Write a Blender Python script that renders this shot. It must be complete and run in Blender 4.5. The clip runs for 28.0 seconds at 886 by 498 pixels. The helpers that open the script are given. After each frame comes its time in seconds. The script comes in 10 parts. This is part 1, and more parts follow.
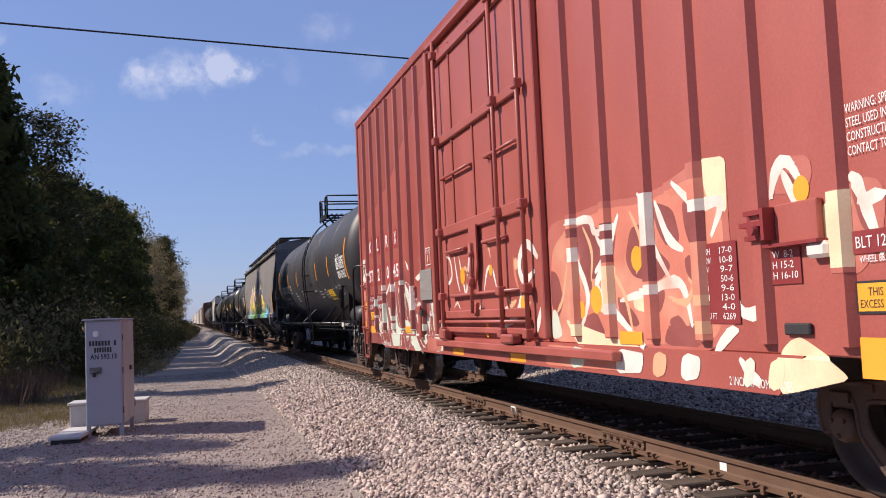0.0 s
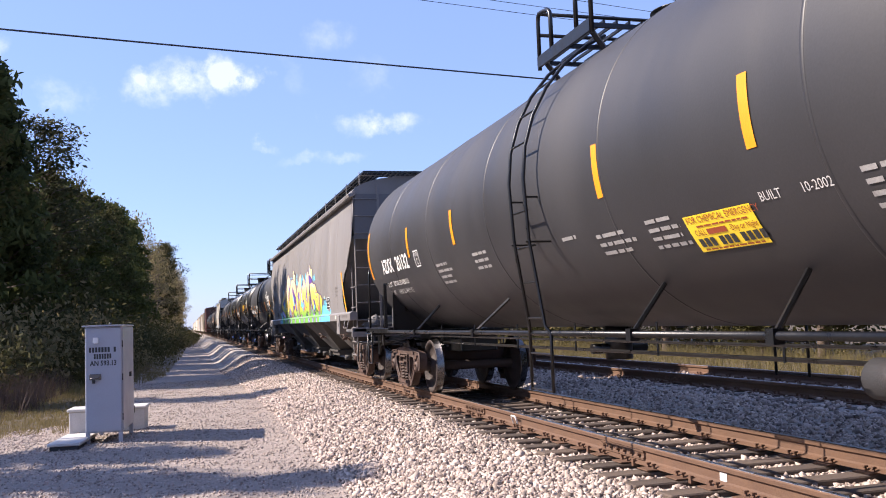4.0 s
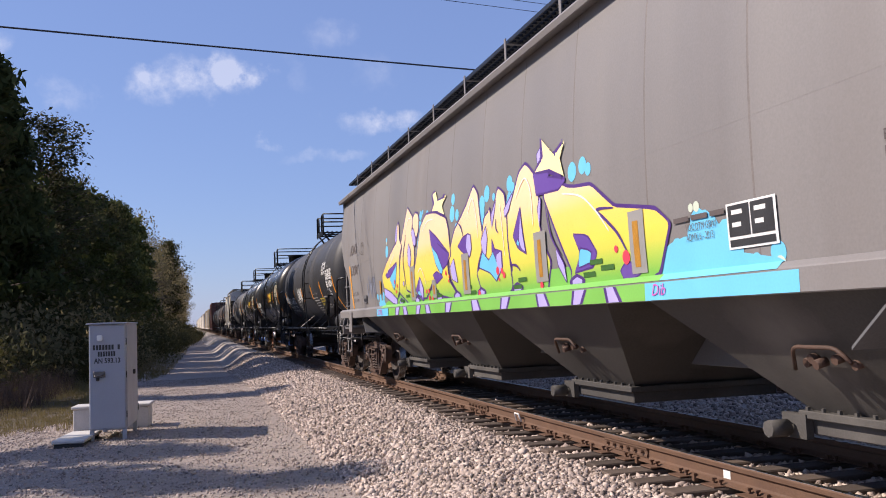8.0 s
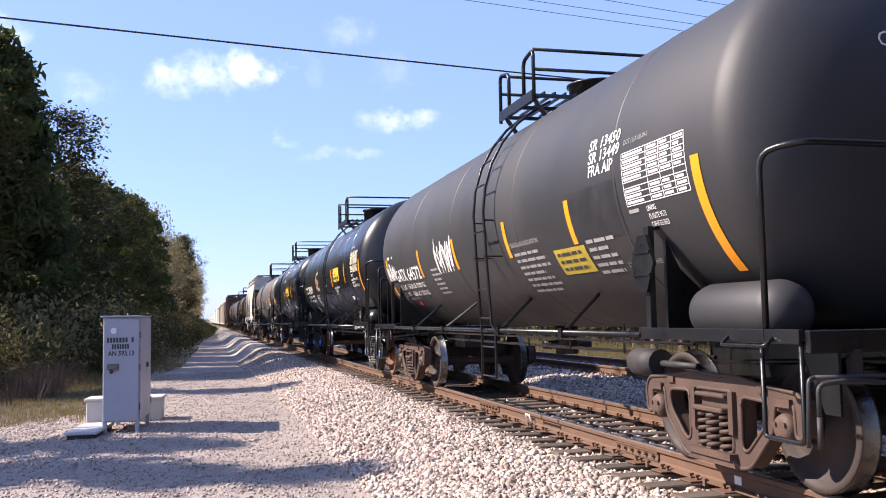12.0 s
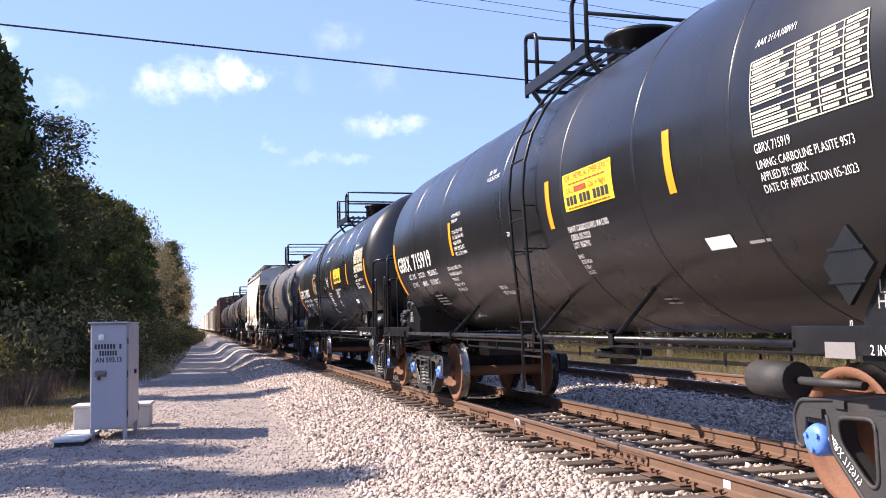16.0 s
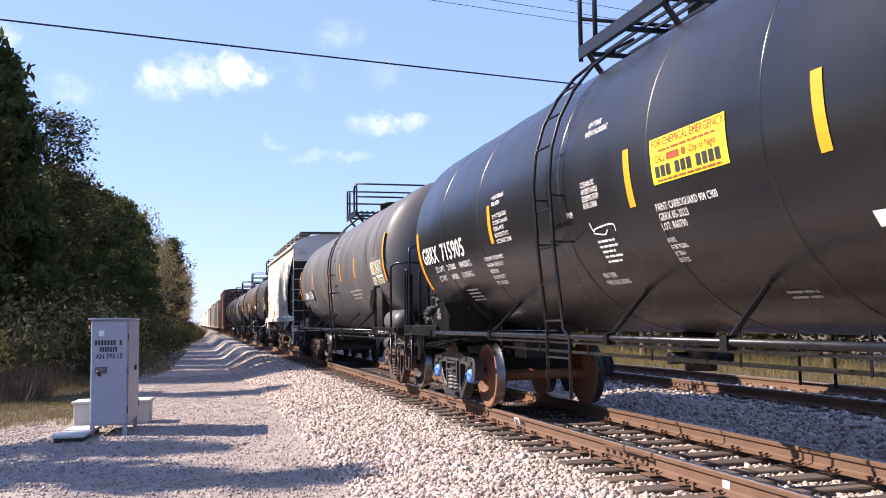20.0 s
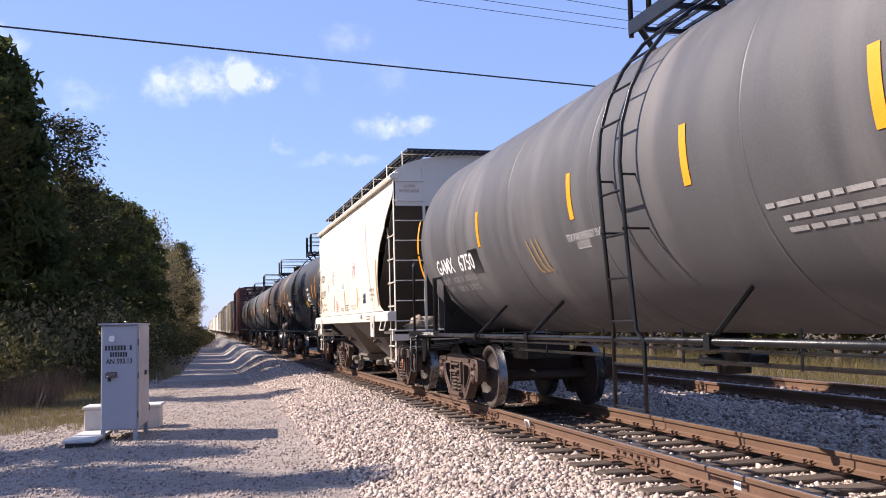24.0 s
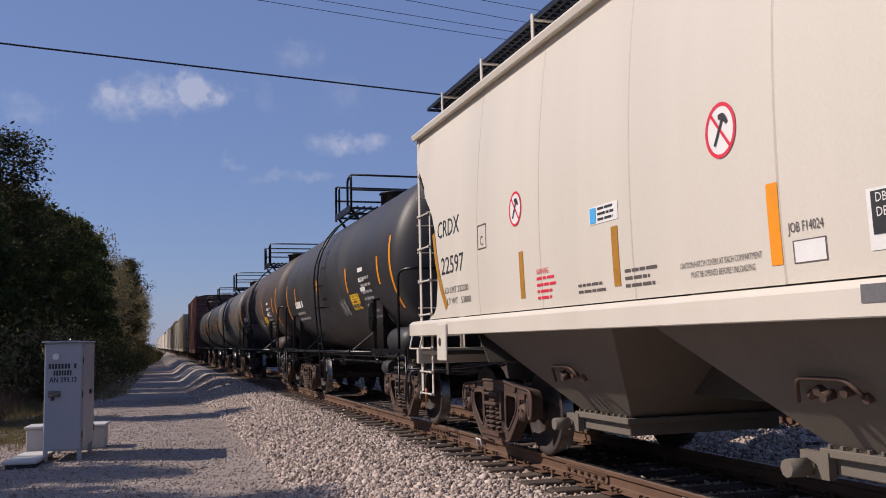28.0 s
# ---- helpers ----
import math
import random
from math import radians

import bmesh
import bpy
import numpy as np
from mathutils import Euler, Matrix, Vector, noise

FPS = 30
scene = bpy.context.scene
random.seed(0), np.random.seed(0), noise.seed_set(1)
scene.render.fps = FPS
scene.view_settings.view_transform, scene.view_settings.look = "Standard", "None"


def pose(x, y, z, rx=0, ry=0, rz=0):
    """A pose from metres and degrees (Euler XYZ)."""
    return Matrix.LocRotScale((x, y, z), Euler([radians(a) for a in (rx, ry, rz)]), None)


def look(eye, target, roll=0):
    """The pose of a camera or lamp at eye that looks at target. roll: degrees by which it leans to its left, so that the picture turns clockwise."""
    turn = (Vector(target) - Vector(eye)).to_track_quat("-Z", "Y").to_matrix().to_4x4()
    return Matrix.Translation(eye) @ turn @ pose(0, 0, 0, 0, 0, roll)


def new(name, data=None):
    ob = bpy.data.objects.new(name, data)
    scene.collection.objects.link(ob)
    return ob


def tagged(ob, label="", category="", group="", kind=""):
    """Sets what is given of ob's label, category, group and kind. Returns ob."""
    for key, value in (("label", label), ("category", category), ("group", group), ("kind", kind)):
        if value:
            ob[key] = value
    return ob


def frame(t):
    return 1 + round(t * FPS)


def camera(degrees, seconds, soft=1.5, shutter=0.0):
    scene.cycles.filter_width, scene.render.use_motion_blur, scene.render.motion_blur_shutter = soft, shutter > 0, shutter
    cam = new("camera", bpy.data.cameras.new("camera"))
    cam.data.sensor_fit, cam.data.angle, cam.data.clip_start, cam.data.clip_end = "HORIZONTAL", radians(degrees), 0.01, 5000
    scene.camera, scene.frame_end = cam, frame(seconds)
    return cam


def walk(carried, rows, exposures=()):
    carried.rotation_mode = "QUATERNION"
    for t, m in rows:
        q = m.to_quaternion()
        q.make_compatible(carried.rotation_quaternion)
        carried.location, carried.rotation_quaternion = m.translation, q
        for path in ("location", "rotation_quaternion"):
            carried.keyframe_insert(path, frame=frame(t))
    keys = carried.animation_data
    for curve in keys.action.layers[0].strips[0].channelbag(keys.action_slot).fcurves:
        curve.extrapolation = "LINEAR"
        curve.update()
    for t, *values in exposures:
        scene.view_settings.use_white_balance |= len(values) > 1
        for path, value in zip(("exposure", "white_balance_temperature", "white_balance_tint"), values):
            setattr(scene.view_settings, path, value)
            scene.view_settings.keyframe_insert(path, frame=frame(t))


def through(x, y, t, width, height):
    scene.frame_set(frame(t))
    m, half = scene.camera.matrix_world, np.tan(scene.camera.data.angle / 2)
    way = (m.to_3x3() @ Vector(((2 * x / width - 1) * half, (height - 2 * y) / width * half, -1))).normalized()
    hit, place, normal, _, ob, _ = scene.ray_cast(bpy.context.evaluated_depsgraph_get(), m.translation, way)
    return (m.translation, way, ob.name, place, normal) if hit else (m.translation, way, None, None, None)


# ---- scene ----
import itertools

from mathutils.geometry import tessellate_polygon

cam = camera(52.15, 28.0, 1.0)
EYE = 1.259
PATH = [
    (0.0, pose(0, 0, EYE, 93.94, 2.51, -15.73)),
    (0.5, pose(0, 0, EYE, 93.95, 2.62, -15.84)),
    (1.0, pose(0, 0, EYE, 94.12, 1.86, -15.77)),
    (1.5, pose(0, 0, EYE, 94.20, 2.04, -15.45)),
    (2.0, pose(0, 0, EYE, 94.31, 2.24, -15.26)),
    (2.5, pose(0, 0, EYE, 94.47, 2.56, -15.33)),
    (3.0, pose(0, 0, EYE, 94.40, 2.66, -15.55)),
    (3.5, pose(0, 0, EYE, 94.39, 2.42, -15.69)),
    (5.5, pose(0, 0, EYE, 94.77, 1.81, -15.52)),
    (6.0, pose(0, 0, EYE, 94.49, 2.14, -15.63)),
    (6.5, pose(0, 0, EYE, 94.40, 2.08, -15.67)),
    (7.0, pose(0, 0, EYE, 94.31, 2.11, -15.57)),
    (7.5, pose(0, 0, EYE, 94.30, 2.19, -15.55)),
    (8.0, pose(0, 0, EYE, 94.32, 2.20, -15.50)),
    (8.5, pose(0, 0, EYE, 94.49, 1.88, -15.38)),
    (9.0, pose(0, 0, EYE, 94.69, 1.93, -14.79)),
    (9.5, pose(0, 0, EYE, 94.48, 1.55, -14.57)),
    (10.0, pose(0, 0, EYE, 94.14, 1.04, -14.90)),
    (10.5, pose(0, 0, EYE, 94.06, 0.84, -14.85)),
    (11.0, pose(0, 0, EYE, 93.95, 1.16, -14.62)),
    (11.5, pose(0, 0, EYE, 94.08, 1.47, -14.56)),
    (12.0, pose(0, 0, EYE, 94.31, 1.06, -14.70)),
    (12.5, pose(0, 0, EYE, 94.22, 1.06, -14.96)),
    (14.5, pose(0, 0, EYE, 94.06, 1.31, -15.77)),
    (15.0, pose(0, 0, EYE, 94.30, 1.23, -15.69)),
    (15.5, pose(0, 0, EYE, 94.48, 1.21, -15.58)),
    (16.0, pose(0, 0, EYE, 94.62, 1.28, -15.38)),
    (16.5, pose(0, 0, EYE, 94.95, 1.00, -14.93)),
    (17.0, pose(0, 0, EYE, 95.18, 1.11, -14.93)),
    (17.5, pose(0, 0, EYE, 95.35, 0.96, -15.26)),
    (18.0, pose(0, 0, EYE, 95.45, 0.89, -15.41)),
    (18.5, pose(0, 0, EYE, 95.25, 0.99, -15.58)),
    (19.0, pose(0, 0, EYE, 94.96, 1.22, -15.56)),
    (19.5, pose(0, 0, EYE, 94.65, 0.98, -15.47)),
    (20.0, pose(0, 0, EYE, 94.52, 0.90, -15.36)),
    (20.5, pose(0, 0, EYE, 94.56, 0.80, -15.20)),
    (21.0, pose(0, 0, EYE, 94.58, 1.29, -15.10)),
    (21.5, pose(0, 0, EYE, 94.69, 1.25, -15.04)),
    (22.0, pose(0, 0, EYE, 94.64, 1.44, -14.91)),
    (22.5, pose(0, 0, EYE, 94.79, 1.30, -14.94)),
    (24.5, pose(0, 0, EYE, 94.56, 1.36, -14.76)),
    (25.0, pose(0, 0, EYE, 94.44, -0.60, -15.00)),
    (25.5, pose(0, 0, EYE, 94.64, -0.20, -15.11)),
    (26.0, pose(0, 0, EYE, 94.98, 0.27, -15.31)),
    (26.5, pose(0, 0, EYE, 95.51, 0.54, -15.60)),
    (27.0, pose(0, 0, EYE, 95.93, 0.83, -16.22)),
    (27.5, pose(0, 0, EYE, 96.01, 0.78, -17.02)),
    (28.0, pose(0, 0, EYE, 95.75, 1.31, -17.81)),
]
EXPOSURES = [(0, 0.05, 6300, 17), (1.2, 0.2, 6300, 17), (2.2, 0.35, 6300, 17), (3.0, 0.78, 6300, 17), (6, 0.88, 6300, 17), (7.0, 0.56, 6300, 17), (8, 0.14, 6300, 17), (9, 0.08, 6300, 17), (10, 0.2, 6300, 17), (11.2, 0.7, 6300, 17), (12, 1.0, 6300, 17), (16, 1.05, 6300, 17), (20, 1.02, 6300, 17), (22, 0.96, 6300, 17), (25, 0.5, 6300, 17), (26.2, 0.12, 6300, 17), (28, -0.4, 6300, 17)]
walk(cam, PATH, EXPOSURES)

# how far the train has rolled on: seconds, metres
ROLLED = [(0.0, 3.20), (0.5, 5.40), (1.0, 7.60), (1.5, 9.80), (2.0, 12.00), (2.5, 14.20), (3.0, 16.41), (3.5, 18.62), (5.5, 27.48), (6.0, 29.70), (6.5, 31.90), (7.0, 34.05), (7.5, 36.17), (8.0, 38.28), (8.5, 40.40), (9.0, 42.54), (9.5, 44.68), (10.0, 46.81), (10.5, 48.93), (11.0, 51.06), (11.5, 53.20), (12.0, 55.35), (12.5, 57.49), (14.5, 66.01), (15.0, 68.13), (15.5, 70.24), (16.0, 72.33), (16.5, 74.42), (17.0, 76.50), (17.5, 78.59), (18.0, 80.67), (18.5, 82.75), (19.0, 84.80), (19.5, 86.85), (20.0, 88.90), (20.5, 90.93), (21.0, 92.95), (21.5, 94.95), (22.0, 96.96), (22.5, 98.97), (24.5, 106.95), (25.0, 108.93), (25.5, 110.89), (26.0, 112.84), (26.5, 114.78), (27.0, 116.73), (27.5, 118.69), (28.0, 120.63)]

# ---- light ----
SUN_WAY = Vector((-1.97, 0.75, 1.70)).normalized()
world = bpy.data.worlds.new("sky")
scene.world = world
world.use_nodes = True
wn, wl = world.node_tree.nodes, world.node_tree.links
wn.clear()
w_out = wn.new("ShaderNodeOutputWorld")
w_bg = wn.new("ShaderNodeBackground")
w_sky = wn.new("ShaderNodeTexSky")
w_sky.sky_type, w_sky.sun_disc = "NISHITA", False
w_sky.sun_elevation = math.asin(SUN_WAY.z)
w_sky.sun_rotation = math.atan2(SUN_WAY.x, SUN_WAY.y)
w_sky.air_density, w_sky.dust_density, w_sky.ozone_density = 1.0, 0.3, 4.0
w_bg.inputs["Strength"].default_value = 0.104


def node(kind, op=None, **values):
    n = wn.new(kind)
    if op:
        n.operation = op
    for k, v in values.items():
        n.inputs[int(k[1:])].default_value = v
    return n


def math_node(op, a, b=None):
    n = node("ShaderNodeMath", op)
    for i, v in enumerate((a, b)):
        if isinstance(v, (int, float)):
            n.inputs[i].default_value = v
        elif v is not None:
            wl.new(v, n.inputs[i])
    return n.outputs[0]


# fair-weather clouds: azimuth, height, half width, half height in degrees, thickness
CLOUDS = ((-2.3, 14.5, 2.6, 1.3, 0.6), (0.0, 15.0, 2.6, 1.3, 0.55), (2.6, 15.5, 2.3, 1.6, 1.0), (11.8, 12.5, 3.2, 1.0, 0.6), (9.0, 17.8, 2.2, 1.3, 0.16), (12.0, 15.3, 2.8, 1.6, 0.12),
          (-6.5, 13.8, 1.3, 0.8, 0.18), (6.7, 15.5, 1.2, 1.6, 0.08), (-11.0, 16.8, 1.6, 1.0, 0.3), (8.2, 10.4, 3.0, 0.5, 0.2), (4.6, 11.1, 1.2, 0.4, 0.25), (30, 22, 6, 2, 0.5), (-50, 25, 9, 3, 0.6), (110, 30, 10, 4, 0.6), (200, 26, 12, 4, 0.6))
w_co = wn.new("ShaderNodeTexCoord")
w_sep = wn.new("ShaderNodeSeparateXYZ")
wl.new(w_co.outputs["Generated"], w_sep.inputs[0])
w_noise = wn.new("ShaderNodeTexNoise")
w_noise.inputs["Scale"].default_value, w_noise.inputs["Detail"].default_value, w_noise.inputs["Roughness"].default_value = 38, 6, 0.62
wl.new(w_co.outputs["Generated"], w_noise.inputs["Vector"])
w_warp = wn.new("ShaderNodeTexNoise")
w_warp.inputs["Scale"].default_value, w_warp.inputs["Detail"].default_value, w_warp.inputs["Roughness"].default_value = 17, 5, 0.6
wl.new(w_co.outputs["Generated"], w_warp.inputs["Vector"])
w_rgb = wn.new("ShaderNodeSeparateColor")
wl.new(w_warp.outputs["Color"], w_rgb.inputs[0])


def wander(angle, channel, amount):
    """The angle in degrees, pushed about by a slow noise."""
    return math_node("ADD", math_node("MULTIPLY", angle, 57.2958), math_node("MULTIPLY", math_node("SUBTRACT", w_rgb.outputs[channel], 0.5), amount))


az_deg = wander(math_node("ARCTAN2", w_sep.outputs["X"], w_sep.outputs["Y"]), "Red", 7.0)
el_deg = wander(math_node("ARCSINE", w_sep.outputs["Z"]), "Green", 4.0)
cover = 0.0
for a, e, wa, we, thick in CLOUDS:
    dx = math_node("DIVIDE", math_node("SUBTRACT", az_deg, a), wa)
    dy = math_node("DIVIDE", math_node("SUBTRACT", el_deg, e), we)
    r2 = math_node("ADD", math_node("MULTIPLY", dx, dx), math_node("MULTIPLY", dy, dy))
    blob = math_node("MAXIMUM", math_node("SUBTRACT", 1.0, r2), 0.0)
    cover = math_node("MAXIMUM", math_node("MULTIPLY", math_node("MULTIPLY", blob, blob), thick * 1.35), cover)
soft = math_node("MULTIPLY", cover, math_node("MULTIPLY", math_node("MAXIMUM", math_node("SUBTRACT", w_noise.outputs["Fac"], 0.30), 0.0), 2.6))
# thin haze evens out the blue
w_haze = wn.new("ShaderNodeMix")
w_haze.data_type = "RGBA"
w_haze.inputs["Factor"].default_value = 0.5
w_haze.inputs["B"].default_value = (2.5, 3.5, 6.9, 1)
wl.new(w_sky.outputs[0], w_haze.inputs["A"])
w_fac = math_node("MINIMUM", soft, 0.46)
w_mix = wn.new("ShaderNodeMix")
w_mix.data_type = "RGBA"
w_mix.inputs["B"].default_value = (8.2, 8.3, 8.8, 1)
wl.new(w_fac, w_mix.inputs["Factor"])
wl.new(w_haze.outputs["Result"], w_mix.inputs["A"])
wl.new(w_mix.outputs["Result"], w_bg.inputs["Color"])
wl.new(w_bg.outputs[0], w_out.inputs["Surface"])
sun = new("sun", bpy.data.lights.new("sun", "SUN"))
sun.data.energy, sun.data.angle, sun.data.color = 5.6, radians(0.53), (1.0, 0.885, 0.73)
sun.matrix_basis = look(SUN_WAY * 100, (0, 0, 0))

# ---- materials ----
def material(name, colour, rough=0.6, metal=0.0, vary=0.12, scale=6.0, fine=60.0, bump=0.15, stain=None, stain_amount=0.0,
             stretch=(1, 1, 1), each=0.0, bump_size=0.01):
    """A painted, cast or natural surface: two scales of noise in colour and roughness, fine relief, and stains of another colour."""
    m = bpy.data.materials.new(name)
    m.use_nodes = True
    n, l = m.node_tree.nodes, m.node_tree.links
    b = n["Principled BSDF"]
    at = n.new("ShaderNodeTexCoord")
    mp = n.new("ShaderNodeMapping")
    mp.inputs["Scale"].default_value = stretch
    l.new(at.outputs["Object"], mp.inputs["Vector"])
    big, small = n.new("ShaderNodeTexNoise"), n.new("ShaderNodeTexNoise")
    big.inputs["Scale"].default_value, small.inputs["Scale"].default_value = scale, fine
    big.inputs["Detail"].default_value = small.inputs["Detail"].default_value = 4
    l.new(mp.outputs[0], big.inputs["Vector"])
    l.new(at.outputs["Object"], small.inputs["Vector"])
    add = n.new("ShaderNodeMath")
    add.operation = "ADD"
    l.new(big.outputs["Fac"], add.inputs[0])
    l.new(small.outputs["Fac"], add.inputs[1])
    ramp = n.new("ShaderNodeMapRange")
    ramp.inputs["From Min"].default_value, ramp.inputs["From Max"].default_value = 0.6, 1.4
    ramp.inputs["To Min"].default_value, ramp.inputs["To Max"].default_value = 1 - vary, 1 + vary
    l.new(add.outputs[0], ramp.inputs["Value"])
    tone = ramp.outputs[0]
    if each:
        info = n.new("ShaderNodeObjectInfo")
        er = n.new("ShaderNodeMapRange")
        er.inputs["To Min"].default_value, er.inputs["To Max"].default_value = 1 - each, 1 + each
        l.new(info.outputs["Random"], er.inputs["Value"])
        mul = n.new("ShaderNodeMath")
        mul.operation = "MULTIPLY"
        l.new(tone, mul.inputs[0])
        l.new(er.outputs[0], mul.inputs[1])
        tone = mul.outputs[0]
    col = n.new("ShaderNodeVectorMath")
    col.operation = "SCALE"
    col.inputs[0].default_value = colour
    l.new(tone, col.inputs["Scale"])
    out = col.outputs[0]
    if stain:
        sn = n.new("ShaderNodeTexNoise")
        sn.inputs["Scale"].default_value, sn.inputs["Detail"].default_value = scale * 0.45, 6
        l.new(mp.outputs[0], sn.inputs["Vector"])
        sr = n.new("ShaderNodeMapRange")
        sr.inputs["From Min"].default_value, sr.inputs["From Max"].default_value = 0.5, 0.75
        sr.inputs["To Max"].default_value = stain_amount
        l.new(sn.outputs["Fac"], sr.inputs["Value"])
        mix = n.new("ShaderNodeMix")
        mix.data_type = "RGBA"
        l.new(sr.outputs[0], mix.inputs["Factor"])
        l.new(out, mix.inputs["A"])
        mix.inputs["B"].default_value = (*stain, 1)
        out = mix.outputs["Result"]
    l.new(out, b.inputs["Base Color"])
    rr = n.new("ShaderNodeMapRange")
    rr.inputs["From Min"].default_value, rr.inputs["From Max"].default_value = 0.3, 0.7
    rr.inputs["To Min"].default_value, rr.inputs["To Max"].default_value = max(rough - 0.08, 0.02), min(rough + 0.08, 1)
    l.new(big.outputs["Fac"], rr.inputs["Value"])
    l.new(rr.outputs[0], b.inputs["Roughness"])
    b.inputs["Metallic"].default_value = metal
    if bump:
        bp = n.new("ShaderNodeBump")
        bp.inputs["Strength"].default_value, bp.inputs["Distance"].default_value = bump, bump_size
        l.new(small.outputs["Fac"], bp.inputs["Height"])
        l.new(bp.outputs[0], b.inputs["Normal"])
    return m


M = dict(
    box_red=material("boxcar_red_paint", (0.375, 0.098, 0.075), 0.42, vary=0.16, scale=1.6, stain=(0.30, 0.06, 0.045), stain_amount=0.6, stretch=(1, 1, 0.3), bump=0.06),
    box_brown=material("browned_red_paint", (0.27, 0.062, 0.043), 0.55, vary=0.14, scale=1.5, stain=(0.22, 0.05, 0.03), stain_amount=0.6, stretch=(1, 1, 0.3), bump=0.06),
    box_dark=material("red_oxide_fresh_patch", (0.24, 0.03, 0.03), 0.5, vary=0.1),
    tank_old=material("weathered_black_paint", (0.030, 0.029, 0.031), 0.50, vary=0.2, scale=0.9, stain=(0.055, 0.05, 0.048), stain_amount=0.6, stretch=(1, 1, 0.35), bump=0.05),
    tank_new=material("glossy_black_paint", (0.0115, 0.0113, 0.0125), 0.30, vary=0.15, scale=1.0, stain=(0.03, 0.03, 0.03), stain_amount=0.3, stretch=(1, 1, 0.3), bump=0.02),
    tank_grey=material("dusty_grey_black_paint", (0.072, 0.070, 0.072), 0.55, vary=0.22, scale=2.2, stain=(0.16, 0.15, 0.145), stain_amount=0.8, stretch=(1, 1.6, 0.22), bump=0.06),
    hop_grey=material("weathered_grey_paint", (0.205, 0.193, 0.186), 0.55, vary=0.12, scale=0.8, stain=(0.155, 0.13, 0.115), stain_amount=0.75, stretch=(1, 1.6, 0.15), bump=0.04),
    hop_cream=material("cream_white_paint", (0.66, 0.61, 0.52), 0.45, vary=0.05, scale=0.8, stain=(0.50, 0.44, 0.36), stain_amount=0.5, stretch=(1, 2.0, 0.12), bump=0.03),
    black=material("black_steel_paint", (0.006, 0.0058, 0.006), 0.34, vary=0.25),
    iron=material("brown_cast_steel", (0.064, 0.037, 0.027), 0.7, vary=0.3, scale=5, stain=(0.13, 0.068, 0.045), stain_amount=0.6, bump=0.4),
    iron_dark=material("dark_cast_steel", (0.024, 0.0235, 0.025), 0.65, vary=0.3, stain=(0.07, 0.045, 0.036), stain_amount=0.4, bump=0.3),
    wheel=material("rusty_wheel_steel", (0.036, 0.024, 0.020), 0.7, vary=0.3, scale=4, bump=0.3),
    tread=material("polished_tread_steel", (0.13, 0.125, 0.125), 0.28, metal=1.0, vary=0.1),
    rail=material("rusty_rail_steel", (0.125, 0.068, 0.040), 0.8, vary=0.25, scale=5, stain=(0.10, 0.05, 0.03), stain_amount=0.6, bump=0.3),
    railtop=material("polished_rail_head", (0.45, 0.43, 0.42), 0.3, metal=1.0, vary=0.15, scale=9),
    tie=material("creosoted_timber", (0.085, 0.062, 0.048), 0.9, vary=0.4, scale=4, stretch=(0.3, 6, 6), bump=0.6, each=0.3),
    ballast=material("granite_ballast", (0.37, 0.325, 0.285), 0.9, vary=0.35, scale=25, fine=90, bump=0.8, bump_size=0.03, each=0.0),
    gravel=material("fine_gravel", (0.315, 0.262, 0.225), 0.95, vary=0.3, scale=8, fine=70, bump=0.9, bump_size=0.02),
    soil=material("dry_soil_and_litter", (0.10, 0.075, 0.045), 0.95, vary=0.4, scale=2, fine=30, bump=0.8, bump_size=0.05),
    grass=material("dry_grass", (0.19, 0.15, 0.055), 0.8, vary=0.4, each=0.2, bump=0),
    cabinet=material("silver_grey_paint", (0.35, 0.36, 0.40), 0.42, vary=0.07, scale=3, stain=(0.28, 0.28, 0.31), stain_amount=0.4, bump=0.05),
    concrete=material("pale_concrete", (0.52, 0.50, 0.47), 0.85, vary=0.15, scale=5, stain=(0.33, 0.31, 0.28), stain_amount=0.5, bump=0.3),
    pine=material("pine_needles", (0.050, 0.075, 0.022), 0.7, vary=0.4, scale=1.5, bump=0),
    leaf=material("autumn_leaves", (0.115, 0.10, 0.035), 0.7, vary=0.4, scale=1.5, bump=0),
    brush=material("undergrowth_leaves", (0.055, 0.06, 0.022), 0.7, vary=0.5, scale=1.5, bump=0),
    bark=material("pine_bark", (0.11, 0.08, 0.06), 0.9, vary=0.4, scale=5, stretch=(1, 1, 0.3), bump=0.8, bump_size=0.03),
    white=material("white_lettering", (0.78, 0.77, 0.74), 0.5, vary=0.06),
    letter_black=material("black_lettering", (0.03, 0.03, 0.032), 0.5, vary=0.1),
    letter_brown=material("faded_brown_lettering", (0.10, 0.08, 0.075), 0.6, vary=0.1),
    amber=material("amber_reflective_sheet", (0.85, 0.302, 0.012), 0.4, vary=0.08),
    yellow=material("yellow_placard", (0.85, 0.62, 0.03), 0.45, vary=0.06),
    tan_car=material("tan_paint", (0.50, 0.40, 0.26), 0.55, vary=0.1),
    brown_car=material("oxide_brown_paint", (0.13, 0.05, 0.035), 0.55, vary=0.15),
    wire=material("black_cable_sheath", (0.02, 0.02, 0.025), 0.6),
)


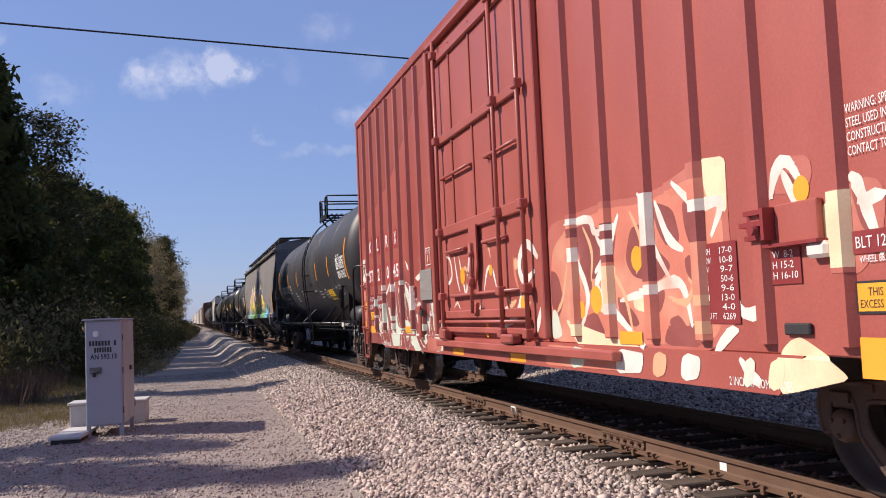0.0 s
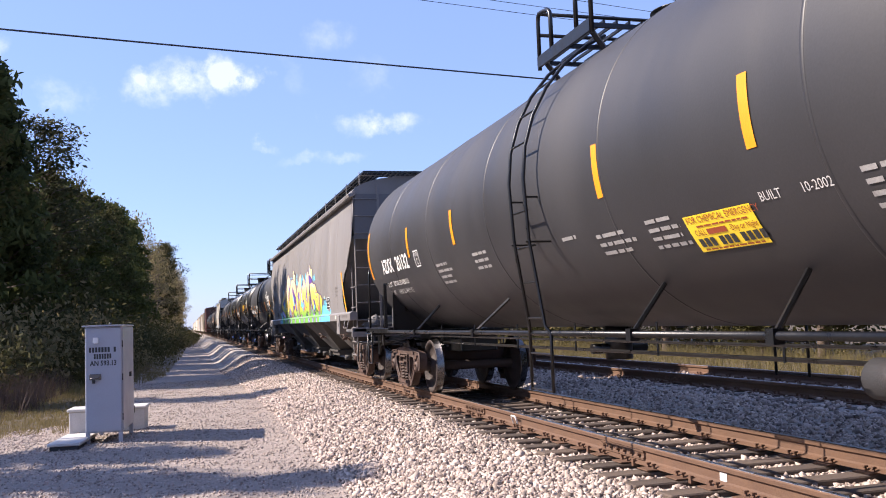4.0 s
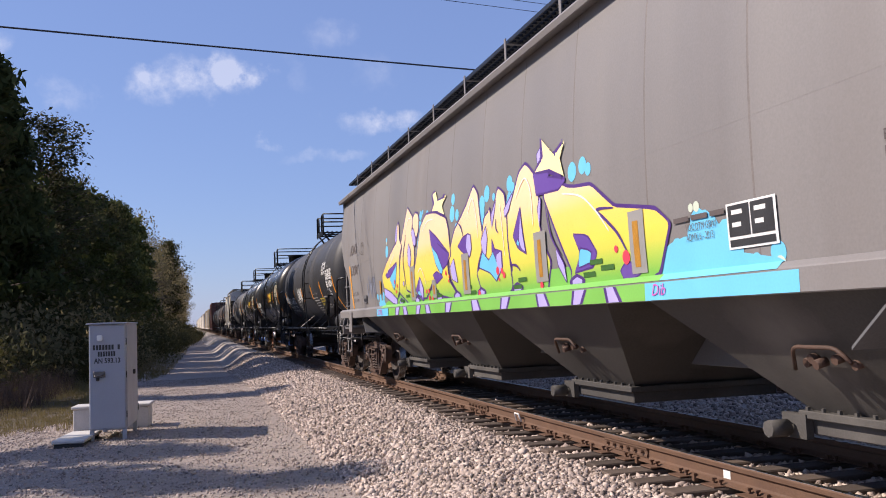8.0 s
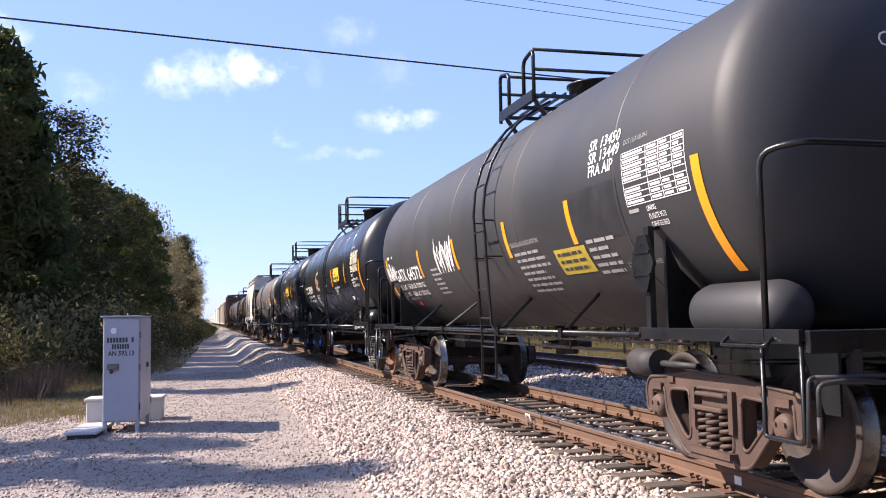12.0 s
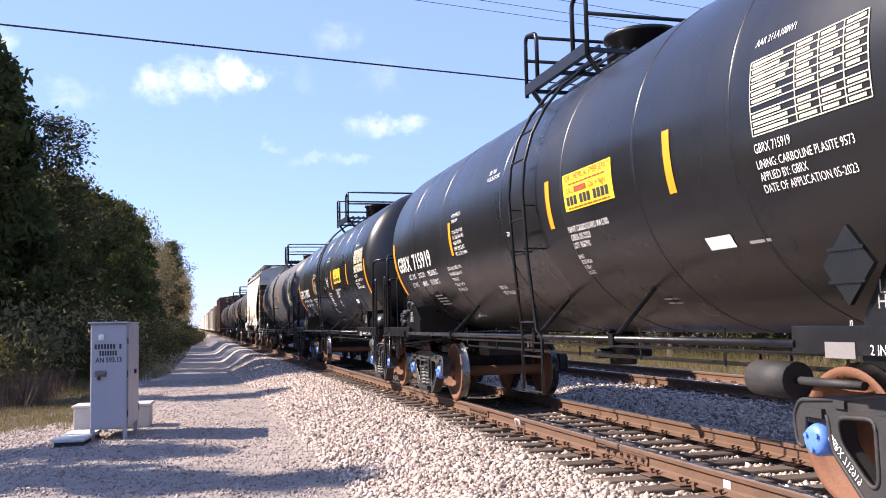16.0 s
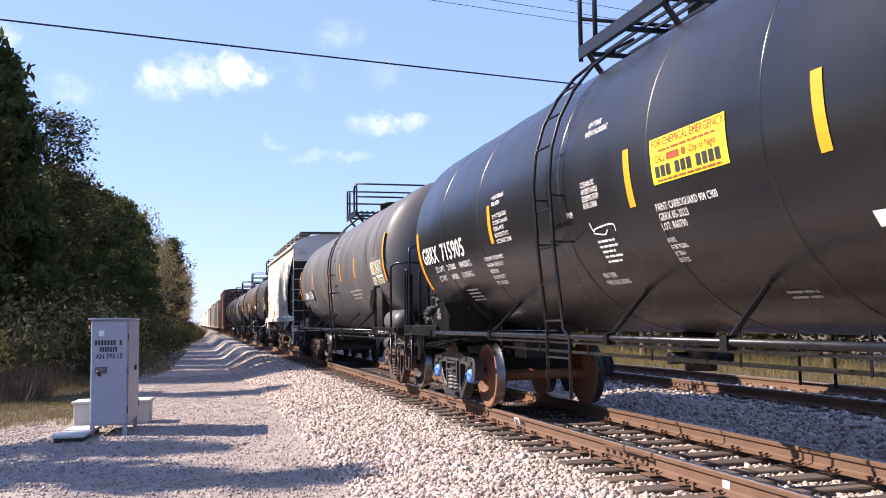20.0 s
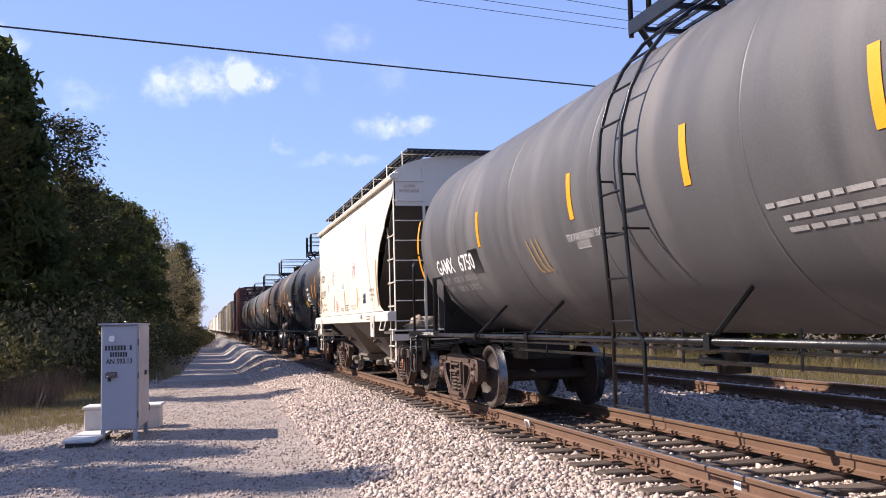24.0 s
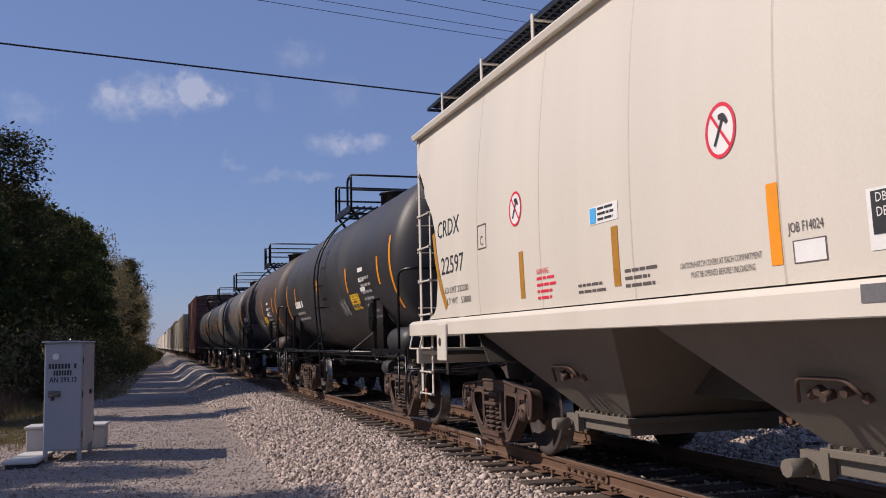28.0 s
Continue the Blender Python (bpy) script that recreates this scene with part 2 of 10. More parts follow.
def stone_material(name, pale, dark, rough=0.9):
    """Broken stone, each piece of its own tone."""
    m = bpy.data.materials.new(name)
    m.use_nodes = True
    n, l = m.node_tree.nodes, m.node_tree.links
    b = n["Principled BSDF"]
    geo = n.new("ShaderNodeNewGeometry")
    ramp = n.new("ShaderNodeValToRGB")
    e = ramp.color_ramp.elements
    e[0].color, e[1].color = (*dark, 1), (*pale, 1)
    mid = e.new(0.45)
    mid.color = (*[(p * 0.54 + d * 0.46) * k for p, d, k in zip(pale, dark, (1.02, 0.98, 0.97))], 1)
    l.new(geo.outputs["Random Per Island"], ramp.inputs["Fac"])
    at = n.new("ShaderNodeTexCoord")
    ns = n.new("ShaderNodeTexNoise")
    ns.inputs["Scale"].default_value, ns.inputs["Detail"].default_value = 55, 3
    l.new(at.outputs["Object"], ns.inputs["Vector"])
    mr = n.new("ShaderNodeMapRange")
    mr.inputs["To Min"].default_value, mr.inputs["To Max"].default_value = 0.7, 1.3
    l.new(ns.outputs["Fac"], mr.inputs["Value"])
    sc = n.new("ShaderNodeVectorMath")
    sc.operation = "SCALE"
    l.new(ramp.outputs[0], sc.inputs[0])
    l.new(mr.outputs[0], sc.inputs["Scale"])
    l.new(sc.outputs[0], b.inputs["Base Color"])
    b.inputs["Roughness"].default_value = rough
    return m


def foliage_material(name, one, two, through=0.35):
    """Leaves and needles: tone by clump, some light through them."""
    m = bpy.data.materials.new(name)
    m.use_nodes = True
    n, l = m.node_tree.nodes, m.node_tree.links
    b = n["Principled BSDF"]
    geo, info = n.new("ShaderNodeNewGeometry"), n.new("ShaderNodeObjectInfo")
    mix = n.new("ShaderNodeMix")
    mix.data_type = "RGBA"
    mix.inputs["A"].default_value, mix.inputs["B"].default_value = (*one, 1), (*two, 1)
    avg = n.new("ShaderNodeMath")
    avg.operation = "MULTIPLY_ADD"
    avg.inputs[1].default_value = 0.6
    half = n.new("ShaderNodeMath")
    half.operation = "MULTIPLY"
    half.inputs[1].default_value = 0.4
    l.new(info.outputs["Random"], half.inputs[0])
    l.new(geo.outputs["Random Per Island"], avg.inputs[0])
    l.new(half.outputs[0], avg.inputs[2])
    l.new(avg.outputs[0], mix.inputs["Factor"])
    l.new(mix.outputs["Result"], b.inputs["Base Color"])
    b.inputs["Roughness"].default_value = 0.8
    b.inputs["Specular IOR Level"].default_value = 0.15
    tr = n.new("ShaderNodeBsdfTranslucent")
    l.new(mix.outputs["Result"], tr.inputs["Color"])
    ms = n.new("ShaderNodeMixShader")
    ms.inputs[0].default_value = through
    l.new(b.outputs[0], ms.inputs[1])
    l.new(tr.outputs[0], ms.inputs[2])
    l.new(ms.outputs[0], n["Material Output"].inputs["Surface"])
    return m


M["stone"] = stone_material("broken_granite", (0.64, 0.53, 0.45), (0.13, 0.104, 0.09))
M["grit"] = stone_material("road_gravel", (0.46, 0.385, 0.335), (0.16, 0.13, 0.115))
M["pine"] = foliage_material("pine_needles", (0.028, 0.040, 0.013), (0.115, 0.125, 0.040), 0.4)
M["leaf"] = foliage_material("autumn_leaves", (0.12, 0.11, 0.05), (0.32, 0.25, 0.13), 0.6)
M["brush"] = foliage_material("undergrowth_leaves", (0.026, 0.031, 0.011), (0.12, 0.105, 0.038), 0.35)
M["grass"] = foliage_material("dry_grass", (0.25, 0.19, 0.095), (0.14, 0.125, 0.045), 0.3)
M["twig"] = foliage_material("dead_twigs", (0.16, 0.11, 0.085), (0.07, 0.05, 0.04), 0.1)
M["tan_gear"] = material("dusty_tan_paint", (0.30, 0.24, 0.18), 0.6, vary=0.2, scale=6, stain=(0.14, 0.10, 0.08), stain_amount=0.6, bump=0.1)
M["orange_lever"] = material("worn_orange_paint", (0.42, 0.12, 0.03), 0.5, vary=0.25, scale=8, stain=(0.16, 0.12, 0.10), stain_amount=0.6)
M["rust"] = material("fresh_orange_rust", (0.17, 0.070, 0.034), 0.75, vary=0.25, scale=4, stain=(0.12, 0.06, 0.035), stain_amount=0.6, bump=0.3)
M["blue_cap"] = material("blue_bearing_paint", (0.10, 0.22, 0.62), 0.45, vary=0.15, scale=8)
M["spring_grey"] = material("worn_grey_spring_steel", (0.12, 0.115, 0.11), 0.5, vary=0.25, scale=8, stain=(0.08, 0.05, 0.04), stain_amount=0.5)
M["letter_red"] = material("dark_red_lettering", (0.30, 0.06, 0.02), 0.5, vary=0.05)
M["sign_red"] = material("red_sign_paint", (0.70, 0.03, 0.06), 0.45, vary=0.05)
M["faded_white"] = material("faded_white_lettering", (0.30, 0.29, 0.28), 0.6, vary=0.25, scale=20)
M["worn_white"] = material("worn_white_lettering", (0.52, 0.51, 0.49), 0.6, vary=0.2, scale=20)
M["dim_yellow"] = material("dirty_yellow_placard", (0.40, 0.30, 0.03), 0.6, vary=0.3, scale=8)
M["stale_yellow"] = material("worn_off_yellow", (0.17, 0.145, 0.06), 0.6, vary=0.3, scale=8)
M["stale_amber"] = material("worn_off_amber", (0.26, 0.17, 0.07), 0.6, vary=0.3, scale=10)
M["dim_amber"] = material("dirty_amber_sheet", (0.42, 0.20, 0.02), 0.5, vary=0.25, scale=10)
M["chart_pale"] = material("pale_yellow_stencil", (0.62, 0.58, 0.42), 0.55, vary=0.1)
M["wood"] = material("weathered_grey_board", (0.22, 0.20, 0.18), 0.9, vary=0.3, scale=5, stretch=(1, 0.3, 6), bump=0.4)
for key, colour in dict(gr_yellow=(0.88, 0.66, 0.10), gr_cream=(0.93, 0.82, 0.42), gr_purple=(0.085, 0.035, 0.20), gr_lilac=(0.46, 0.40, 0.78), gr_violet=(0.14, 0.07, 0.33), gr_blue=(0.08, 0.42, 0.80), gr_sky=(0.16, 0.55, 0.80),
                        gr_green=(0.20, 0.50, 0.09), gr_dark_green=(0.05, 0.14, 0.03), gr_red=(0.80, 0.06, 0.10), gr_pink=(0.60, 0.12, 0.45), gr_white=(0.62, 0.57, 0.49), gr_mint=(0.50, 0.58, 0.44),
                        gr_salmon=(0.60, 0.20, 0.135), gr_peach=(0.70, 0.40, 0.23), gr_maroon=(0.20, 0.042, 0.036), gr_gold=(0.85, 0.37, 0.03), gr_grey=(0.30, 0.29, 0.275)).items():
    M[key] = material("spray_paint_" + key[3:], colour, 0.42, vary=0.07, scale=2.5, bump=0.0)
M["gr_mint"] = material("weathered_mint_spray", (0.58, 0.65, 0.52), 0.45, vary=0.1, scale=4, stain=(0.66, 0.58, 0.48), stain_amount=1.0, bump=0.02)
M["gr_white"] = material("weathered_white_spray", (0.76, 0.71, 0.63), 0.45, vary=0.1, scale=5, stain=(0.58, 0.36, 0.26), stain_amount=0.8, bump=0.02)
M["gr_salmon"] = material("weathered_salmon_spray", (0.60, 0.20, 0.135), 0.45, vary=0.1, scale=3.5, stain=(0.66, 0.38, 0.25), stain_amount=0.9, bump=0.02)
M["tank_matt"] = material("matt_black_paint", (0.026, 0.026, 0.028), 0.55, vary=0.15, scale=1.0, stain=(0.045, 0.04, 0.038), stain_amount=0.5, stretch=(1, 1, 0.3), bump=0.03)
M["tank_brown"] = material("rusty_black_paint", (0.05, 0.036, 0.032), 0.6, vary=0.25, scale=1.0, stain=(0.10, 0.06, 0.045), stain_amount=0.7, stretch=(1, 1, 0.3), bump=0.05)
# small plates, and the grey hopper's ends, where the darker tone paints in shade
M["hop_dark"] = material("dark_grey_paint", (0.13, 0.13, 0.135), 0.6, vary=0.2, scale=1.0, stain=(0.08, 0.075, 0.07), stain_amount=0.6, stretch=(1, 1, 0.3))
M["box_patch"] = material("fresh_red_paint", (0.40, 0.062, 0.060), 0.4, vary=0.06)
M["gr_fill"] = material("brown_red_spray", (0.26, 0.072, 0.062), 0.45, vary=0.2, scale=4, stain=(0.34, 0.10, 0.085), stain_amount=0.7, bump=0.02)
M["gr_sand"] = material("weathered_cream_spray", (0.80, 0.66, 0.42), 0.45, vary=0.1, scale=4, stain=(0.74, 0.42, 0.25), stain_amount=0.8, bump=0.02)
M["gr_mist"] = material("pale_red_overspray", (0.46, 0.14, 0.105), 0.45, vary=0.12, scale=2.5, stain=(0.58, 0.22, 0.16), stain_amount=0.9, bump=0.02)
M["gr_dull"] = material("dull_red_overspray", (0.47, 0.14, 0.095), 0.5, vary=0.15, scale=3)
M["gr_faded_blue"] = material("faded_blue_spray", (0.215, 0.23, 0.285), 0.5, vary=0.15, scale=6)


def fade_material(name, low, high, z0, z1, between=()):
    """Spray paint that fades from one colour to another up the flank."""
    m = material(name, high, 0.42, vary=0.05)
    n, l = m.node_tree.nodes, m.node_tree.links
    at = n.new("ShaderNodeTexCoord")
    sep = n.new("ShaderNodeSeparateXYZ")
    mr = n.new("ShaderNodeMapRange")
    mr.inputs["From Min"].default_value, mr.inputs["From Max"].default_value = z0, z1
    ramp = n.new("ShaderNodeValToRGB")
    e = ramp.color_ramp.elements
    e[0].color, e[1].color = (*low, 1), (*high, 1)
    for where, tone in between:
        e.new(where).color = (*tone, 1)
    l.new(at.outputs["Object"], sep.inputs[0])
    l.new(sep.outputs["Z"], mr.inputs["Value"])
    l.new(mr.outputs[0], ramp.inputs["Fac"])
    l.new(ramp.outputs[0], n["Principled BSDF"].inputs["Base Color"])
    return m


M["gr_letters"] = fade_material("spray_paint_yellow_to_green", (0.20, 0.48, 0.08), (0.88, 0.67, 0.42), 1.54, 2.75, ((0.13, (0.46, 0.58, 0.08)), (0.28, (0.84, 0.66, 0.09)), (0.52, (0.86, 0.65, 0.15)), (0.68, (0.88, 0.66, 0.36))))
# pale dust over a grey base that is darkened to stand for shade
M["under_grey"] = material("dusty_grey_with_shade", (0.06, 0.056, 0.052), 0.75, vary=0.3, scale=1.5, stain=(0.20, 0.185, 0.165), stain_amount=0.7, bump=0.1)
# cream taken down to taupe: dust, plus shade below the sill painted in
M["under_cream"] = material("dusty_taupe_with_shade", (0.15, 0.13, 0.105), 0.8, vary=0.2, scale=1.5, stain=(0.10, 0.08, 0.06), stain_amount=0.6, bump=0.1)
# the cream car's slope sheets and centre sill, shade painted in as brown
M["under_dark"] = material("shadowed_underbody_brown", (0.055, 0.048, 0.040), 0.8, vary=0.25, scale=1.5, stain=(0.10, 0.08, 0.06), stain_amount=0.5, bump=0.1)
M["hop_seam"] = material("dirty_weld_seam", (0.165, 0.145, 0.135), 0.65, vary=0.25, scale=3)
M["cream_seam"] = material("cream_weld_seam", (0.52, 0.47, 0.40), 0.55, vary=0.12, scale=3)
M["tank_patch"] = material("fresh_matt_black", (0.019, 0.019, 0.021), 0.5, vary=0.1)

# ---- mesh tools ----
def cube(bm, x0, x1, y0, y1, z0, z1):
    v = [bm.verts.new(p) for p in ((x0, y0, z0), (x1, y0, z0), (x1, y1, z0), (x0, y1, z0), (x0, y0, z1), (x1, y0, z1), (x1, y1, z1), (x0, y1, z1))]
    for f in ((3, 2, 1, 0), (4, 5, 6, 7), (0, 1, 5, 4), (1, 2, 6, 5), (2, 3, 7, 6), (3, 0, 4, 7)):
        bm.faces.new([v[i] for i in f])
    return v


def bevel(bm, w, seg=1):
    bmesh.ops.bevel(bm, geom=bm.edges[:] , offset=w, segments=seg, affect="EDGES", clamp_overlap=True)
    return bm


def block(x0, x1, y0, y1, z0, z1, w=0.0, seg=1):
    bm = bmesh.new()
    cube(bm, x0, x1, y0, y1, z0, z1)
    return bevel(bm, w, seg) if w else bm


def rod(bm, a, b, r, n=8, r2=None, caps=True):
    """A round bar from a to b."""
    a, b = Vector(a), Vector(b)
    d = (b - a).normalized()
    u = d.orthogonal().normalized()
    w = d.cross(u)
    rings = []
    for p, q in ((a, r), (b, r if r2 is None else r2)):
        rings.append([bm.verts.new(p + (u * math.cos(2 * math.pi * i / n) + w * math.sin(2 * math.pi * i / n)) * q) for i in range(n)])
    for i in range(n):
        f = bm.faces.new((rings[0][i], rings[0][(i + 1) % n], rings[1][(i + 1) % n], rings[1][i]))
        f.smooth = n > 6
    if caps:
        bm.faces.new(rings[0][::-1])
        bm.faces.new(rings[1])


def pipe(bm, pts, r, n=8):
    """A bent tube through the points."""
    pts = [Vector(p) for p in pts]
    ways = []
    for i, p in enumerate(pts):
        d = Vector((0, 0, 0))
        if i:
            d += (p - pts[i - 1]).normalized()
        if i < len(pts) - 1:
            d += (pts[i + 1] - p).normalized()
        ways.append(d.normalized())
    u = ways[0].orthogonal().normalized()
    rings = []
    for p, d in zip(pts, ways):
        u = (u - d * u.dot(d)).normalized()
        w = d.cross(u)
        rings.append([bm.verts.new(p + (u * math.cos(2 * math.pi * k / n) + w * math.sin(2 * math.pi * k / n)) * r) for k in range(n)])
    for a, b in zip(rings, rings[1:]):
        for k in range(n):
            bm.faces.new((a[k], a[(k + 1) % n], b[(k + 1) % n], b[k])).smooth = True
    bm.faces.new(rings[0][::-1])
    bm.faces.new(rings[-1])


def rounded(pts, r, n=4):
    """The polyline with its inner corners rounded."""
    pts = [Vector(p) for p in pts]
    out = [pts[0]]
    for a, b, c in zip(pts, pts[1:], pts[2:]):
        p, q = b + (a - b).normalized() * r, b + (c - b).normalized() * r
        for i in range(n + 1):
            t = i / n
            out.append(p * (1 - t) ** 2 + b * 2 * t * (1 - t) + q * t * t)
    return out + [pts[-1]]


def lathe(bm, profile, axis="y", centre=(0, 0, 0), n=48, smooth=True, closed=False):
    """Turns a profile of (along, radius) round an axis."""
    rings = []
    for a, r in profile:
        ring = []
        for i in range(n):
            c, s = r * math.cos(2 * math.pi * i / n), r * math.sin(2 * math.pi * i / n)
            p = {"y": (c, a, s), "x": (a, c, s), "z": (c, s, a)}[axis]
            ring.append(bm.verts.new(Vector(p) + Vector(centre)))
        rings.append(ring)
    pairs = list(zip(rings, rings[1:])) + ([(rings[-1], rings[0])] if closed else [])
    for a, b in pairs:
        for i in range(n):
            f = bm.faces.new((a[i], a[(i + 1) % n], b[(i + 1) % n], b[i]))
            f.smooth = smooth
    if not closed:
        bm.faces.new(rings[0][::-1])
        bm.faces.new(rings[-1])
    return rings


def prism(bm, outline, lo, hi, axis="x"):
    """A flat outline given depth along an axis. outline: pairs in the other two coordinates, in order."""
    def at(p, d):
        return {"x": (d, p[0], p[1]), "y": (p[0], d, p[1]), "z": (p[0], p[1], d)}[axis]
    a = [bm.verts.new(at(p, lo)) for p in outline]
    b = [bm.verts.new(at(p, hi)) for p in outline]
    n = len(a)
    bm.faces.new(a[::-1])
    bm.faces.new(b)
    for i in range(n):
        bm.faces.new((a[i], a[(i + 1) % n], b[(i + 1) % n], b[i]))


def plate(bm, a, b, wide, thick, up=(1, 0, 0)):
    """A flat bar from a to b; up is the direction of its thickness."""
    a, b, u = Vector(a), Vector(b), Vector(up).normalized()
    d = (b - a).normalized()
    w = d.cross(u).normalized() * wide / 2
    u = u * thick / 2
    v = [bm.verts.new(p + s * w + q * u) for p in (a, b) for s, q in ((-1, -1), (1, -1), (1, 1), (-1, 1))]
    for f in ((3, 2, 1, 0), (4, 5, 6, 7), (0, 1, 5, 4), (1, 2, 6, 5), (2, 3, 7, 6), (3, 0, 4, 7)):
        bm.faces.new([v[i] for i in f])


def mesh(name, bm, mat, clean=True):
    if clean:
        bmesh.ops.recalc_face_normals(bm, faces=bm.faces[:])
    me = bpy.data.meshes.new(name)
    bm.to_mesh(me)
    bm.free()
    for m in mat if isinstance(mat, (list, tuple)) else (mat,):
        me.materials.append(m)
    return me


def part(name, bm, mat, parent=None, label="", at=None, clean=True):
    """One mesh object, under a thing or a part."""
    me = bm if isinstance(bm, bpy.types.Mesh) else mesh(name, bm, mat, clean)
    ob = new(name, me)
    ob.parent = parent
    if at is not None:
        ob.matrix_basis = at
    return tagged(ob, label)


def thing(name, label, category, group="", at=None, kind=""):
    ob = new(name)
    if at is not None:
        ob.matrix_basis = at
    return tagged(ob, label, category, group, kind)


def letters(text, size, bold=0.0, tight=1.0, lean=0.0, narrow=1.0):
    """The flat outline mesh of a line of text, from (0, 0) to the right and up, as triangles."""
    cu = bpy.data.curves.new("letters", "FONT")
    cu.body, cu.size, cu.offset, cu.space_character, cu.shear, cu.resolution_u = text, size, bold, tight, lean, 2
    ob = bpy.data.objects.new("letters", cu)
    me = bpy.data.meshes.new_from_object(ob)
    bpy.data.objects.remove(ob)
    verts = [(v.co.x * narrow, v.co.y) for v in me.vertices]
    faces = [tuple(p.vertices) for p in me.polygons]
    bpy.data.meshes.remove(me)
    return verts, faces


def lay(bm, verts, faces, place):
    """Lays a flat pattern on a surface: place(u, v) gives the point."""
    vs = [bm.verts.new(place(u, v)) for u, v in verts]
    for f in faces:
        if len(set(f)) > 2:
            try:
                bm.faces.new([vs[i] for i in f])
            except ValueError:
                pass


def patch(bm, u0, u1, v0, v1, place, nu=1, nv=1):
    """A rectangle laid on a surface in nu by nv pieces."""
    g = [[bm.verts.new(place(u0 + (u1 - u0) * i / nu, v0 + (v1 - v0) * j / nv)) for j in range(nv + 1)] for i in range(nu + 1)]
    for i in range(nu):
        for j in range(nv):
            bm.faces.new((g[i][j], g[i + 1][j], g[i + 1][j + 1], g[i][j + 1])).smooth = True

# ---- ground, track ----
TRACK_X = 4.907       # middle of the near track; rail tops are at z = 0
TRACK2_X = 9.20       # middle of the far track
TRACK2_Z = 0.145
GROUND_Z = -0.40


def ease(a, b, x):
    t = min(max((x - a) / (b - a), 0), 1)
    return t * t * (3 - 2 * t)


def ground_z(x, y):
    """The lie of the land: road, ballast bed with its shoulder, the second bed, the verge under the trees."""
    dip = 0.55 * ease(20, 55, y)
    z = GROUND_Z - dip
    z += (0.205 + dip) * ease(1.1 + 0.5 * ease(20, 55, y), 2.95, x)
    z += TRACK2_Z * ease(6.3, 7.6, x)
    z -= 0.55 * ease(11.2, 12.8, x)
    z += (dip * 0.8 - 0.08) * ease(1.4, 3.2, -x)
    z -= 0.035 * ease(3.3, 3.55, x) * (1 - ease(6.3, 6.6, x))
    off = 1 - ease(2.6, 3.0, x)
    z += off * (0.035 * noise.noise((x * 0.5, y * 0.35, 3.1)) + 0.02 * noise.noise((x * 2.0, y * 1.7, 9.1)))
    return z


def ground_sheet():
    xs = [-1500, -400, -120, -50, -25] + [-16 + 0.8 * i for i in range(15)] + [-3.6 + 0.2 * i for i in range(90)] + [15, 18, 25, 60, 200, 600, 1500]
    ys = [-300, -80, -30, -12] + [-6 + 0.3 * i for i in range(100)] + [24.6 + 1.2 * i for i in range(60)] + [100 + 6 * i for i in range(30)] + [300, 420, 700, 1200, 2500]
    bm = bmesh.new()
    grid = [[bm.verts.new((x, y, ground_z(x, y))) for y in ys] for x in xs]
    for i in range(len(xs) - 1):
        for j in range(len(ys) - 1):
            f = bm.faces.new((grid[i][j], grid[i + 1][j], grid[i + 1][j + 1], grid[i][j + 1]))
            f.smooth = True
            cx = (xs[i] + xs[i + 1]) / 2
            cy = (ys[j] + ys[j + 1]) / 2
            edge = -2.1 - 2.6 * (1 - ease(16.5, 18.5, cy)) + 0.35 * noise.noise((cx * 1.3, cy * 0.6, 4.0))
            f.material_index = 1 if 1.7 < cx < 12.2 else (0 if edge < cx <= 1.7 else 2)
    tagged(part("ground", bm, (M["gravel"], M["ballast"], M["soil"])), "gravel service road beside the ballast bed with soil verges", "ground", kind="structure")


ground_sheet()


def rail_profile():
    return [(-0.070, -0.171), (0.070, -0.171), (0.070, -0.160), (0.018, -0.142), (0.009, -0.125), (0.009, -0.060), (0.034, -0.042), (0.037, -0.010), (0.028, 0.0),
            (-0.028, 0.0), (-0.037, -0.010), (-0.034, -0.042), (-0.009, -0.060), (-0.009, -0.125), (-0.018, -0.142), (-0.070, -0.160)]


def rail(home, x, z, y0, y1):
    bm = bmesh.new()
    prism(bm, [(x + a, z + b) for a, b in rail_profile()], y0, y1, "y")
    ob = part("rail", bm, M["rail"], home)
    bm = bmesh.new()
    prism(bm, [(x - 0.027, z), (x + 0.027, z), (x + 0.025, z + 0.0025), (x - 0.025, z + 0.0025)], y0, y1, "y")
    part("running_face", bm, M["railtop"], ob, "polished bright steel")
    return ob


near_track = tagged(new("railway_track"), "rusty rails spiked to dark timber sleepers in pale ballast", "railway track", "tracks", "structure")
far_track = tagged(new("railway_track"), "second rusty track behind the train", "railway track", "tracks", "structure")


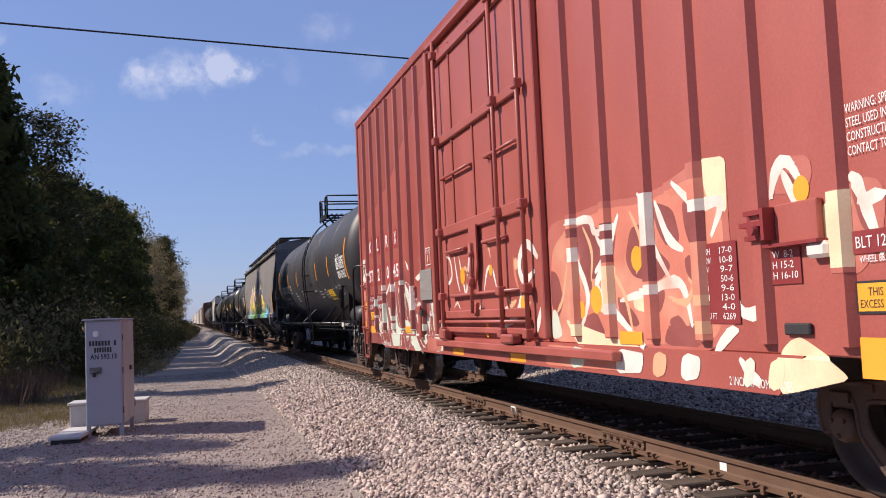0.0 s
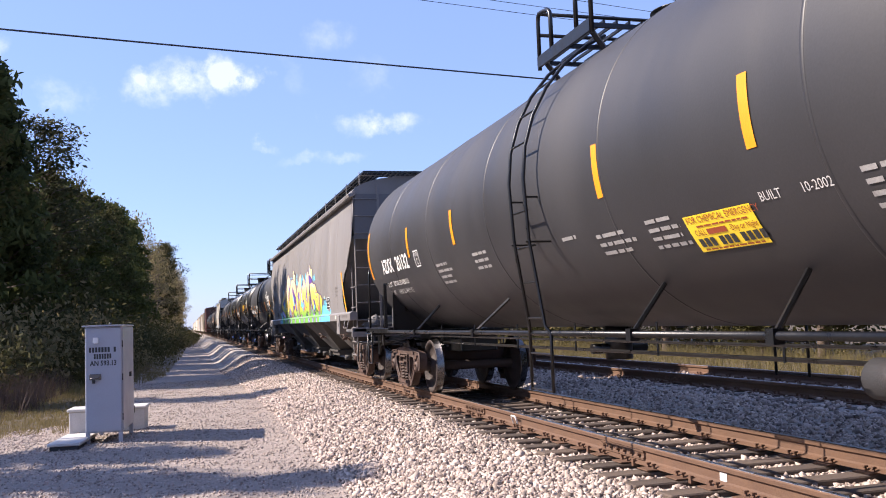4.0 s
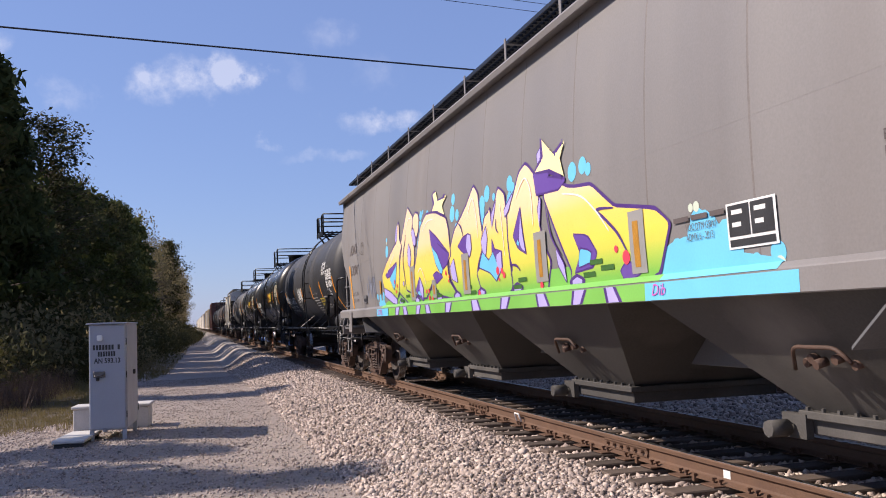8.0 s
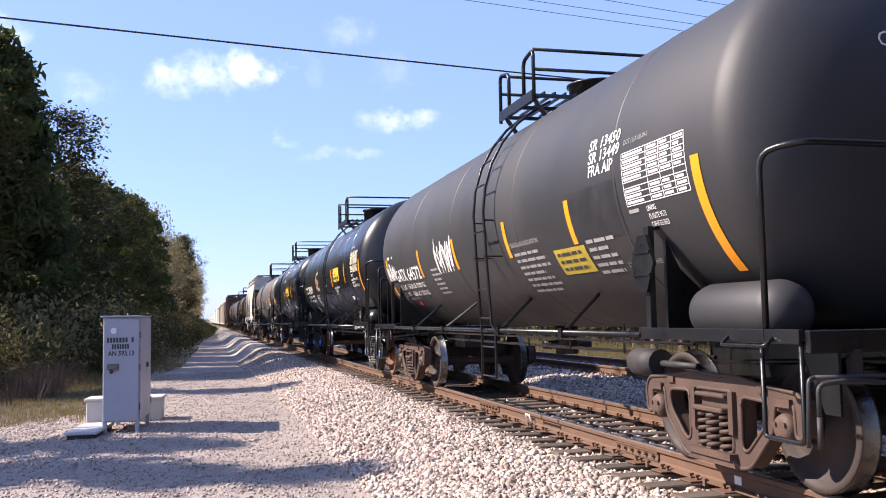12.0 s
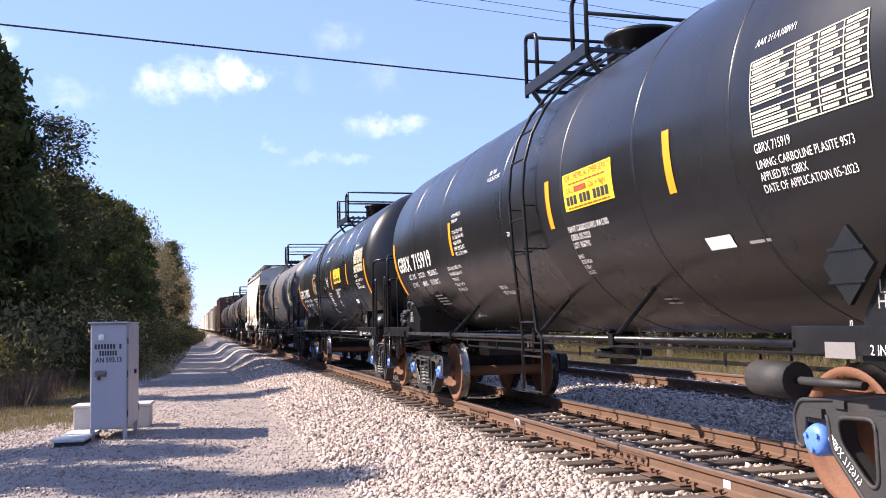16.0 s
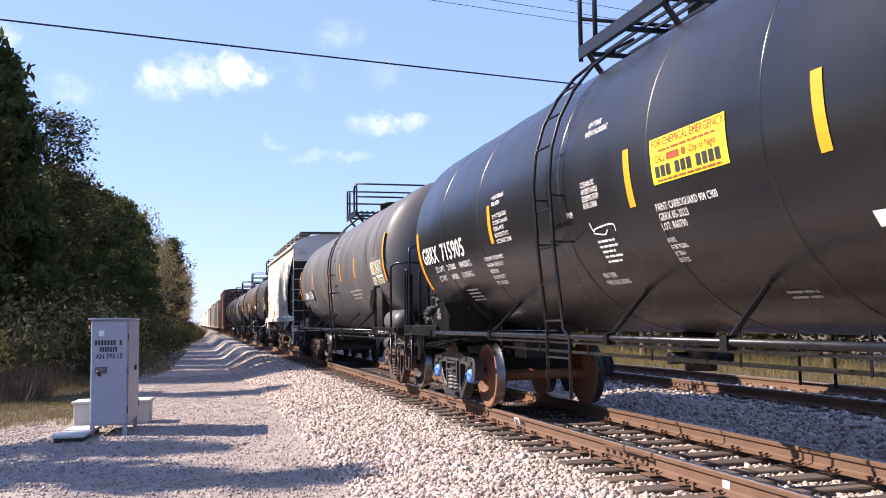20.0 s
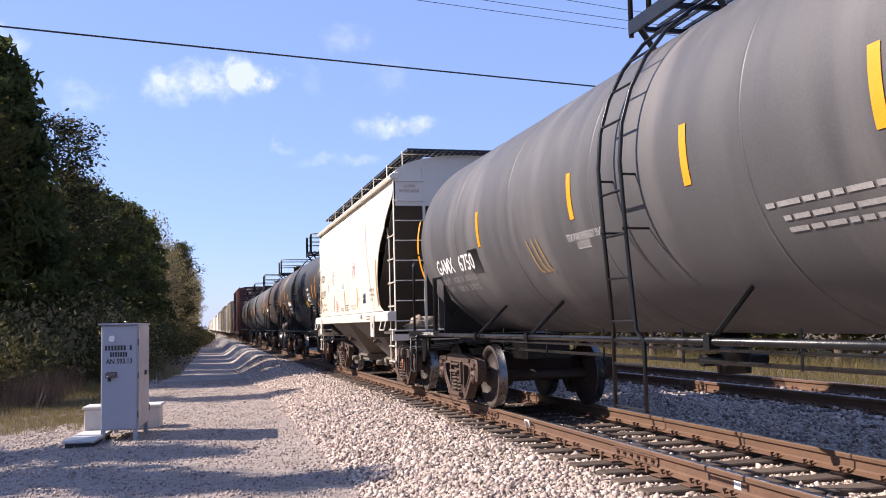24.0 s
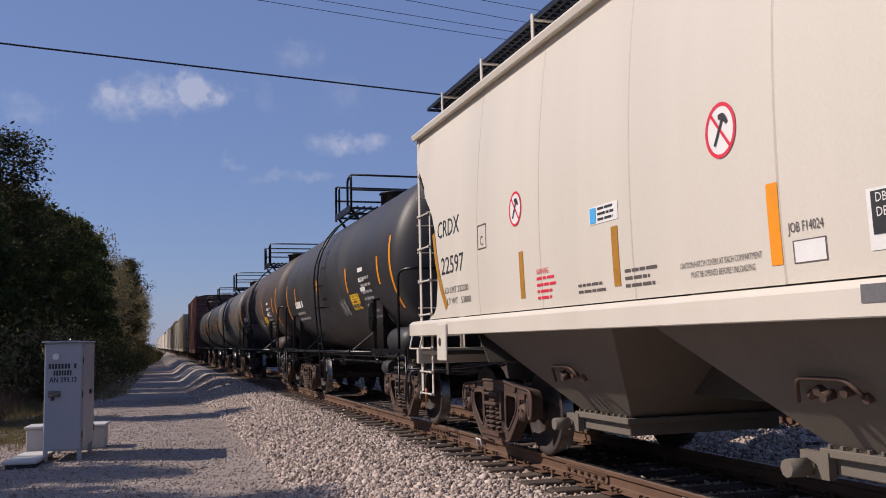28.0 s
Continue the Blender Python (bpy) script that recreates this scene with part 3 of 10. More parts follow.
def track(home, x, z, y0, y1, plates):
    for s in (-1, 1):
        rail(home, x + s * 0.7545, z, -60, 900)
    tie = mesh("sleeper", block(-1.295, 1.295, -0.115, 0.115, -0.355, -0.178, 0.012), M["tie"])
    bm = block(-0.10, 0.10, -0.18, 0.18, -0.178, -0.166, 0.003)
    bmesh.ops.rotate(bm, verts=bm.verts[:], cent=(0, 0, 0), matrix=Matrix.Rotation(math.pi / 2, 3, "Z"))
    for dx in (-0.085, 0.085):
        for dy in (-0.05, 0.05):
            cube(bm, dx - 0.009, dx + 0.009, dy - 0.009, dy + 0.009, -0.17, -0.135)
            cube(bm, dx - 0.02, dx + 0.02, dy - 0.014, dy + 0.014, -0.137, -0.122)
    plate_mesh = mesh("tie_plate", bm, M["rail"])
    bm = bmesh.new()
    cube(bm, -0.075, 0.075, -0.015, 0.015, -0.19, -0.155)
    cube(bm, -0.085, -0.055, -0.02, 0.02, -0.20, -0.135)
    anchor = mesh("rail_anchor", bm, M["rail"])
    n = int((y1 - y0) / 0.51)
    for i in range(n):
        y = y0 + 0.51 * i + random.uniform(-0.012, 0.012)
        t = part("sleeper", tie, None, home, at=pose(x + random.uniform(-0.05, 0.05), y, z - random.uniform(0, 0.012), 0, 0, random.uniform(-0.8, 0.8)))
        if i < plates:
            for s in (-1, 1):
                part("tie_plate", plate_mesh, None, home, at=pose(x + s * 0.7545, y, z))
                if i % 2 == 0 and s < 0:
                    part("rail_anchor", anchor, None, home, at=pose(x + s * 0.7545, y - 0.15, z))


def joint_bar(home, x, y, z):
    for s in (-1, 1):
        bm = bmesh.new()
        prism(bm, [(s * 0.010, -0.125), (s * 0.032, -0.135), (s * 0.032, -0.115), (s * 0.024, -0.100), (s * 0.024, -0.075), (s * 0.034, -0.060), (s * 0.034, -0.046), (s * 0.012, -0.060)], -0.45, 0.45, "y")
        for k in range(6):
            rod(bm, (s * 0.02, -0.37 + 0.148 * k, -0.088), (s * 0.058, -0.37 + 0.148 * k, -0.088), 0.018, 6)
        part("joint_bar", bm, M["rail"], home, at=pose(x, y, z))


joint_bar(near_track, TRACK_X - 0.7545, 13.1, 0)
joint_bar(near_track, TRACK_X - 0.7545, 8.3, 0)
joint_bar(far_track, TRACK2_X - 0.7545, 14.6, TRACK2_Z)
bm = bmesh.new()
patch(bm, 0, 0.10, -0.125, -0.055, lambda u, v: (TRACK_X - 0.7545 - 0.012, 6.50 + u, v))
part("paint_mark", bm, M["white"], near_track, "white paint patch on the rail web")
bm = bmesh.new()
pipe(bm, rounded([(TRACK_X - 0.79, 11.36, -0.16), (TRACK_X - 0.83, 11.36, -0.03), (TRACK_X - 0.83, 11.21, -0.03), (TRACK_X - 0.80, 11.18, -0.15)], 0.02), 0.012)
part("bond_wire", bm, M["white"], near_track, "pale bonding wire loop")


# ---- loose stone ----
def stones(name, label, spots, size, mat, sink=0.3):
    """Many broken stones as one mesh; spots: an array of x, y, z."""
    rng = np.random.default_rng(len(spots))
    corner = np.array([(-1, -1, -1), (1, -1, -1), (1, 1, -1), (-1, 1, -1), (-1, -1, 1), (1, -1, 1), (1, 1, 1), (-1, 1, 1)]) * 0.66
    tri = np.array([(0, 2, 1), (0, 3, 2), (4, 5, 6), (4, 6, 7), (0, 1, 5), (0, 5, 4), (1, 2, 6), (1, 6, 5), (2, 3, 7), (2, 7, 6), (3, 0, 4), (3, 4, 7)])
    n = len(spots)
    v = np.repeat(corner[None], n, 0) * rng.uniform(0.62, 1.25, (n, 8, 1)) + rng.uniform(-0.22, 0.22, (n, 8, 3))
    v *= rng.uniform(0.65, 1.35, (n, 1, 3)) * np.array([1, 1, 0.8])
    q = rng.normal(size=(n, 4))
    q /= np.linalg.norm(q, axis=1)[:, None]
    w, x, y, z = q.T
    rot = np.stack([1 - 2 * (y * y + z * z), 2 * (x * y - z * w), 2 * (x * z + y * w), 2 * (x * y + z * w), 1 - 2 * (x * x + z * z), 2 * (y * z - x * w),
                    2 * (x * z - y * w), 2 * (y * z + x * w), 1 - 2 * (x * x + y * y)], 1).reshape(n, 3, 3)
    v = np.einsum("nij,nkj->nki", rot, v) * (size * rng.lognormal(0, 0.28, (n, 1, 1)))
    v += np.asarray(spots)[:, None, :]
    faces = (tri[None] + 8 * np.arange(n)[:, None, None]).reshape(-1)
    me = bpy.data.meshes.new(name)
    me.vertices.add(8 * n)
    me.vertices.foreach_set("co", v.astype(np.float32).ravel())
    me.loops.add(len(faces))
    me.loops.foreach_set("vertex_index", faces.astype(np.int32))
    me.polygons.add(12 * n)
    me.polygons.foreach_set("loop_start", np.arange(0, 36 * n, 3, dtype=np.int32))
    me.update(calc_edges=True)
    me.materials.append(mat)
    return tagged(new(name, me), label, "gravel", kind="stuff")


def scatter(n, x0, x1, y0, y1, lift, power=1.0, ok=None):
    """n places on the ground, thicker towards y0."""
    out = []
    while len(out) < n:
        x, y = random.uniform(x0, x1), y0 + (y1 - y0) * random.random() ** power
        if ok is None or ok(x, y):
            out.append((x, y, ground_z(x, y) + lift * random.uniform(-0.6, 1.0)))
    return np.array(out)

# ---- trees and undergrowth ----
def clump(bm, c, size, n, flat=0.7, leaf=0.16, long=1.0):
    """A tuft of small leaf blades about a point."""
    for _ in range(n):
        d = Vector((random.gauss(0, 1), random.gauss(0, 1), random.gauss(0, flat)))
        p = Vector(c) + d * size * 0.45
        a = Vector((random.gauss(0, 1), random.gauss(0, 1), random.gauss(0, 1))).normalized()
        b = a.orthogonal().normalized()
        s = leaf * random.uniform(0.6, 1.4)
        vs = [bm.verts.new(p + a * s * long), bm.verts.new(p + b * s * 0.5), bm.verts.new(p - a * s * long), bm.verts.new(p - b * s * 0.5)]
        bm.faces.new(vs)


def trunk_mesh(h, r, lean, limbs, seed):
    bm = bmesh.new()
    pts, k = [], 7
    for i in range(k + 1):
        t = i / k
        pts.append(Vector((lean * t * t + 0.12 * noise.noise((seed, t * 3, 0)), 0.12 * noise.noise((seed, 5, t * 3)), h * t - 0.3)))
    for i in range(k):
        rod(bm, pts[i], pts[i + 1], r * (1 - 0.85 * i / k), 8, r * (1 - 0.85 * (i + 1) / k), caps=False)
    for a, b, q in limbs:
        mid = (Vector(a) + Vector(b)) / 2 + Vector((0, 0, 0.12))
        rod(bm, a, mid, q, 5, q * 0.7, caps=False)
        rod(bm, mid, b, q * 0.7, 5, q * 0.25, caps=False)
    return mesh("trunk", bm, M["bark"])


def tree_kind(kind, seed):
    """Meshes of trunk and crown for a tree about 11 m tall."""
    random.seed(seed)
    h = 11.0
    limbs, bm = [], bmesh.new()
    low = {"pine": 0.22, "oak": 0.12, "thin": 0.25}[kind]
    count = {"pine": 46, "oak": 54, "thin": 38}[kind]
    for i in range(count):
        t = low + (1 - low) * (i + random.random()) / count
        ang = random.uniform(0, 2 * math.pi)
        if kind == "pine":
            reach = 2.5 * (1 - t) ** 0.6 * random.uniform(0.55, 1.15) + 0.35
            rise = random.uniform(0.0, 0.5) * reach
        else:
            reach = 2.6 * math.sin(math.pi * min(max((t - low) / (1.02 - low), 0.12), 1)) ** 0.6 * random.uniform(0.5, 1.15) + 0.3
            rise = random.uniform(0.1, 0.7) * reach
        a = Vector((0, 0, h * t - 0.4))
        b = a + Vector((math.cos(ang) * reach, math.sin(ang) * reach, rise))
        limbs.append((a, b, 0.05 * (1.1 - t) + 0.012))
        for k in range(4 if kind != "thin" else 3):
            s = (k + 1.3) / 4.3
            p = a.lerp(b, s) + Vector((random.gauss(0, 0.25), random.gauss(0, 0.25), random.gauss(0, 0.15)))
            if kind == "pine":
                clump(bm, p, 0.62, 40, 0.5, 0.14, 1.3)
            elif kind == "oak":
                clump(bm, p, 0.75, 46, 0.7, 0.115)
            else:
                clump(bm, p, 0.7, 18, 0.7, 0.12)
    return trunk_mesh(h * 0.97, 0.19, random.uniform(-0.5, 0.5), limbs, seed), mesh("crown", bm, M[{"pine": "pine", "oak": "brush", "thin": "leaf"}[kind]], clean=False)


KINDS = [("pine", tree_kind("pine", 11)), ("pine", tree_kind("pine", 12)), ("pine", tree_kind("pine", 13)), ("oak", tree_kind("oak", 21)), ("oak", tree_kind("oak", 22)), ("thin", tree_kind("thin", 31)), ("thin", tree_kind("thin", 32))]
TREE_WORDS = {"pine": ("pine_tree", "tall dark green pine with ragged needle tufts"), "oak": ("broadleaf_tree", "dense dark green broadleaf tree at the wood's edge"), "thin": ("broadleaf_tree", "thinning autumn tree with yellow-brown leaves")}


def tree(which, x, y, height, wide=1.0):
    kind, (trunk, crown) = KINDS[which]
    name, words = TREE_WORDS[kind]
    k = height / 11.0
    t = thing(name, words, "tree", "trees of the wood")
    t.matrix_basis = Matrix.LocRotScale((x, y, ground_z(x, y)), Euler((0, 0, random.uniform(0, 6.28))), (k * wide, k * wide, k))
    part("trunk", trunk, None, t)
    part("crown", crown, None, t)


random.seed(5)


def edge_x(y):
    """The wood's edge along the road."""
    return -6.2 + 1.0 * ease(30, 40, y) + 0.9 * ease(45, 95, y) + 2.3 * ease(90, 150, y) + 2.0 * ease(150, 210, y)


# the front row, then the depth behind it
y = 33.5
while y < 230:
    far = ease(60, 140, y)
    x = edge_x(y) - 2.0 + 0.2 * far + 0.35 * ease(38, 50, y) - random.uniform(0, 0.7)
    which = random.choice((0, 1, 2, 0, 1, 3, 4)) if y < 105 else random.choice((5, 6, 5, 6, 5, 6, 4))
    tree(which, x, y, random.uniform(9.2, 12.6) + 1.3 * ease(36, 52, y) + 2.6 * far * random.uniform(0.4, 1), random.uniform(0.70, 0.95))
    y += random.choice((2.2, 2.6, 3.0, 5.6, 6.4)) * (1 + 0.5 * far)
for row in range(1):
    y = 34 + row
    while y < 170:
        tree(random.choice((0, 1, 2, 3, 4)), edge_x(y) - 5.5 - 3.6 * row - random.uniform(0, 1.2), y, random.uniform(11.0, 14.2), random.uniform(0.9, 1.15))
        y += random.uniform(7.0, 11.0)
# tall trees at the wood's near corner
for x, y, h, w in ((-7.6, 37.0, 13.0, 0.9), (-9.0, 40.5, 14.2, 0.95), (-8.6, 35.0, 12.2, 0.9)):
    tree(random.choice((0, 1, 2)), x, y, h, w)
# trees beside the clearing, whose shade falls across the road
for x, y, h, w in ((-11.5, 17.2, 10.2, 0.8), (-10.6, 14.4, 10.6, 0.7), (-9.5, 26.3, 10.4, 0.75)):
    tree(random.choice((0, 1, 2)), x, y, h, w)


def bush_mesh(mat, seed, blades, leaf):
    random.seed(seed)
    bm = bmesh.new()
    for _ in range(16):
        ang, r = random.uniform(0, 6.28), random.random() ** 0.5
        b = Vector((math.cos(ang) * r * 0.9, math.sin(ang) * r * 0.9, random.uniform(0.3, 1.3) * (1.1 - 0.5 * r)))
        rod(bm, (b.x * 0.3, b.y * 0.3, -0.1), b, 0.014, 4, 0.005, caps=False)
        clump(bm, b, 0.55, blades, 0.7, leaf)
    return mesh("bush", bm, mat, clean=False)


BUSHES = [bush_mesh(M["brush"], 41, 46, 0.06), bush_mesh(M["brush"], 42, 46, 0.06), bush_mesh(M["leaf"], 43, 34, 0.055)]
random.seed(9)
y = 24.0
while y < 190:
    for k in range(3):
        x = edge_x(y) + 1.3 + 2.4 * (0.45 - k * 0.5) + random.uniform(-0.6, 0.6) - 1.8 * (1 - ease(24, 36, y))
        b = new("bush", random.choice(BUSHES if k else (BUSHES[0], BUSHES[1], BUSHES[2])))
        s = random.uniform(0.8, 1.5) * (1 + 0.4 * k)
        b.matrix_basis = Matrix.LocRotScale((x, y + random.uniform(-0.8, 0.8), ground_z(x, y)), Euler((0, 0, random.uniform(0, 6.28))), (s, s, s * random.uniform(0.7, 1.2)))
        tagged(b, "tangled low shrub at the edge of the wood", "bush", "undergrowth")
    y += random.uniform(1.5, 2.4) * (1 + y / 120)


def tufts(name, label, n, area, tall, mat, blades=7, lean=0.35):
    """Grass or dead stems, standing on the ground, as one mesh."""
    bm = bmesh.new()
    for _ in range(n):
        x, y = area()
        z = ground_z(x, y)
        for _ in range(blades):
            h = tall * random.uniform(0.5, 1.3)
            dx, dy = random.gauss(0, lean) * h, random.gauss(0, lean) * h
            px, py = x + random.gauss(0, 0.05), y + random.gauss(0, 0.05)
            a = random.uniform(0, 3.14)
            wx, wy = 0.006 * math.cos(a), 0.006 * math.sin(a)
            bm.faces.new((bm.verts.new((px - wx, py - wy, z - 0.02)), bm.verts.new((px + wx, py + wy, z - 0.02)), bm.verts.new((px + dx, py + dy, z + h))))
    tagged(part(name, bm, mat, clean=False), label, "grass", kind="stuff")


tufts("dry_grass", "short dry yellow-green grass on the verge", 2600, lambda: (random.uniform(-6.5, -2.3) + random.random() * 0.5, random.uniform(16.8, 30)), 0.10, M["grass"], 9)
tufts("verge_grass", "rough grass along the road and under the trees", 3000, lambda: ((lambda y: (edge_x(y) + random.uniform(1.0, 4.2) * (1 - 0.3 * ease(60, 150, y)), y))(28 + 140 * random.random() ** 1.6)), 0.28, M["grass"], 6)
tufts("dead_stems", "brown dead weed stems before the wood", 900, lambda: (random.uniform(-9.5, -3.4), random.uniform(21, 31)), 0.75, M["twig"], 9, 0.3)
tufts("far_verge", "tall dry grass beyond the far track", 5000, lambda: (random.uniform(12.6, 22), random.uniform(4, 60)), 0.55, M["grass"], 6)
# a row of trees added beyond the far track to cut low sky light
random.seed(14)
y = -30.0
while y < 110:
    tree(random.choice((0, 3, 4, 1, 3, 4)), random.uniform(20, 23), y, random.uniform(8.0, 10.5), random.uniform(1.1, 1.4))
    y += random.uniform(2.4, 3.6)
y = 2.0
random.seed(10)
while y < 90:
    x = random.uniform(20, 27)
    b = new("bush", random.choice(BUSHES))
    s = random.uniform(1.2, 2.2)
    b.matrix_basis = Matrix.LocRotScale((x, y, ground_z(x, y)), Euler((0, 0, random.uniform(0, 6.28))), (s, s, s))
    tagged(b, "green shrub beyond the far track", "bush", "undergrowth")
    y += random.uniform(1.5, 3)


# ---- the equipment cabinet ----
def signal_cabinet():
    c = thing("signal_cabinet", "silver-grey steel railway equipment cabinet on short legs beside the road", "cabinet", at=pose(-1.235, 14.72, -0.37, 0, 0, -3.5))
    w, d, h0, h1 = 0.265, 1.35, 0.13, 1.72
    part("body", block(-w, w, 0, d, h0, h1, 0.006), M["cabinet"], c)
    bm = bmesh.new()
    prism(bm, [(-w - 0.035, h1 + 0.002), (w + 0.02, h1 + 0.002), (w + 0.02, h1 + 0.022), (0, h1 + 0.030), (-w - 0.035, h1 + 0.024)], -0.05, d + 0.04, "y")
    part("roof", bevel(bm, 0.004), M["cabinet"], c)
    part("front_door", block(-w + 0.012, w - 0.012, -0.014, -0.002, h0 + 0.02, h1 - 0.02, 0.004), M["cabinet"], c)
    part("side_door", block(w + 0.002, w + 0.014, 0.03, d - 0.03, h0 + 0.02, h1 - 0.02, 0.004), M["cabinet"], c)
    part("lamp", block(-0.145, -0.065, -0.06, -0.014, 1.47, 1.56, 0.012, 2), M["white"], c, "small white box lamp")
    la = part("latch", block(-0.20, -0.03, -0.045, -0.014, 0.92, 1.01, 0.008), M["tread"], c, "bright steel latch")
    bm = bmesh.new()
    pipe(bm, rounded([(-0.17, -0.045, 0.94), (-0.17, -0.085, 0.94), (-0.05, -0.085, 0.96), (-0.05, -0.045, 0.96)], 0.02), 0.010)
    part("handle", bm, M["tread"], la)
    part("padlock", block(-0.16, -0.11, -0.06, -0.046, 0.87, 0.925, 0.008), M["iron_dark"], la)
    for z in (0.35, 0.95, 1.45):
        bm = bmesh.new()
        rod(bm, (w + 0.012, d - 0.02, z - 0.06), (w + 0.012, d - 0.02, z + 0.06), 0.014)
        part("hinge", bm, M["iron_dark"], c)
        bm = bmesh.new()
        rod(bm, (w + 0.004, 0.02, z - 0.05), (w + 0.004, 0.02, z + 0.05), 0.011)
        part("hinge", bm, M["iron_dark"], c)
    bm = bmesh.new()
    cube(bm, w + 0.014, w + 0.04, d * 0.55, d * 0.55 + 0.12, 0.92, 0.99)
    part("side_latch", bm, M["iron_dark"], c)
    bm = bmesh.new()
    rod(bm, (0.1, 0.0, h1 + 0.02), (0.1, 0.0, h1 + 0.055), 0.02, 8)
    part("roof_bolt", bm, M["tread"], c)
    for x in (-w + 0.03, w - 0.03):
        for y in (0.04, d - 0.04):
            part("leg", block(x - 0.03, x + 0.03, y - 0.03, y + 0.03, -0.06, h0), M["cabinet"], c)
    # lettering on the door; the road's name and the crossing's number are left as bars
    for z, n, width in ((1.335, 9, 0.40), (1.235, 7, 0.26)):
        step = width / n
        for i in range(n):
            if n == 9 and i == 7:
                continue
            u = -0.005 - width / 2 + i * step
            part("lettering_bar", block(u, u + step * 0.72, -0.0175, -0.0145, z, z + 0.075), M["letter_black"], c, "black stencilled bar")
    bm = bmesh.new()
    vs, fs = letters("AN 593.13", 0.105, bold=0.003, narrow=0.82)
    lay(bm, vs, fs, lambda u, v: (-0.19 + u, -0.0165, 1.135 + v))
    part("lettering", bm, M["letter_black"], c, "black milepost lettering")


signal_cabinet()


def slab(name, label, x0, x1, y0, y1, z0, z1, at):
    t = thing(name, label, "concrete slab", at=at)
    part("top", block(x0, x1, y0, y1, z1 - 0.05, z1, 0.012), M["concrete"], t)
    part("base", block(x0 + 0.03, x1 - 0.03, y0 + 0.03, y1 - 0.03, z0, z1 - 0.051, 0.01), M["iron_dark"] if z1 < 0.2 else M["concrete"], t)


slab("battery_pad", "pale concrete slab lying before the cabinet", -0.46, -0.005, -0.1, 1.15, -0.08, 0.10, pose(-1.50, 14.25, -0.40, 0, 0, -6))
slab("battery_box", "weathered concrete battery box behind the cabinet", -0.66, 0.62, 0, 0.6, -0.2, 0.40, pose(-1.32, 16.5, -0.41, 0, 0, -4))


# ---- overhead wires ----
def wire(name, a, b, sag, r):
    bm = bmesh.new()
    a, b = Vector(a), Vector(b)
    pipe(bm, [a.lerp(b, i / 40) - Vector((0, 0, sag * 4 * (i / 40) * (1 - i / 40))) for i in range(41)], r, 6)
    tagged(part(name, bm, M["wire"]), "thin black cable hanging across the tracks", "cable", "overhead wires")


UP = 6.6
wire("overhead_cable", (-40, 3.23 * UP - 6.2, EYE + UP + 0.5), (60, 3.23 * UP + 9.2, EYE + UP + 0.5), 0.6, 0.020)
UP = 9.0
for k, (a, b) in enumerate((((0.493, 2.622), (1.702, 2.825)), ((0.695, 2.583), (1.702, 2.749)), ((0.968, 2.530), (1.662, 2.665)), ((1.245, 2.476), (1.605, 2.535)))):
    p, q = Vector((*a, 1)) * (UP + 0.25 * k), Vector((*b, 1)) * (UP + 0.25 * k)
    d = (q - p).normalized()
    p, q = p - d * 25, q + d * 30
    wire("overhead_cable", (p.x, p.y, EYE + p.z + 0.35), (q.x, q.y, EYE + q.z + 0.35), 0.4, 0.008)

# ---- rolling stock: in a car's space x is across, y along the track, z up from the rail tops; the near side is at -x ----
def flip(m=None):
    return Matrix.Rotation(math.pi, 4, "Z")


SHARED = {}


def shared(key, build):
    if key not in SHARED:
        SHARED[key] = build()
    return SHARED[key]


WHEEL_R = 0.457


def wheel_mesh(tone):
    bm = bmesh.new()
    r = WHEEL_R
    # along x: outer face at -0.07, flange at +0.07
    prof = [(-0.07, 0.10), (-0.085, 0.11), (-0.085, 0.13), (-0.030, 0.16), (0.010, 0.22), (0.012, 0.30), (-0.02, r - 0.075), (-0.068, r - 0.055), (-0.068, r - 0.008),
            (-0.060, r), (0.040, r + 0.003), (0.048, r + 0.022), (0.062, r + 0.024), (0.068, r + 0.004), (0.068, r - 0.055), (0.035, r - 0.075), (0.055, 0.30), (0.05, 0.2), (0.08, 0.13), (0.08, 0.10)]
    rings = lathe(bm, prof, "x", n=40)
    bm.faces.ensure_lookup_table()
    n = 40
    for k in range(len(prof) - 1):
        for i in range(n):
            bm.faces[k * n + i].material_index = 1 if 9 <= k <= 11 else 0
    return mesh("wheel", bm, (M["wheel"] if tone else M["rust"], M["tread"]))


def axle_mesh(tone):
    bm = bmesh.new()
    lathe(bm, [(-1.0, 0.06), (-0.90, 0.075), (-0.80, 0.085), (-0.70, 0.10), (-0.62, 0.10), (-0.55, 0.085), (0, 0.08), (0.55, 0.085), (0.62, 0.10), (0.70, 0.10), (0.80, 0.085), (0.90, 0.075), (1.0, 0.06)], "x", n=16)
    return mesh("wheelset", bm, M["wheel"] if tone else M["rust"])


def soft_loop(pts, r, n=3):
    """A closed flat outline with its corners rounded."""
    pts = [Vector(p) for p in pts]
    out = []
    for i, b in enumerate(pts):
        a, c = pts[i - 1], pts[(i + 1) % len(pts)]
        ra, rc = min(r, (a - b).length * 0.45), min(r, (c - b).length * 0.45)
        p, q = b + (a - b).normalized() * ra, b + (c - b).normalized() * rc
        for k in range(n + 1):
            t = k / n
            out.append(p * (1 - t) ** 2 + b * 2 * t * (1 - t) + q * t * t)
    return out


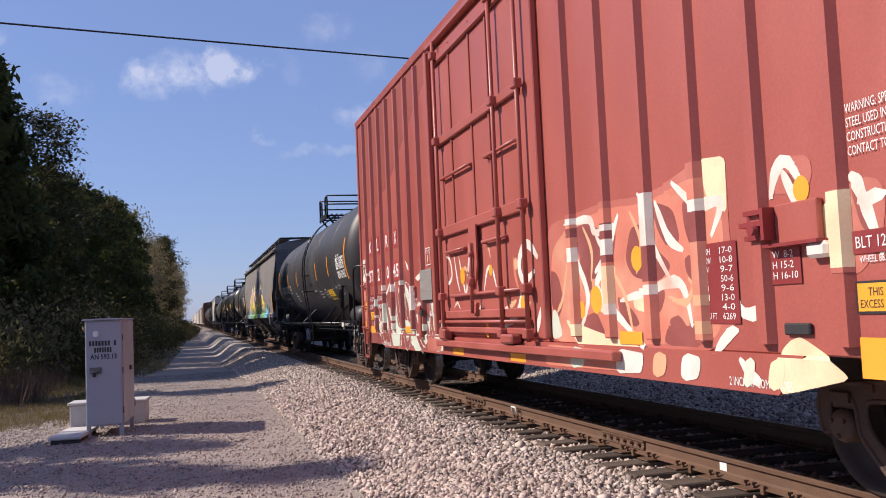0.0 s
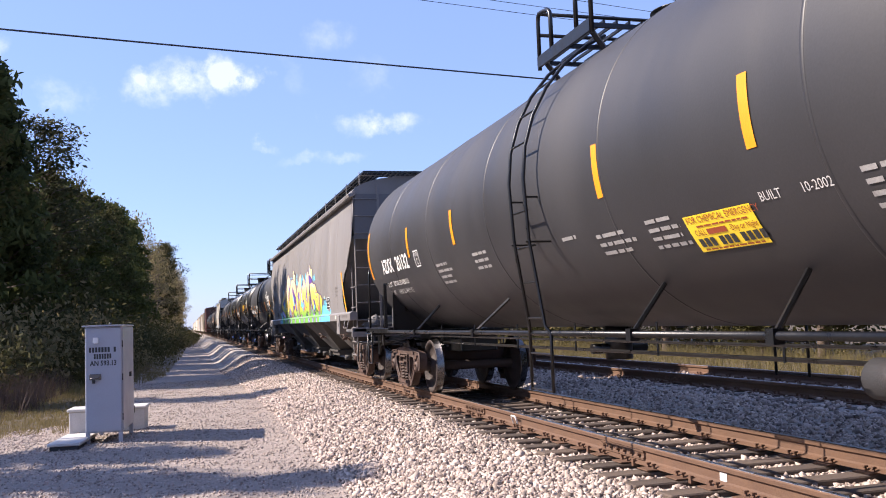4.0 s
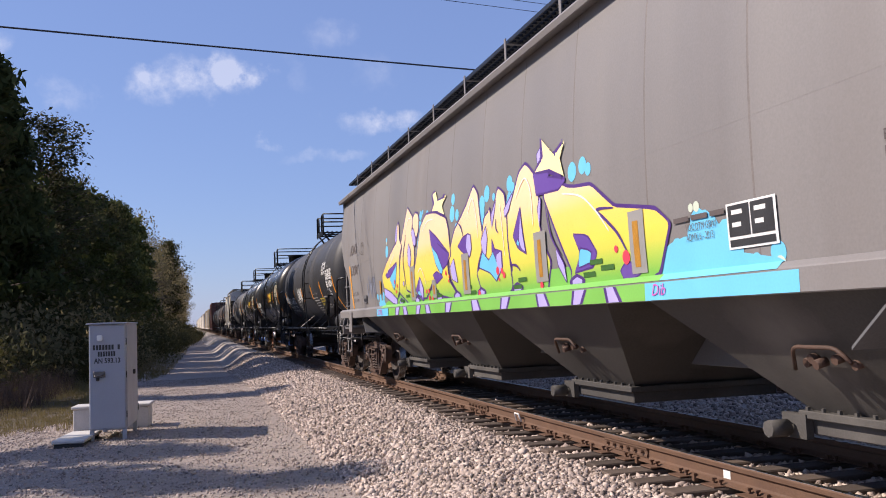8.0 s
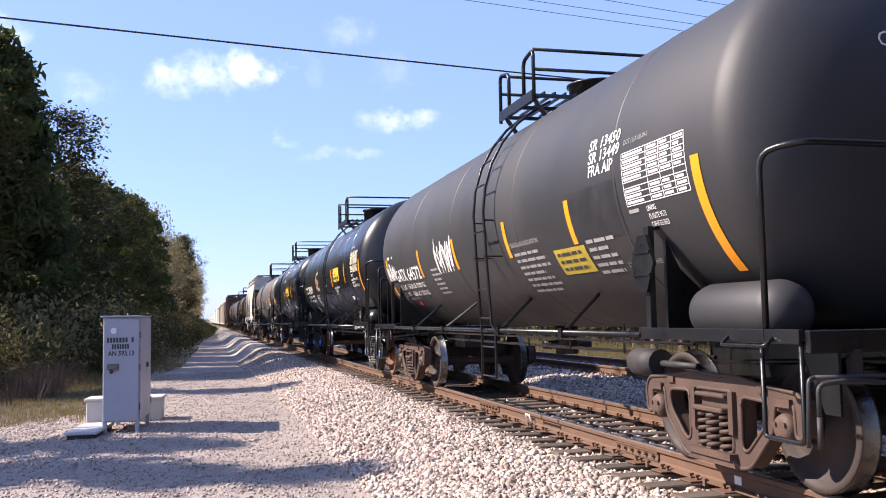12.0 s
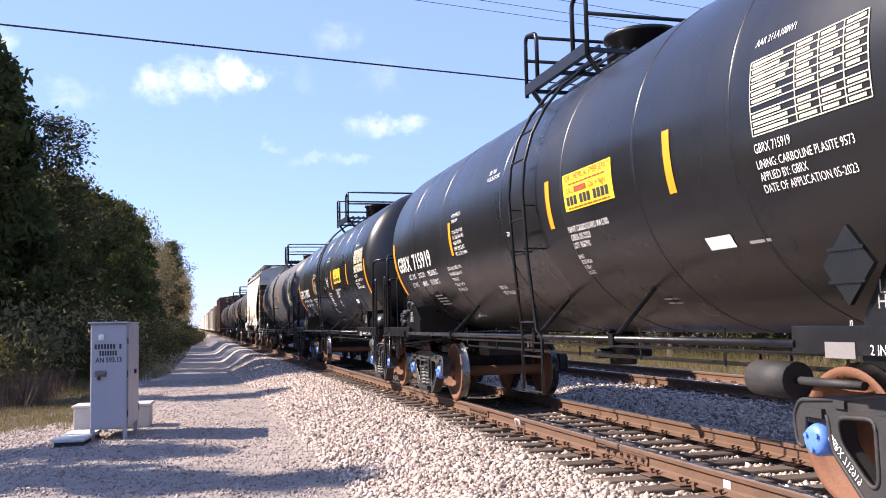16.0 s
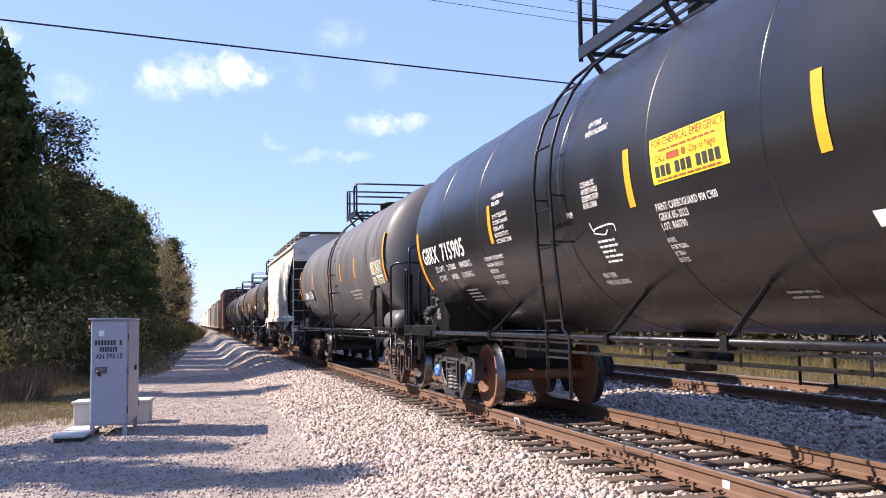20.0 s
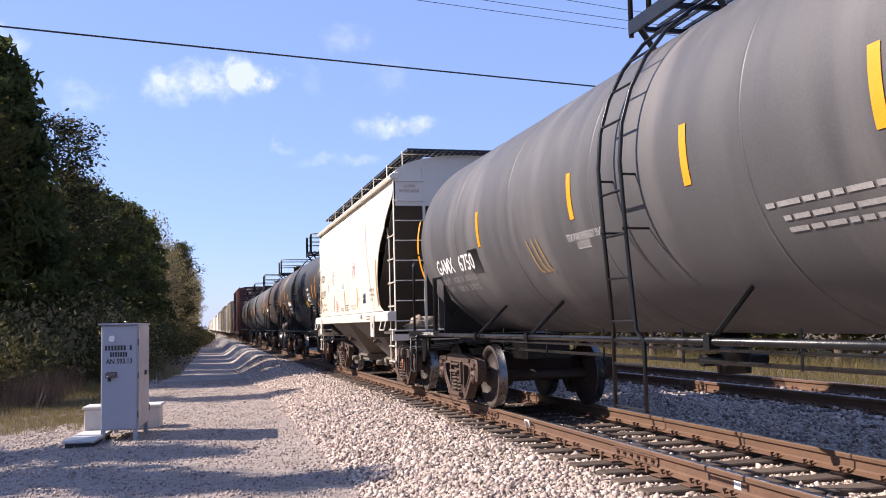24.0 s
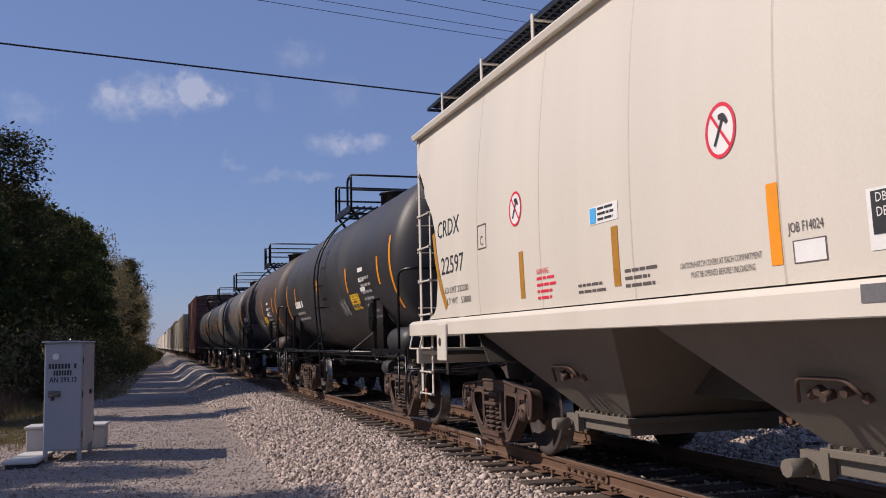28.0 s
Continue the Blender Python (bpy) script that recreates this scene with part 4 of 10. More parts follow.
def pierced_plate(bm, outer, holes, x0, x1, lip=0.0):
    """A thick cast plate across x with rounded openings; a raised lip runs round each edge."""
    loops = [outer] + holes
    tris = tessellate_polygon([[(p.x, p.y, 0) for p in lp] for lp in loops])
    flat = [p for lp in loops for p in lp]
    front, back = [bm.verts.new((x0, p.x, p.y)) for p in flat], [bm.verts.new((x1, p.x, p.y)) for p in flat]
    for t in tris:
        bm.faces.new([front[i] for i in t])
        bm.faces.new([back[i] for i in t][::-1])
    k = 0
    for lp in loops:
        n = len(lp)
        for i in range(n):
            bm.faces.new((front[k + i], front[k + (i + 1) % n], back[k + (i + 1) % n], back[k + i]))
        k += n
        if lip:
            ring = lp + [lp[0], lp[1]]
            pipe(bm, [(x0 + lip * 0.2, p.x, p.y) for p in ring], lip, 6)


def side_frame_mesh(tone):
    bm = bmesh.new()
    x0, x1 = -1.065, -0.935
    half = [(0.36, 0.10), (0.47, 0.125), (0.75, 0.41), (0.785, 0.63), (0.995, 0.63), (1.005, 0.40), (1.085, 0.40), (1.115, 0.60), (1.05, 0.70), (0.60, 0.735), (0.32, 0.775)]
    outer = soft_loop([(y, z) for y, z in half] + [(-y, z) for y, z in half[::-1]], 0.05)
    holes = [soft_loop([(-0.255, 0.20), (0.255, 0.20), (0.255, 0.66), (-0.255, 0.66)], 0.05)]
    for s in (-1, 1):
        holes.append(soft_loop([(s * 0.365, 0.635), (s * 0.695, 0.62), (s * 0.68, 0.46), (s * 0.43, 0.225), (s * 0.36, 0.25)], 0.07))
    pierced_plate(bm, outer, holes, x0, x1, 0.017)
    # spring seat, column guides and bearing stops
    cube(bm, x0 - 0.07, x1 + 0.05, -0.30, 0.30, 0.15, 0.20)
    prism(bm, [(-0.34, 0.10), (0.34, 0.10), (0.30, 0.16), (-0.30, 0.16)], x0 - 0.05, x1 + 0.05)
    for s in (-1, 1):
        cube(bm, x0 - 0.035, x1 + 0.03, min(s * 0.24, s * 0.30), max(s * 0.24, s * 0.30), 0.34, 0.66)
        cube(bm, x0 - 0.03, x0, min(s * 0.80, s * 0.98), max(s * 0.80, s * 0.98), 0.60, 0.66)
        cube(bm, x0 - 0.02, x0, min(s * 0.60, s * 0.70), max(s * 0.60, s * 0.70), 0.675, 0.725)
    return mesh("side_frame", bm, M["iron"] if tone else M["iron_dark"])


def spring_mesh(r, turns, z0, z1, wire, tone):
    bm = bmesh.new()
    n = int(turns * 10)
    pipe(bm, [(r * math.cos(2 * math.pi * i / 10), r * math.sin(2 * math.pi * i / 10), z0 + (z1 - z0) * i / n) for i in range(n + 1)], wire, 5)
    return mesh("coil_spring", bm, M["iron"] if tone else M["spring_grey"])


def bearing_mesh(tone):
    bm = bmesh.new()
    lathe(bm, [(-1.105, 0.045), (-1.10, 0.085), (-1.075, 0.10), (-1.06, 0.105), (-0.95, 0.105), (-0.95, 0.03)], "x", n=20)
    for k in range(3):
        a = 2 * math.pi * k / 3 + 0.5
        rod(bm, (-1.12, 0.06 * math.cos(a), 0.06 * math.sin(a)), (-1.09, 0.06 * math.cos(a), 0.06 * math.sin(a)), 0.016, 6)
    return mesh("bearing_cap", bm, tone)


def adapter_mesh(tone):
    bm = block(-1.06, -0.95, -0.11, 0.11, 0.10, 0.19, 0.012)
    return mesh("bearing_adapter", bm, M["iron"] if tone else M["iron_dark"])


def bolster_mesh(tone):
    bm = bmesh.new()
    prism(bm, [(-1.06, 0.50), (-1.06, 0.66), (-0.6, 0.72), (0.6, 0.72), (1.06, 0.66), (1.06, 0.50), (0.6, 0.38), (-0.6, 0.38)], -0.2, 0.2, "y")
    for q in (-1, 1):
        cube(bm, min(q * 1.06, q * 1.14), max(q * 1.06, q * 1.14), -0.21, 0.21, 0.49, 0.53)
        cube(bm, min(q * 1.06, q * 1.12), max(q * 1.06, q * 1.12), -0.21, 0.21, 0.60, 0.635)
    bevel(bm, 0.01)
    return mesh("bolster", bm, M["iron"] if tone else M["iron_dark"])


def brake_beam_mesh(tone):
    bm = bmesh.new()
    for s in (-1, 1):
        rod(bm, (-0.75, s * 0.36, 0.42), (0.75, s * 0.36, 0.42), 0.035, 6)
        for q in (-1, 1):
            cube(bm, q * 0.75 - 0.05, q * 0.75 + 0.05, min(s * 0.36, s * 0.46), max(s * 0.36, s * 0.46), 0.30, 0.58)
    rod(bm, (0, -0.36, 0.42), (0, 0.36, 0.48), 0.03, 6)
    return mesh("brake_beam", bm, M["iron"] if tone else M["iron_dark"])


def truck(car, yc, tone=1, cap=None, wheels=None):
    """A three-piece freight truck under a car, centred at yc."""
    cap = cap or (M["iron"] if tone else M["iron_dark"])
    for side in (0, 1):
        turn = Matrix.Translation((0, yc, 0)) @ (flip() if side else Matrix())
        fr = part("side_frame", shared(("side_frame", tone), lambda: side_frame_mesh(tone)), None, car, at=turn)
        for k, (dy, dx) in enumerate(((-0.155, -1.03), (0, -1.05), (0.155, -1.03), (-0.08, -0.89), (0.08, -0.89))):
            part("coil_spring", shared(("spring", tone), lambda: spring_mesh(0.066, 5.0, 0.21, 0.49, 0.020, tone)), None, fr, at=pose(dx, dy, 0))
        for s in (-1, 1):
            part("bearing_cap", shared(("cap", cap.name), lambda: bearing_mesh(cap)), None, fr, at=pose(0, s * 0.889, WHEEL_R))
            part("bearing_adapter", shared(("adapter", tone), lambda: adapter_mesh(tone)), None, fr, at=pose(0, s * 0.889, WHEEL_R))
    part("bolster", shared(("bolster", tone), lambda: bolster_mesh(tone)), None, car, at=pose(0, yc, 0))
    part("brake_beam", shared(("brake", tone), lambda: brake_beam_mesh(tone)), None, car, at=pose(0, yc, 0))
    for s in (-1, 1):
        ax = part("wheelset", shared(("axle", tone), lambda: axle_mesh(tone)), None, car, at=pose(0, yc + s * 0.889, WHEEL_R))
        for q in (0, 1):
            part("wheel", shared(("wheel", tone), lambda: wheel_mesh(tone)), None, ax, at=pose(-0.755 if not q else 0.755, 0, 0, 0, 0, 180 if q else 0))
        if wheels is not None:
            wheels.append((ax, yc + s * 0.889))


def coupler_mesh():
    bm = bmesh.new()
    cube(bm, -0.07, 0.07, 0, 0.55, -0.09, 0.09)
    prism(bm, [(-0.12, 0.45), (-0.17, 0.62), (-0.12, 0.72), (-0.05, 0.68), (-0.05, 0.60), (0.06, 0.56), (0.10, 0.70), (0.16, 0.70), (0.14, 0.50)], -0.14, 0.14, "z")
    bevel(bm, 0.012)
    return mesh("coupler", bm, M["iron"])


def coupler(car, y, way):
    part("coupler", shared("coupler", coupler_mesh), None, car, at=Matrix.Translation((0, y, 0.85)) @ (Matrix() if way > 0 else flip()))


CARS, WHEELS = [], []


def car_base(name, label, category, u):
    car = thing(name, label, category, "cars of the train", pose(TRACK_X, u, 0))
    CARS.append((car, u))
    return car



def far_truck(car, yc):
    """The same truck under cars that stay far off, in fewer pieces."""
    for side in (0, 1):
        turn = Matrix.Translation((0, yc, 0)) @ (flip() if side else Matrix())
        part("side_frame", shared(("side_frame", 1), lambda: side_frame_mesh(1)), None, car, at=turn)
    for s in (-1, 1):
        ax = part("wheelset", shared(("axle", 1), lambda: axle_mesh(1)), None, car, at=pose(0, yc + s * 0.889, WHEEL_R))
        part("wheel", shared(("wheel", 1), lambda: wheel_mesh(1)), None, ax, at=pose(-0.755, 0, 0))
        part("wheel", shared(("wheel", 1), lambda: wheel_mesh(1)), None, ax, at=pose(0.755, 0, 0, 0, 0, 180))


# ---- markings, laid on a car's near flank: u runs towards -y, v upwards ----
def fill(bm, poly, place, dv=0.04):
    """Fills a closed outline in thin level strips, so that it follows a curved flank."""
    lo, hi = min(p[1] for p in poly), max(p[1] for p in poly)
    rows = max(int((hi - lo) / dv), 1)

    def cross(v):
        xs = []
        for (a, b), (c, d) in zip(poly, list(poly[1:]) + [poly[0]]):
            if (b <= v) != (d <= v):
                xs.append(a + (c - a) * (v - b) / (d - b))
        return sorted(xs)
    e = (hi - lo) * 1e-4
    for i in range(rows):
        v0, v1 = lo + (hi - lo) * i / rows + e, lo + (hi - lo) * (i + 1) / rows - e
        a, b = cross(v0), cross(v1)
        if len(a) != len(b):
            a = b = cross((v0 + v1) / 2)
        for k in range(0, len(a) - 1, 2):
            bm.faces.new([bm.verts.new(place(*p)) for p in ((a[k], v0), (a[k + 1], v0), (b[k + 1], v1), (b[k], v1))])


def ribbon(bm, pts, widths, place, n=5):
    """A painted stroke through the points, smoothed, of changing width."""
    pts = [Vector(p) for p in pts]
    path, wide = [], []
    for i in range(len(pts) - 1):
        p0, p1, p2, p3 = pts[max(i - 1, 0)], pts[i], pts[i + 1], pts[min(i + 2, len(pts) - 1)]
        for k in range(n):
            t = k / n
            path.append(0.5 * ((2 * p1) + (p2 - p0) * t + (2 * p0 - 5 * p1 + 4 * p2 - p3) * t * t + (3 * p1 - p0 - 3 * p2 + p3) * t ** 3))
            wide.append(widths[i] + (widths[i + 1] - widths[i]) * t)
    path.append(pts[-1])
    wide.append(widths[-1])
    last = None
    for i, p in enumerate(path):
        d = (path[min(i + 1, len(path) - 1)] - path[max(i - 1, 0)]).normalized()
        q = Vector((-d.y, d.x)) * wide[i] / 2
        pair = [bm.verts.new(place(*(p + q * k))) for k in (-1, -0.33, 0.33, 1)]
        if last:
            for j in range(3):
                bm.faces.new((last[j], pair[j], pair[j + 1], last[j + 1]))
        last = pair


def dot(bm, u, v, r, place, squash=1.0, n=14):
    fill(bm, [(u + r * math.cos(2 * math.pi * k / n), v + r * squash * math.sin(2 * math.pi * k / n)) for k in range(n)], place, r / 4)
    bmesh.ops.remove_doubles(bm, verts=bm.verts[:], dist=r * 0.004)


def words(car, text, y, v, size, mat, surf, narrow=0.8, bold=0.0, name="lettering", label="", lean=0.0, wide=None):
    """A line of text that starts at y, its foot at v; wide: the width that it fills."""
    bm = bmesh.new()
    vs, fs = letters(text, size / 0.69, bold, 1.0, lean, narrow)
    if wide:
        lo, hi = min(p[0] for p in vs), max(p[0] for p in vs)
        vs = [((a - lo) * wide / (hi - lo), b) for a, b in vs]
    lay(bm, vs, fs, surf(y, v))
    return tagged(part(name, bm, mat, car, label), kind="stuff" if size < 0.1 else "")


def bars(car, y, v, width, rows, size, mat, surf, gap=1.7, name="stencilling", ragged=0.35):
    """Lines of stencilling too small to read, as plain bars, the first at v and the next below."""
    bm = bmesh.new()
    pl = surf(y, v)
    for r in range(rows):
        u, end = 0.0, width * (1 - ragged * random.random())
        while u < end:
            w = min(size * random.uniform(1.5, 5), end - u)
            patch(bm, u, u + w, -r * gap * size, -r * gap * size + size * 0.72, pl)
            u += w + size * 0.6
    return tagged(part(name, bm, mat, car), kind="stuff")


def sheet(car, y, v0, width, height, mat, surf, name, label="", nv=6):
    bm = bmesh.new()
    patch(bm, 0, width, 0, height, surf(y, v0), 2, nv)
    return part(name, bm, mat, car, label)


def stripe(car, y, v0, v1, surf, width=0.10, mat=None):
    return sheet(car, y + width / 2, v0, width, v1 - v0, mat or M["amber"], surf, "reflective_stripe", "amber reflective stripe", 10)


def chart(car, y, v0, width, height, surf, mat, rows=9, cols=(0.46, 0.66, 0.84)):
    """A ruled test chart: white rules and small entries."""
    bm = bmesh.new()
    pl = surf(y, v0)
    t = 0.008
    for r in range(rows + 1):
        w = height * r / rows
        patch(bm, 0, width, w - t / 2, w + t / 2, pl, 3)
    for c in (0, *cols, 1):
        patch(bm, width * c - t / 2, width * c + t / 2, 0, height, pl, 1, 6)
    edges = (0, *cols, 1)
    for r in range(rows):
        if r == 3:
            continue
        for a, b in zip(edges, edges[1:]):
            patch(bm, width * a + 0.02, width * (a + (b - a) * random.uniform(0.6, 0.9)), height * (r + 0.28) / rows, height * (r + 0.72) / rows, pl)
    return part("test_chart", bm, mat, car, "white ruled test chart")


def frame_box(car, y, v0, width, height, surf, mat, t=0.018):
    bm = bmesh.new()
    pl = surf(y, v0)
    patch(bm, 0, width, 0, t, pl)
    patch(bm, 0, width, height - t, height, pl)
    patch(bm, 0, t, t, height - t, pl, 1, 3)
    patch(bm, width - t, width, t, height - t, pl, 1, 3)
    return part("stencil_frame", bm, mat, car)


def emergency_sheet(car, y, v0, width, height, surf):
    """The yellow emergency sheet; its telephone number is left as bars."""
    p = sheet(car, y, v0, width, height, M["yellow"], surf, "emergency_placard", "yellow emergency placard")
    k = height / 0.36
    hi = lambda yy, vv: surf(yy, vv, 0.010)
    words(car, "FOR CHEMICAL EMERGENCY", y - 0.03 * k, v0 + height * 0.80, 0.062 * k, M["letter_red"], hi, 0.86, name="placard_lettering").parent = p
    bars(car, y - 0.14 * k, v0 + height * 0.68, width * 0.75, 1, 0.022 * k, M["letter_red"], hi, ragged=0).parent = p
    words(car, "CALL", y - 0.07 * k, v0 + height * 0.46, 0.058 * k, M["letter_red"], hi, 0.8, name="placard_lettering").parent = p
    bars(car, y - 0.25 * k, v0 + height * 0.46, 0.27 * k, 1, 0.075 * k, M["letter_red"], hi, ragged=0).parent = p
    words(car, "-Day or Night", y - 0.56 * k, v0 + height * 0.46, 0.058 * k, M["letter_red"], hi, 0.78, name="placard_lettering").parent = p
    b = bmesh.new()
    pl = hi(y - 0.06 * k, v0 + height * 0.14)
    u = 0.0
    for n in (3, 3, 4):
        for _ in range(n):
            patch(b, u, u + 0.062 * k, 0, height * 0.24, pl)
            u += 0.082 * k
        u += 0.05 * k
    tagged(part("placard_print", b, M["letter_black"], p), kind="stuff")
    bars(car, y - 0.08 * k, v0 + height * 0.04, width * 0.85, 1, 0.022 * k, M["letter_red"], hi, ragged=0).parent = p


# ---- tank cars ----
def on_tank(R, zc, along=1.0):
    """Surface of a tank's near flank: surf(y0, v0) gives place(u, v), v measured round the shell from its widest height; along scales the lay-out to the car's length."""
    def surf(y0, v0, lift=0.006):
        def place(u, v):
            a = (v0 + v) / R
            return (-(R + lift) * math.cos(a), (y0 - u) * along, zc + (R + lift) * math.sin(a))
        return place
    return surf


def on_head(R, zc, L):
    """Surface of a tank's leading head: surf(x0, z0) gives place(u, v), u to the far side and v up."""
    D = R * 0.40
    def surf(x0, z0, lift=0.005):
        return lambda u, v: (x0 + u, -(L / 2 - D + D * math.sqrt(max(1 - ((x0 + u) ** 2 + (z0 + v - zc) ** 2) / R ** 2, 0.0))) - lift, z0 + v)
    return surf


def tank_mesh(L, R, zc):
    bm = bmesh.new()
    D, half, prof = R * 0.40, L / 2, []
    prof += [(-half + D - D * math.cos(math.pi / 2 * i / 10), max(R * math.sin(math.pi / 2 * i / 10), 0.02)) for i in range(11)]
    prof += [(-half + D + (L - 2 * D) * i / 8, R) for i in range(1, 8)]
    prof += [(half - D + D * math.cos(math.pi / 2 * i / 10), max(R * math.sin(math.pi / 2 * i / 10), 0.02)) for i in range(10, -1, -1)]
    lathe(bm, prof, "y", (0, 0, zc), 96)
    return bm


def weld_ring(car, y, R, zc, mat, wide=0.05, lift=0.004):
    bm = bmesh.new()
    lathe(bm, [(y - wide / 2, R - 0.01), (y - wide / 2 + 0.01, R + lift), (y + wide / 2 - 0.01, R + lift), (y + wide / 2, R - 0.01)], "y", (0, 0, zc), 96)
    part("shell_seam", bm, mat, car)


def step_hoop(car, y, wide, mat, x=-1.43, top=1.08, low=0.46, r=0.016):
    for q in (-1, 1):
        bm = bmesh.new()
        pipe(bm, rounded([(q * -x, y - wide / 2, top), (q * -x, y - wide / 2, low), (q * -x, y + wide / 2, low), (q * -x, y + wide / 2, top)], 0.04), r)
        part("sill_step", bm, mat, car)


def air_hose(car, y, s):
    bm = bmesh.new()
    pipe(bm, rounded([(0.28, y - s * 0.1, 0.78), (0.30, y + s * 0.15, 0.72), (0.27, y + s * 0.32, 0.36), (0.15, y + s * 0.42, 0.40)], 0.10, 5), 0.024)
    part("air_hose", bm, M["letter_black"], car)
    bm = bmesh.new()
    pipe(bm, rounded([(-1.40, y + s * 0.05, 0.86), (-0.95, y + s * 0.10, 0.86), (-0.12, y + s * 0.25, 0.93)], 0.05), 0.014)
    pipe(bm, rounded([(-1.40, y + s * 0.05, 0.86), (-1.44, y + s * 0.05, 0.86), (-1.46, y + s * 0.05, 0.45)], 0.04), 0.014)
    part("uncoupling_lever", bm, M["letter_black"] , car)


def uncoupling_lever(car, y, s, mat, grip=None):
    """The bent rod from a coupler to the car's corner, with its hanging grip."""
    for q in (-1, 1):
        bm = bmesh.new()
        pipe(bm, rounded([(q * -1.40, y, 0.62), (q * -1.40, y, 0.82), (q * -1.22, y + s * 0.03, 0.84), (q * -0.70, y + s * 0.03, 0.80), (q * -0.16, y + s * 0.10, 0.92)], 0.05), 0.016, 6)
        cube(bm, q * -1.10 - 0.02, q * -1.10 + 0.02, min(y, y - s * 0.10), max(y, y - s * 0.10), 0.80, 1.02)
        rod_part = part("uncoupling_lever", bm, mat, car)
        bm = bmesh.new()
        rod(bm, (q * -1.40, y, 0.44), (q * -1.40, y, 0.63), 0.019, 8)
        part("grip", bm, grip or mat, rod_part)


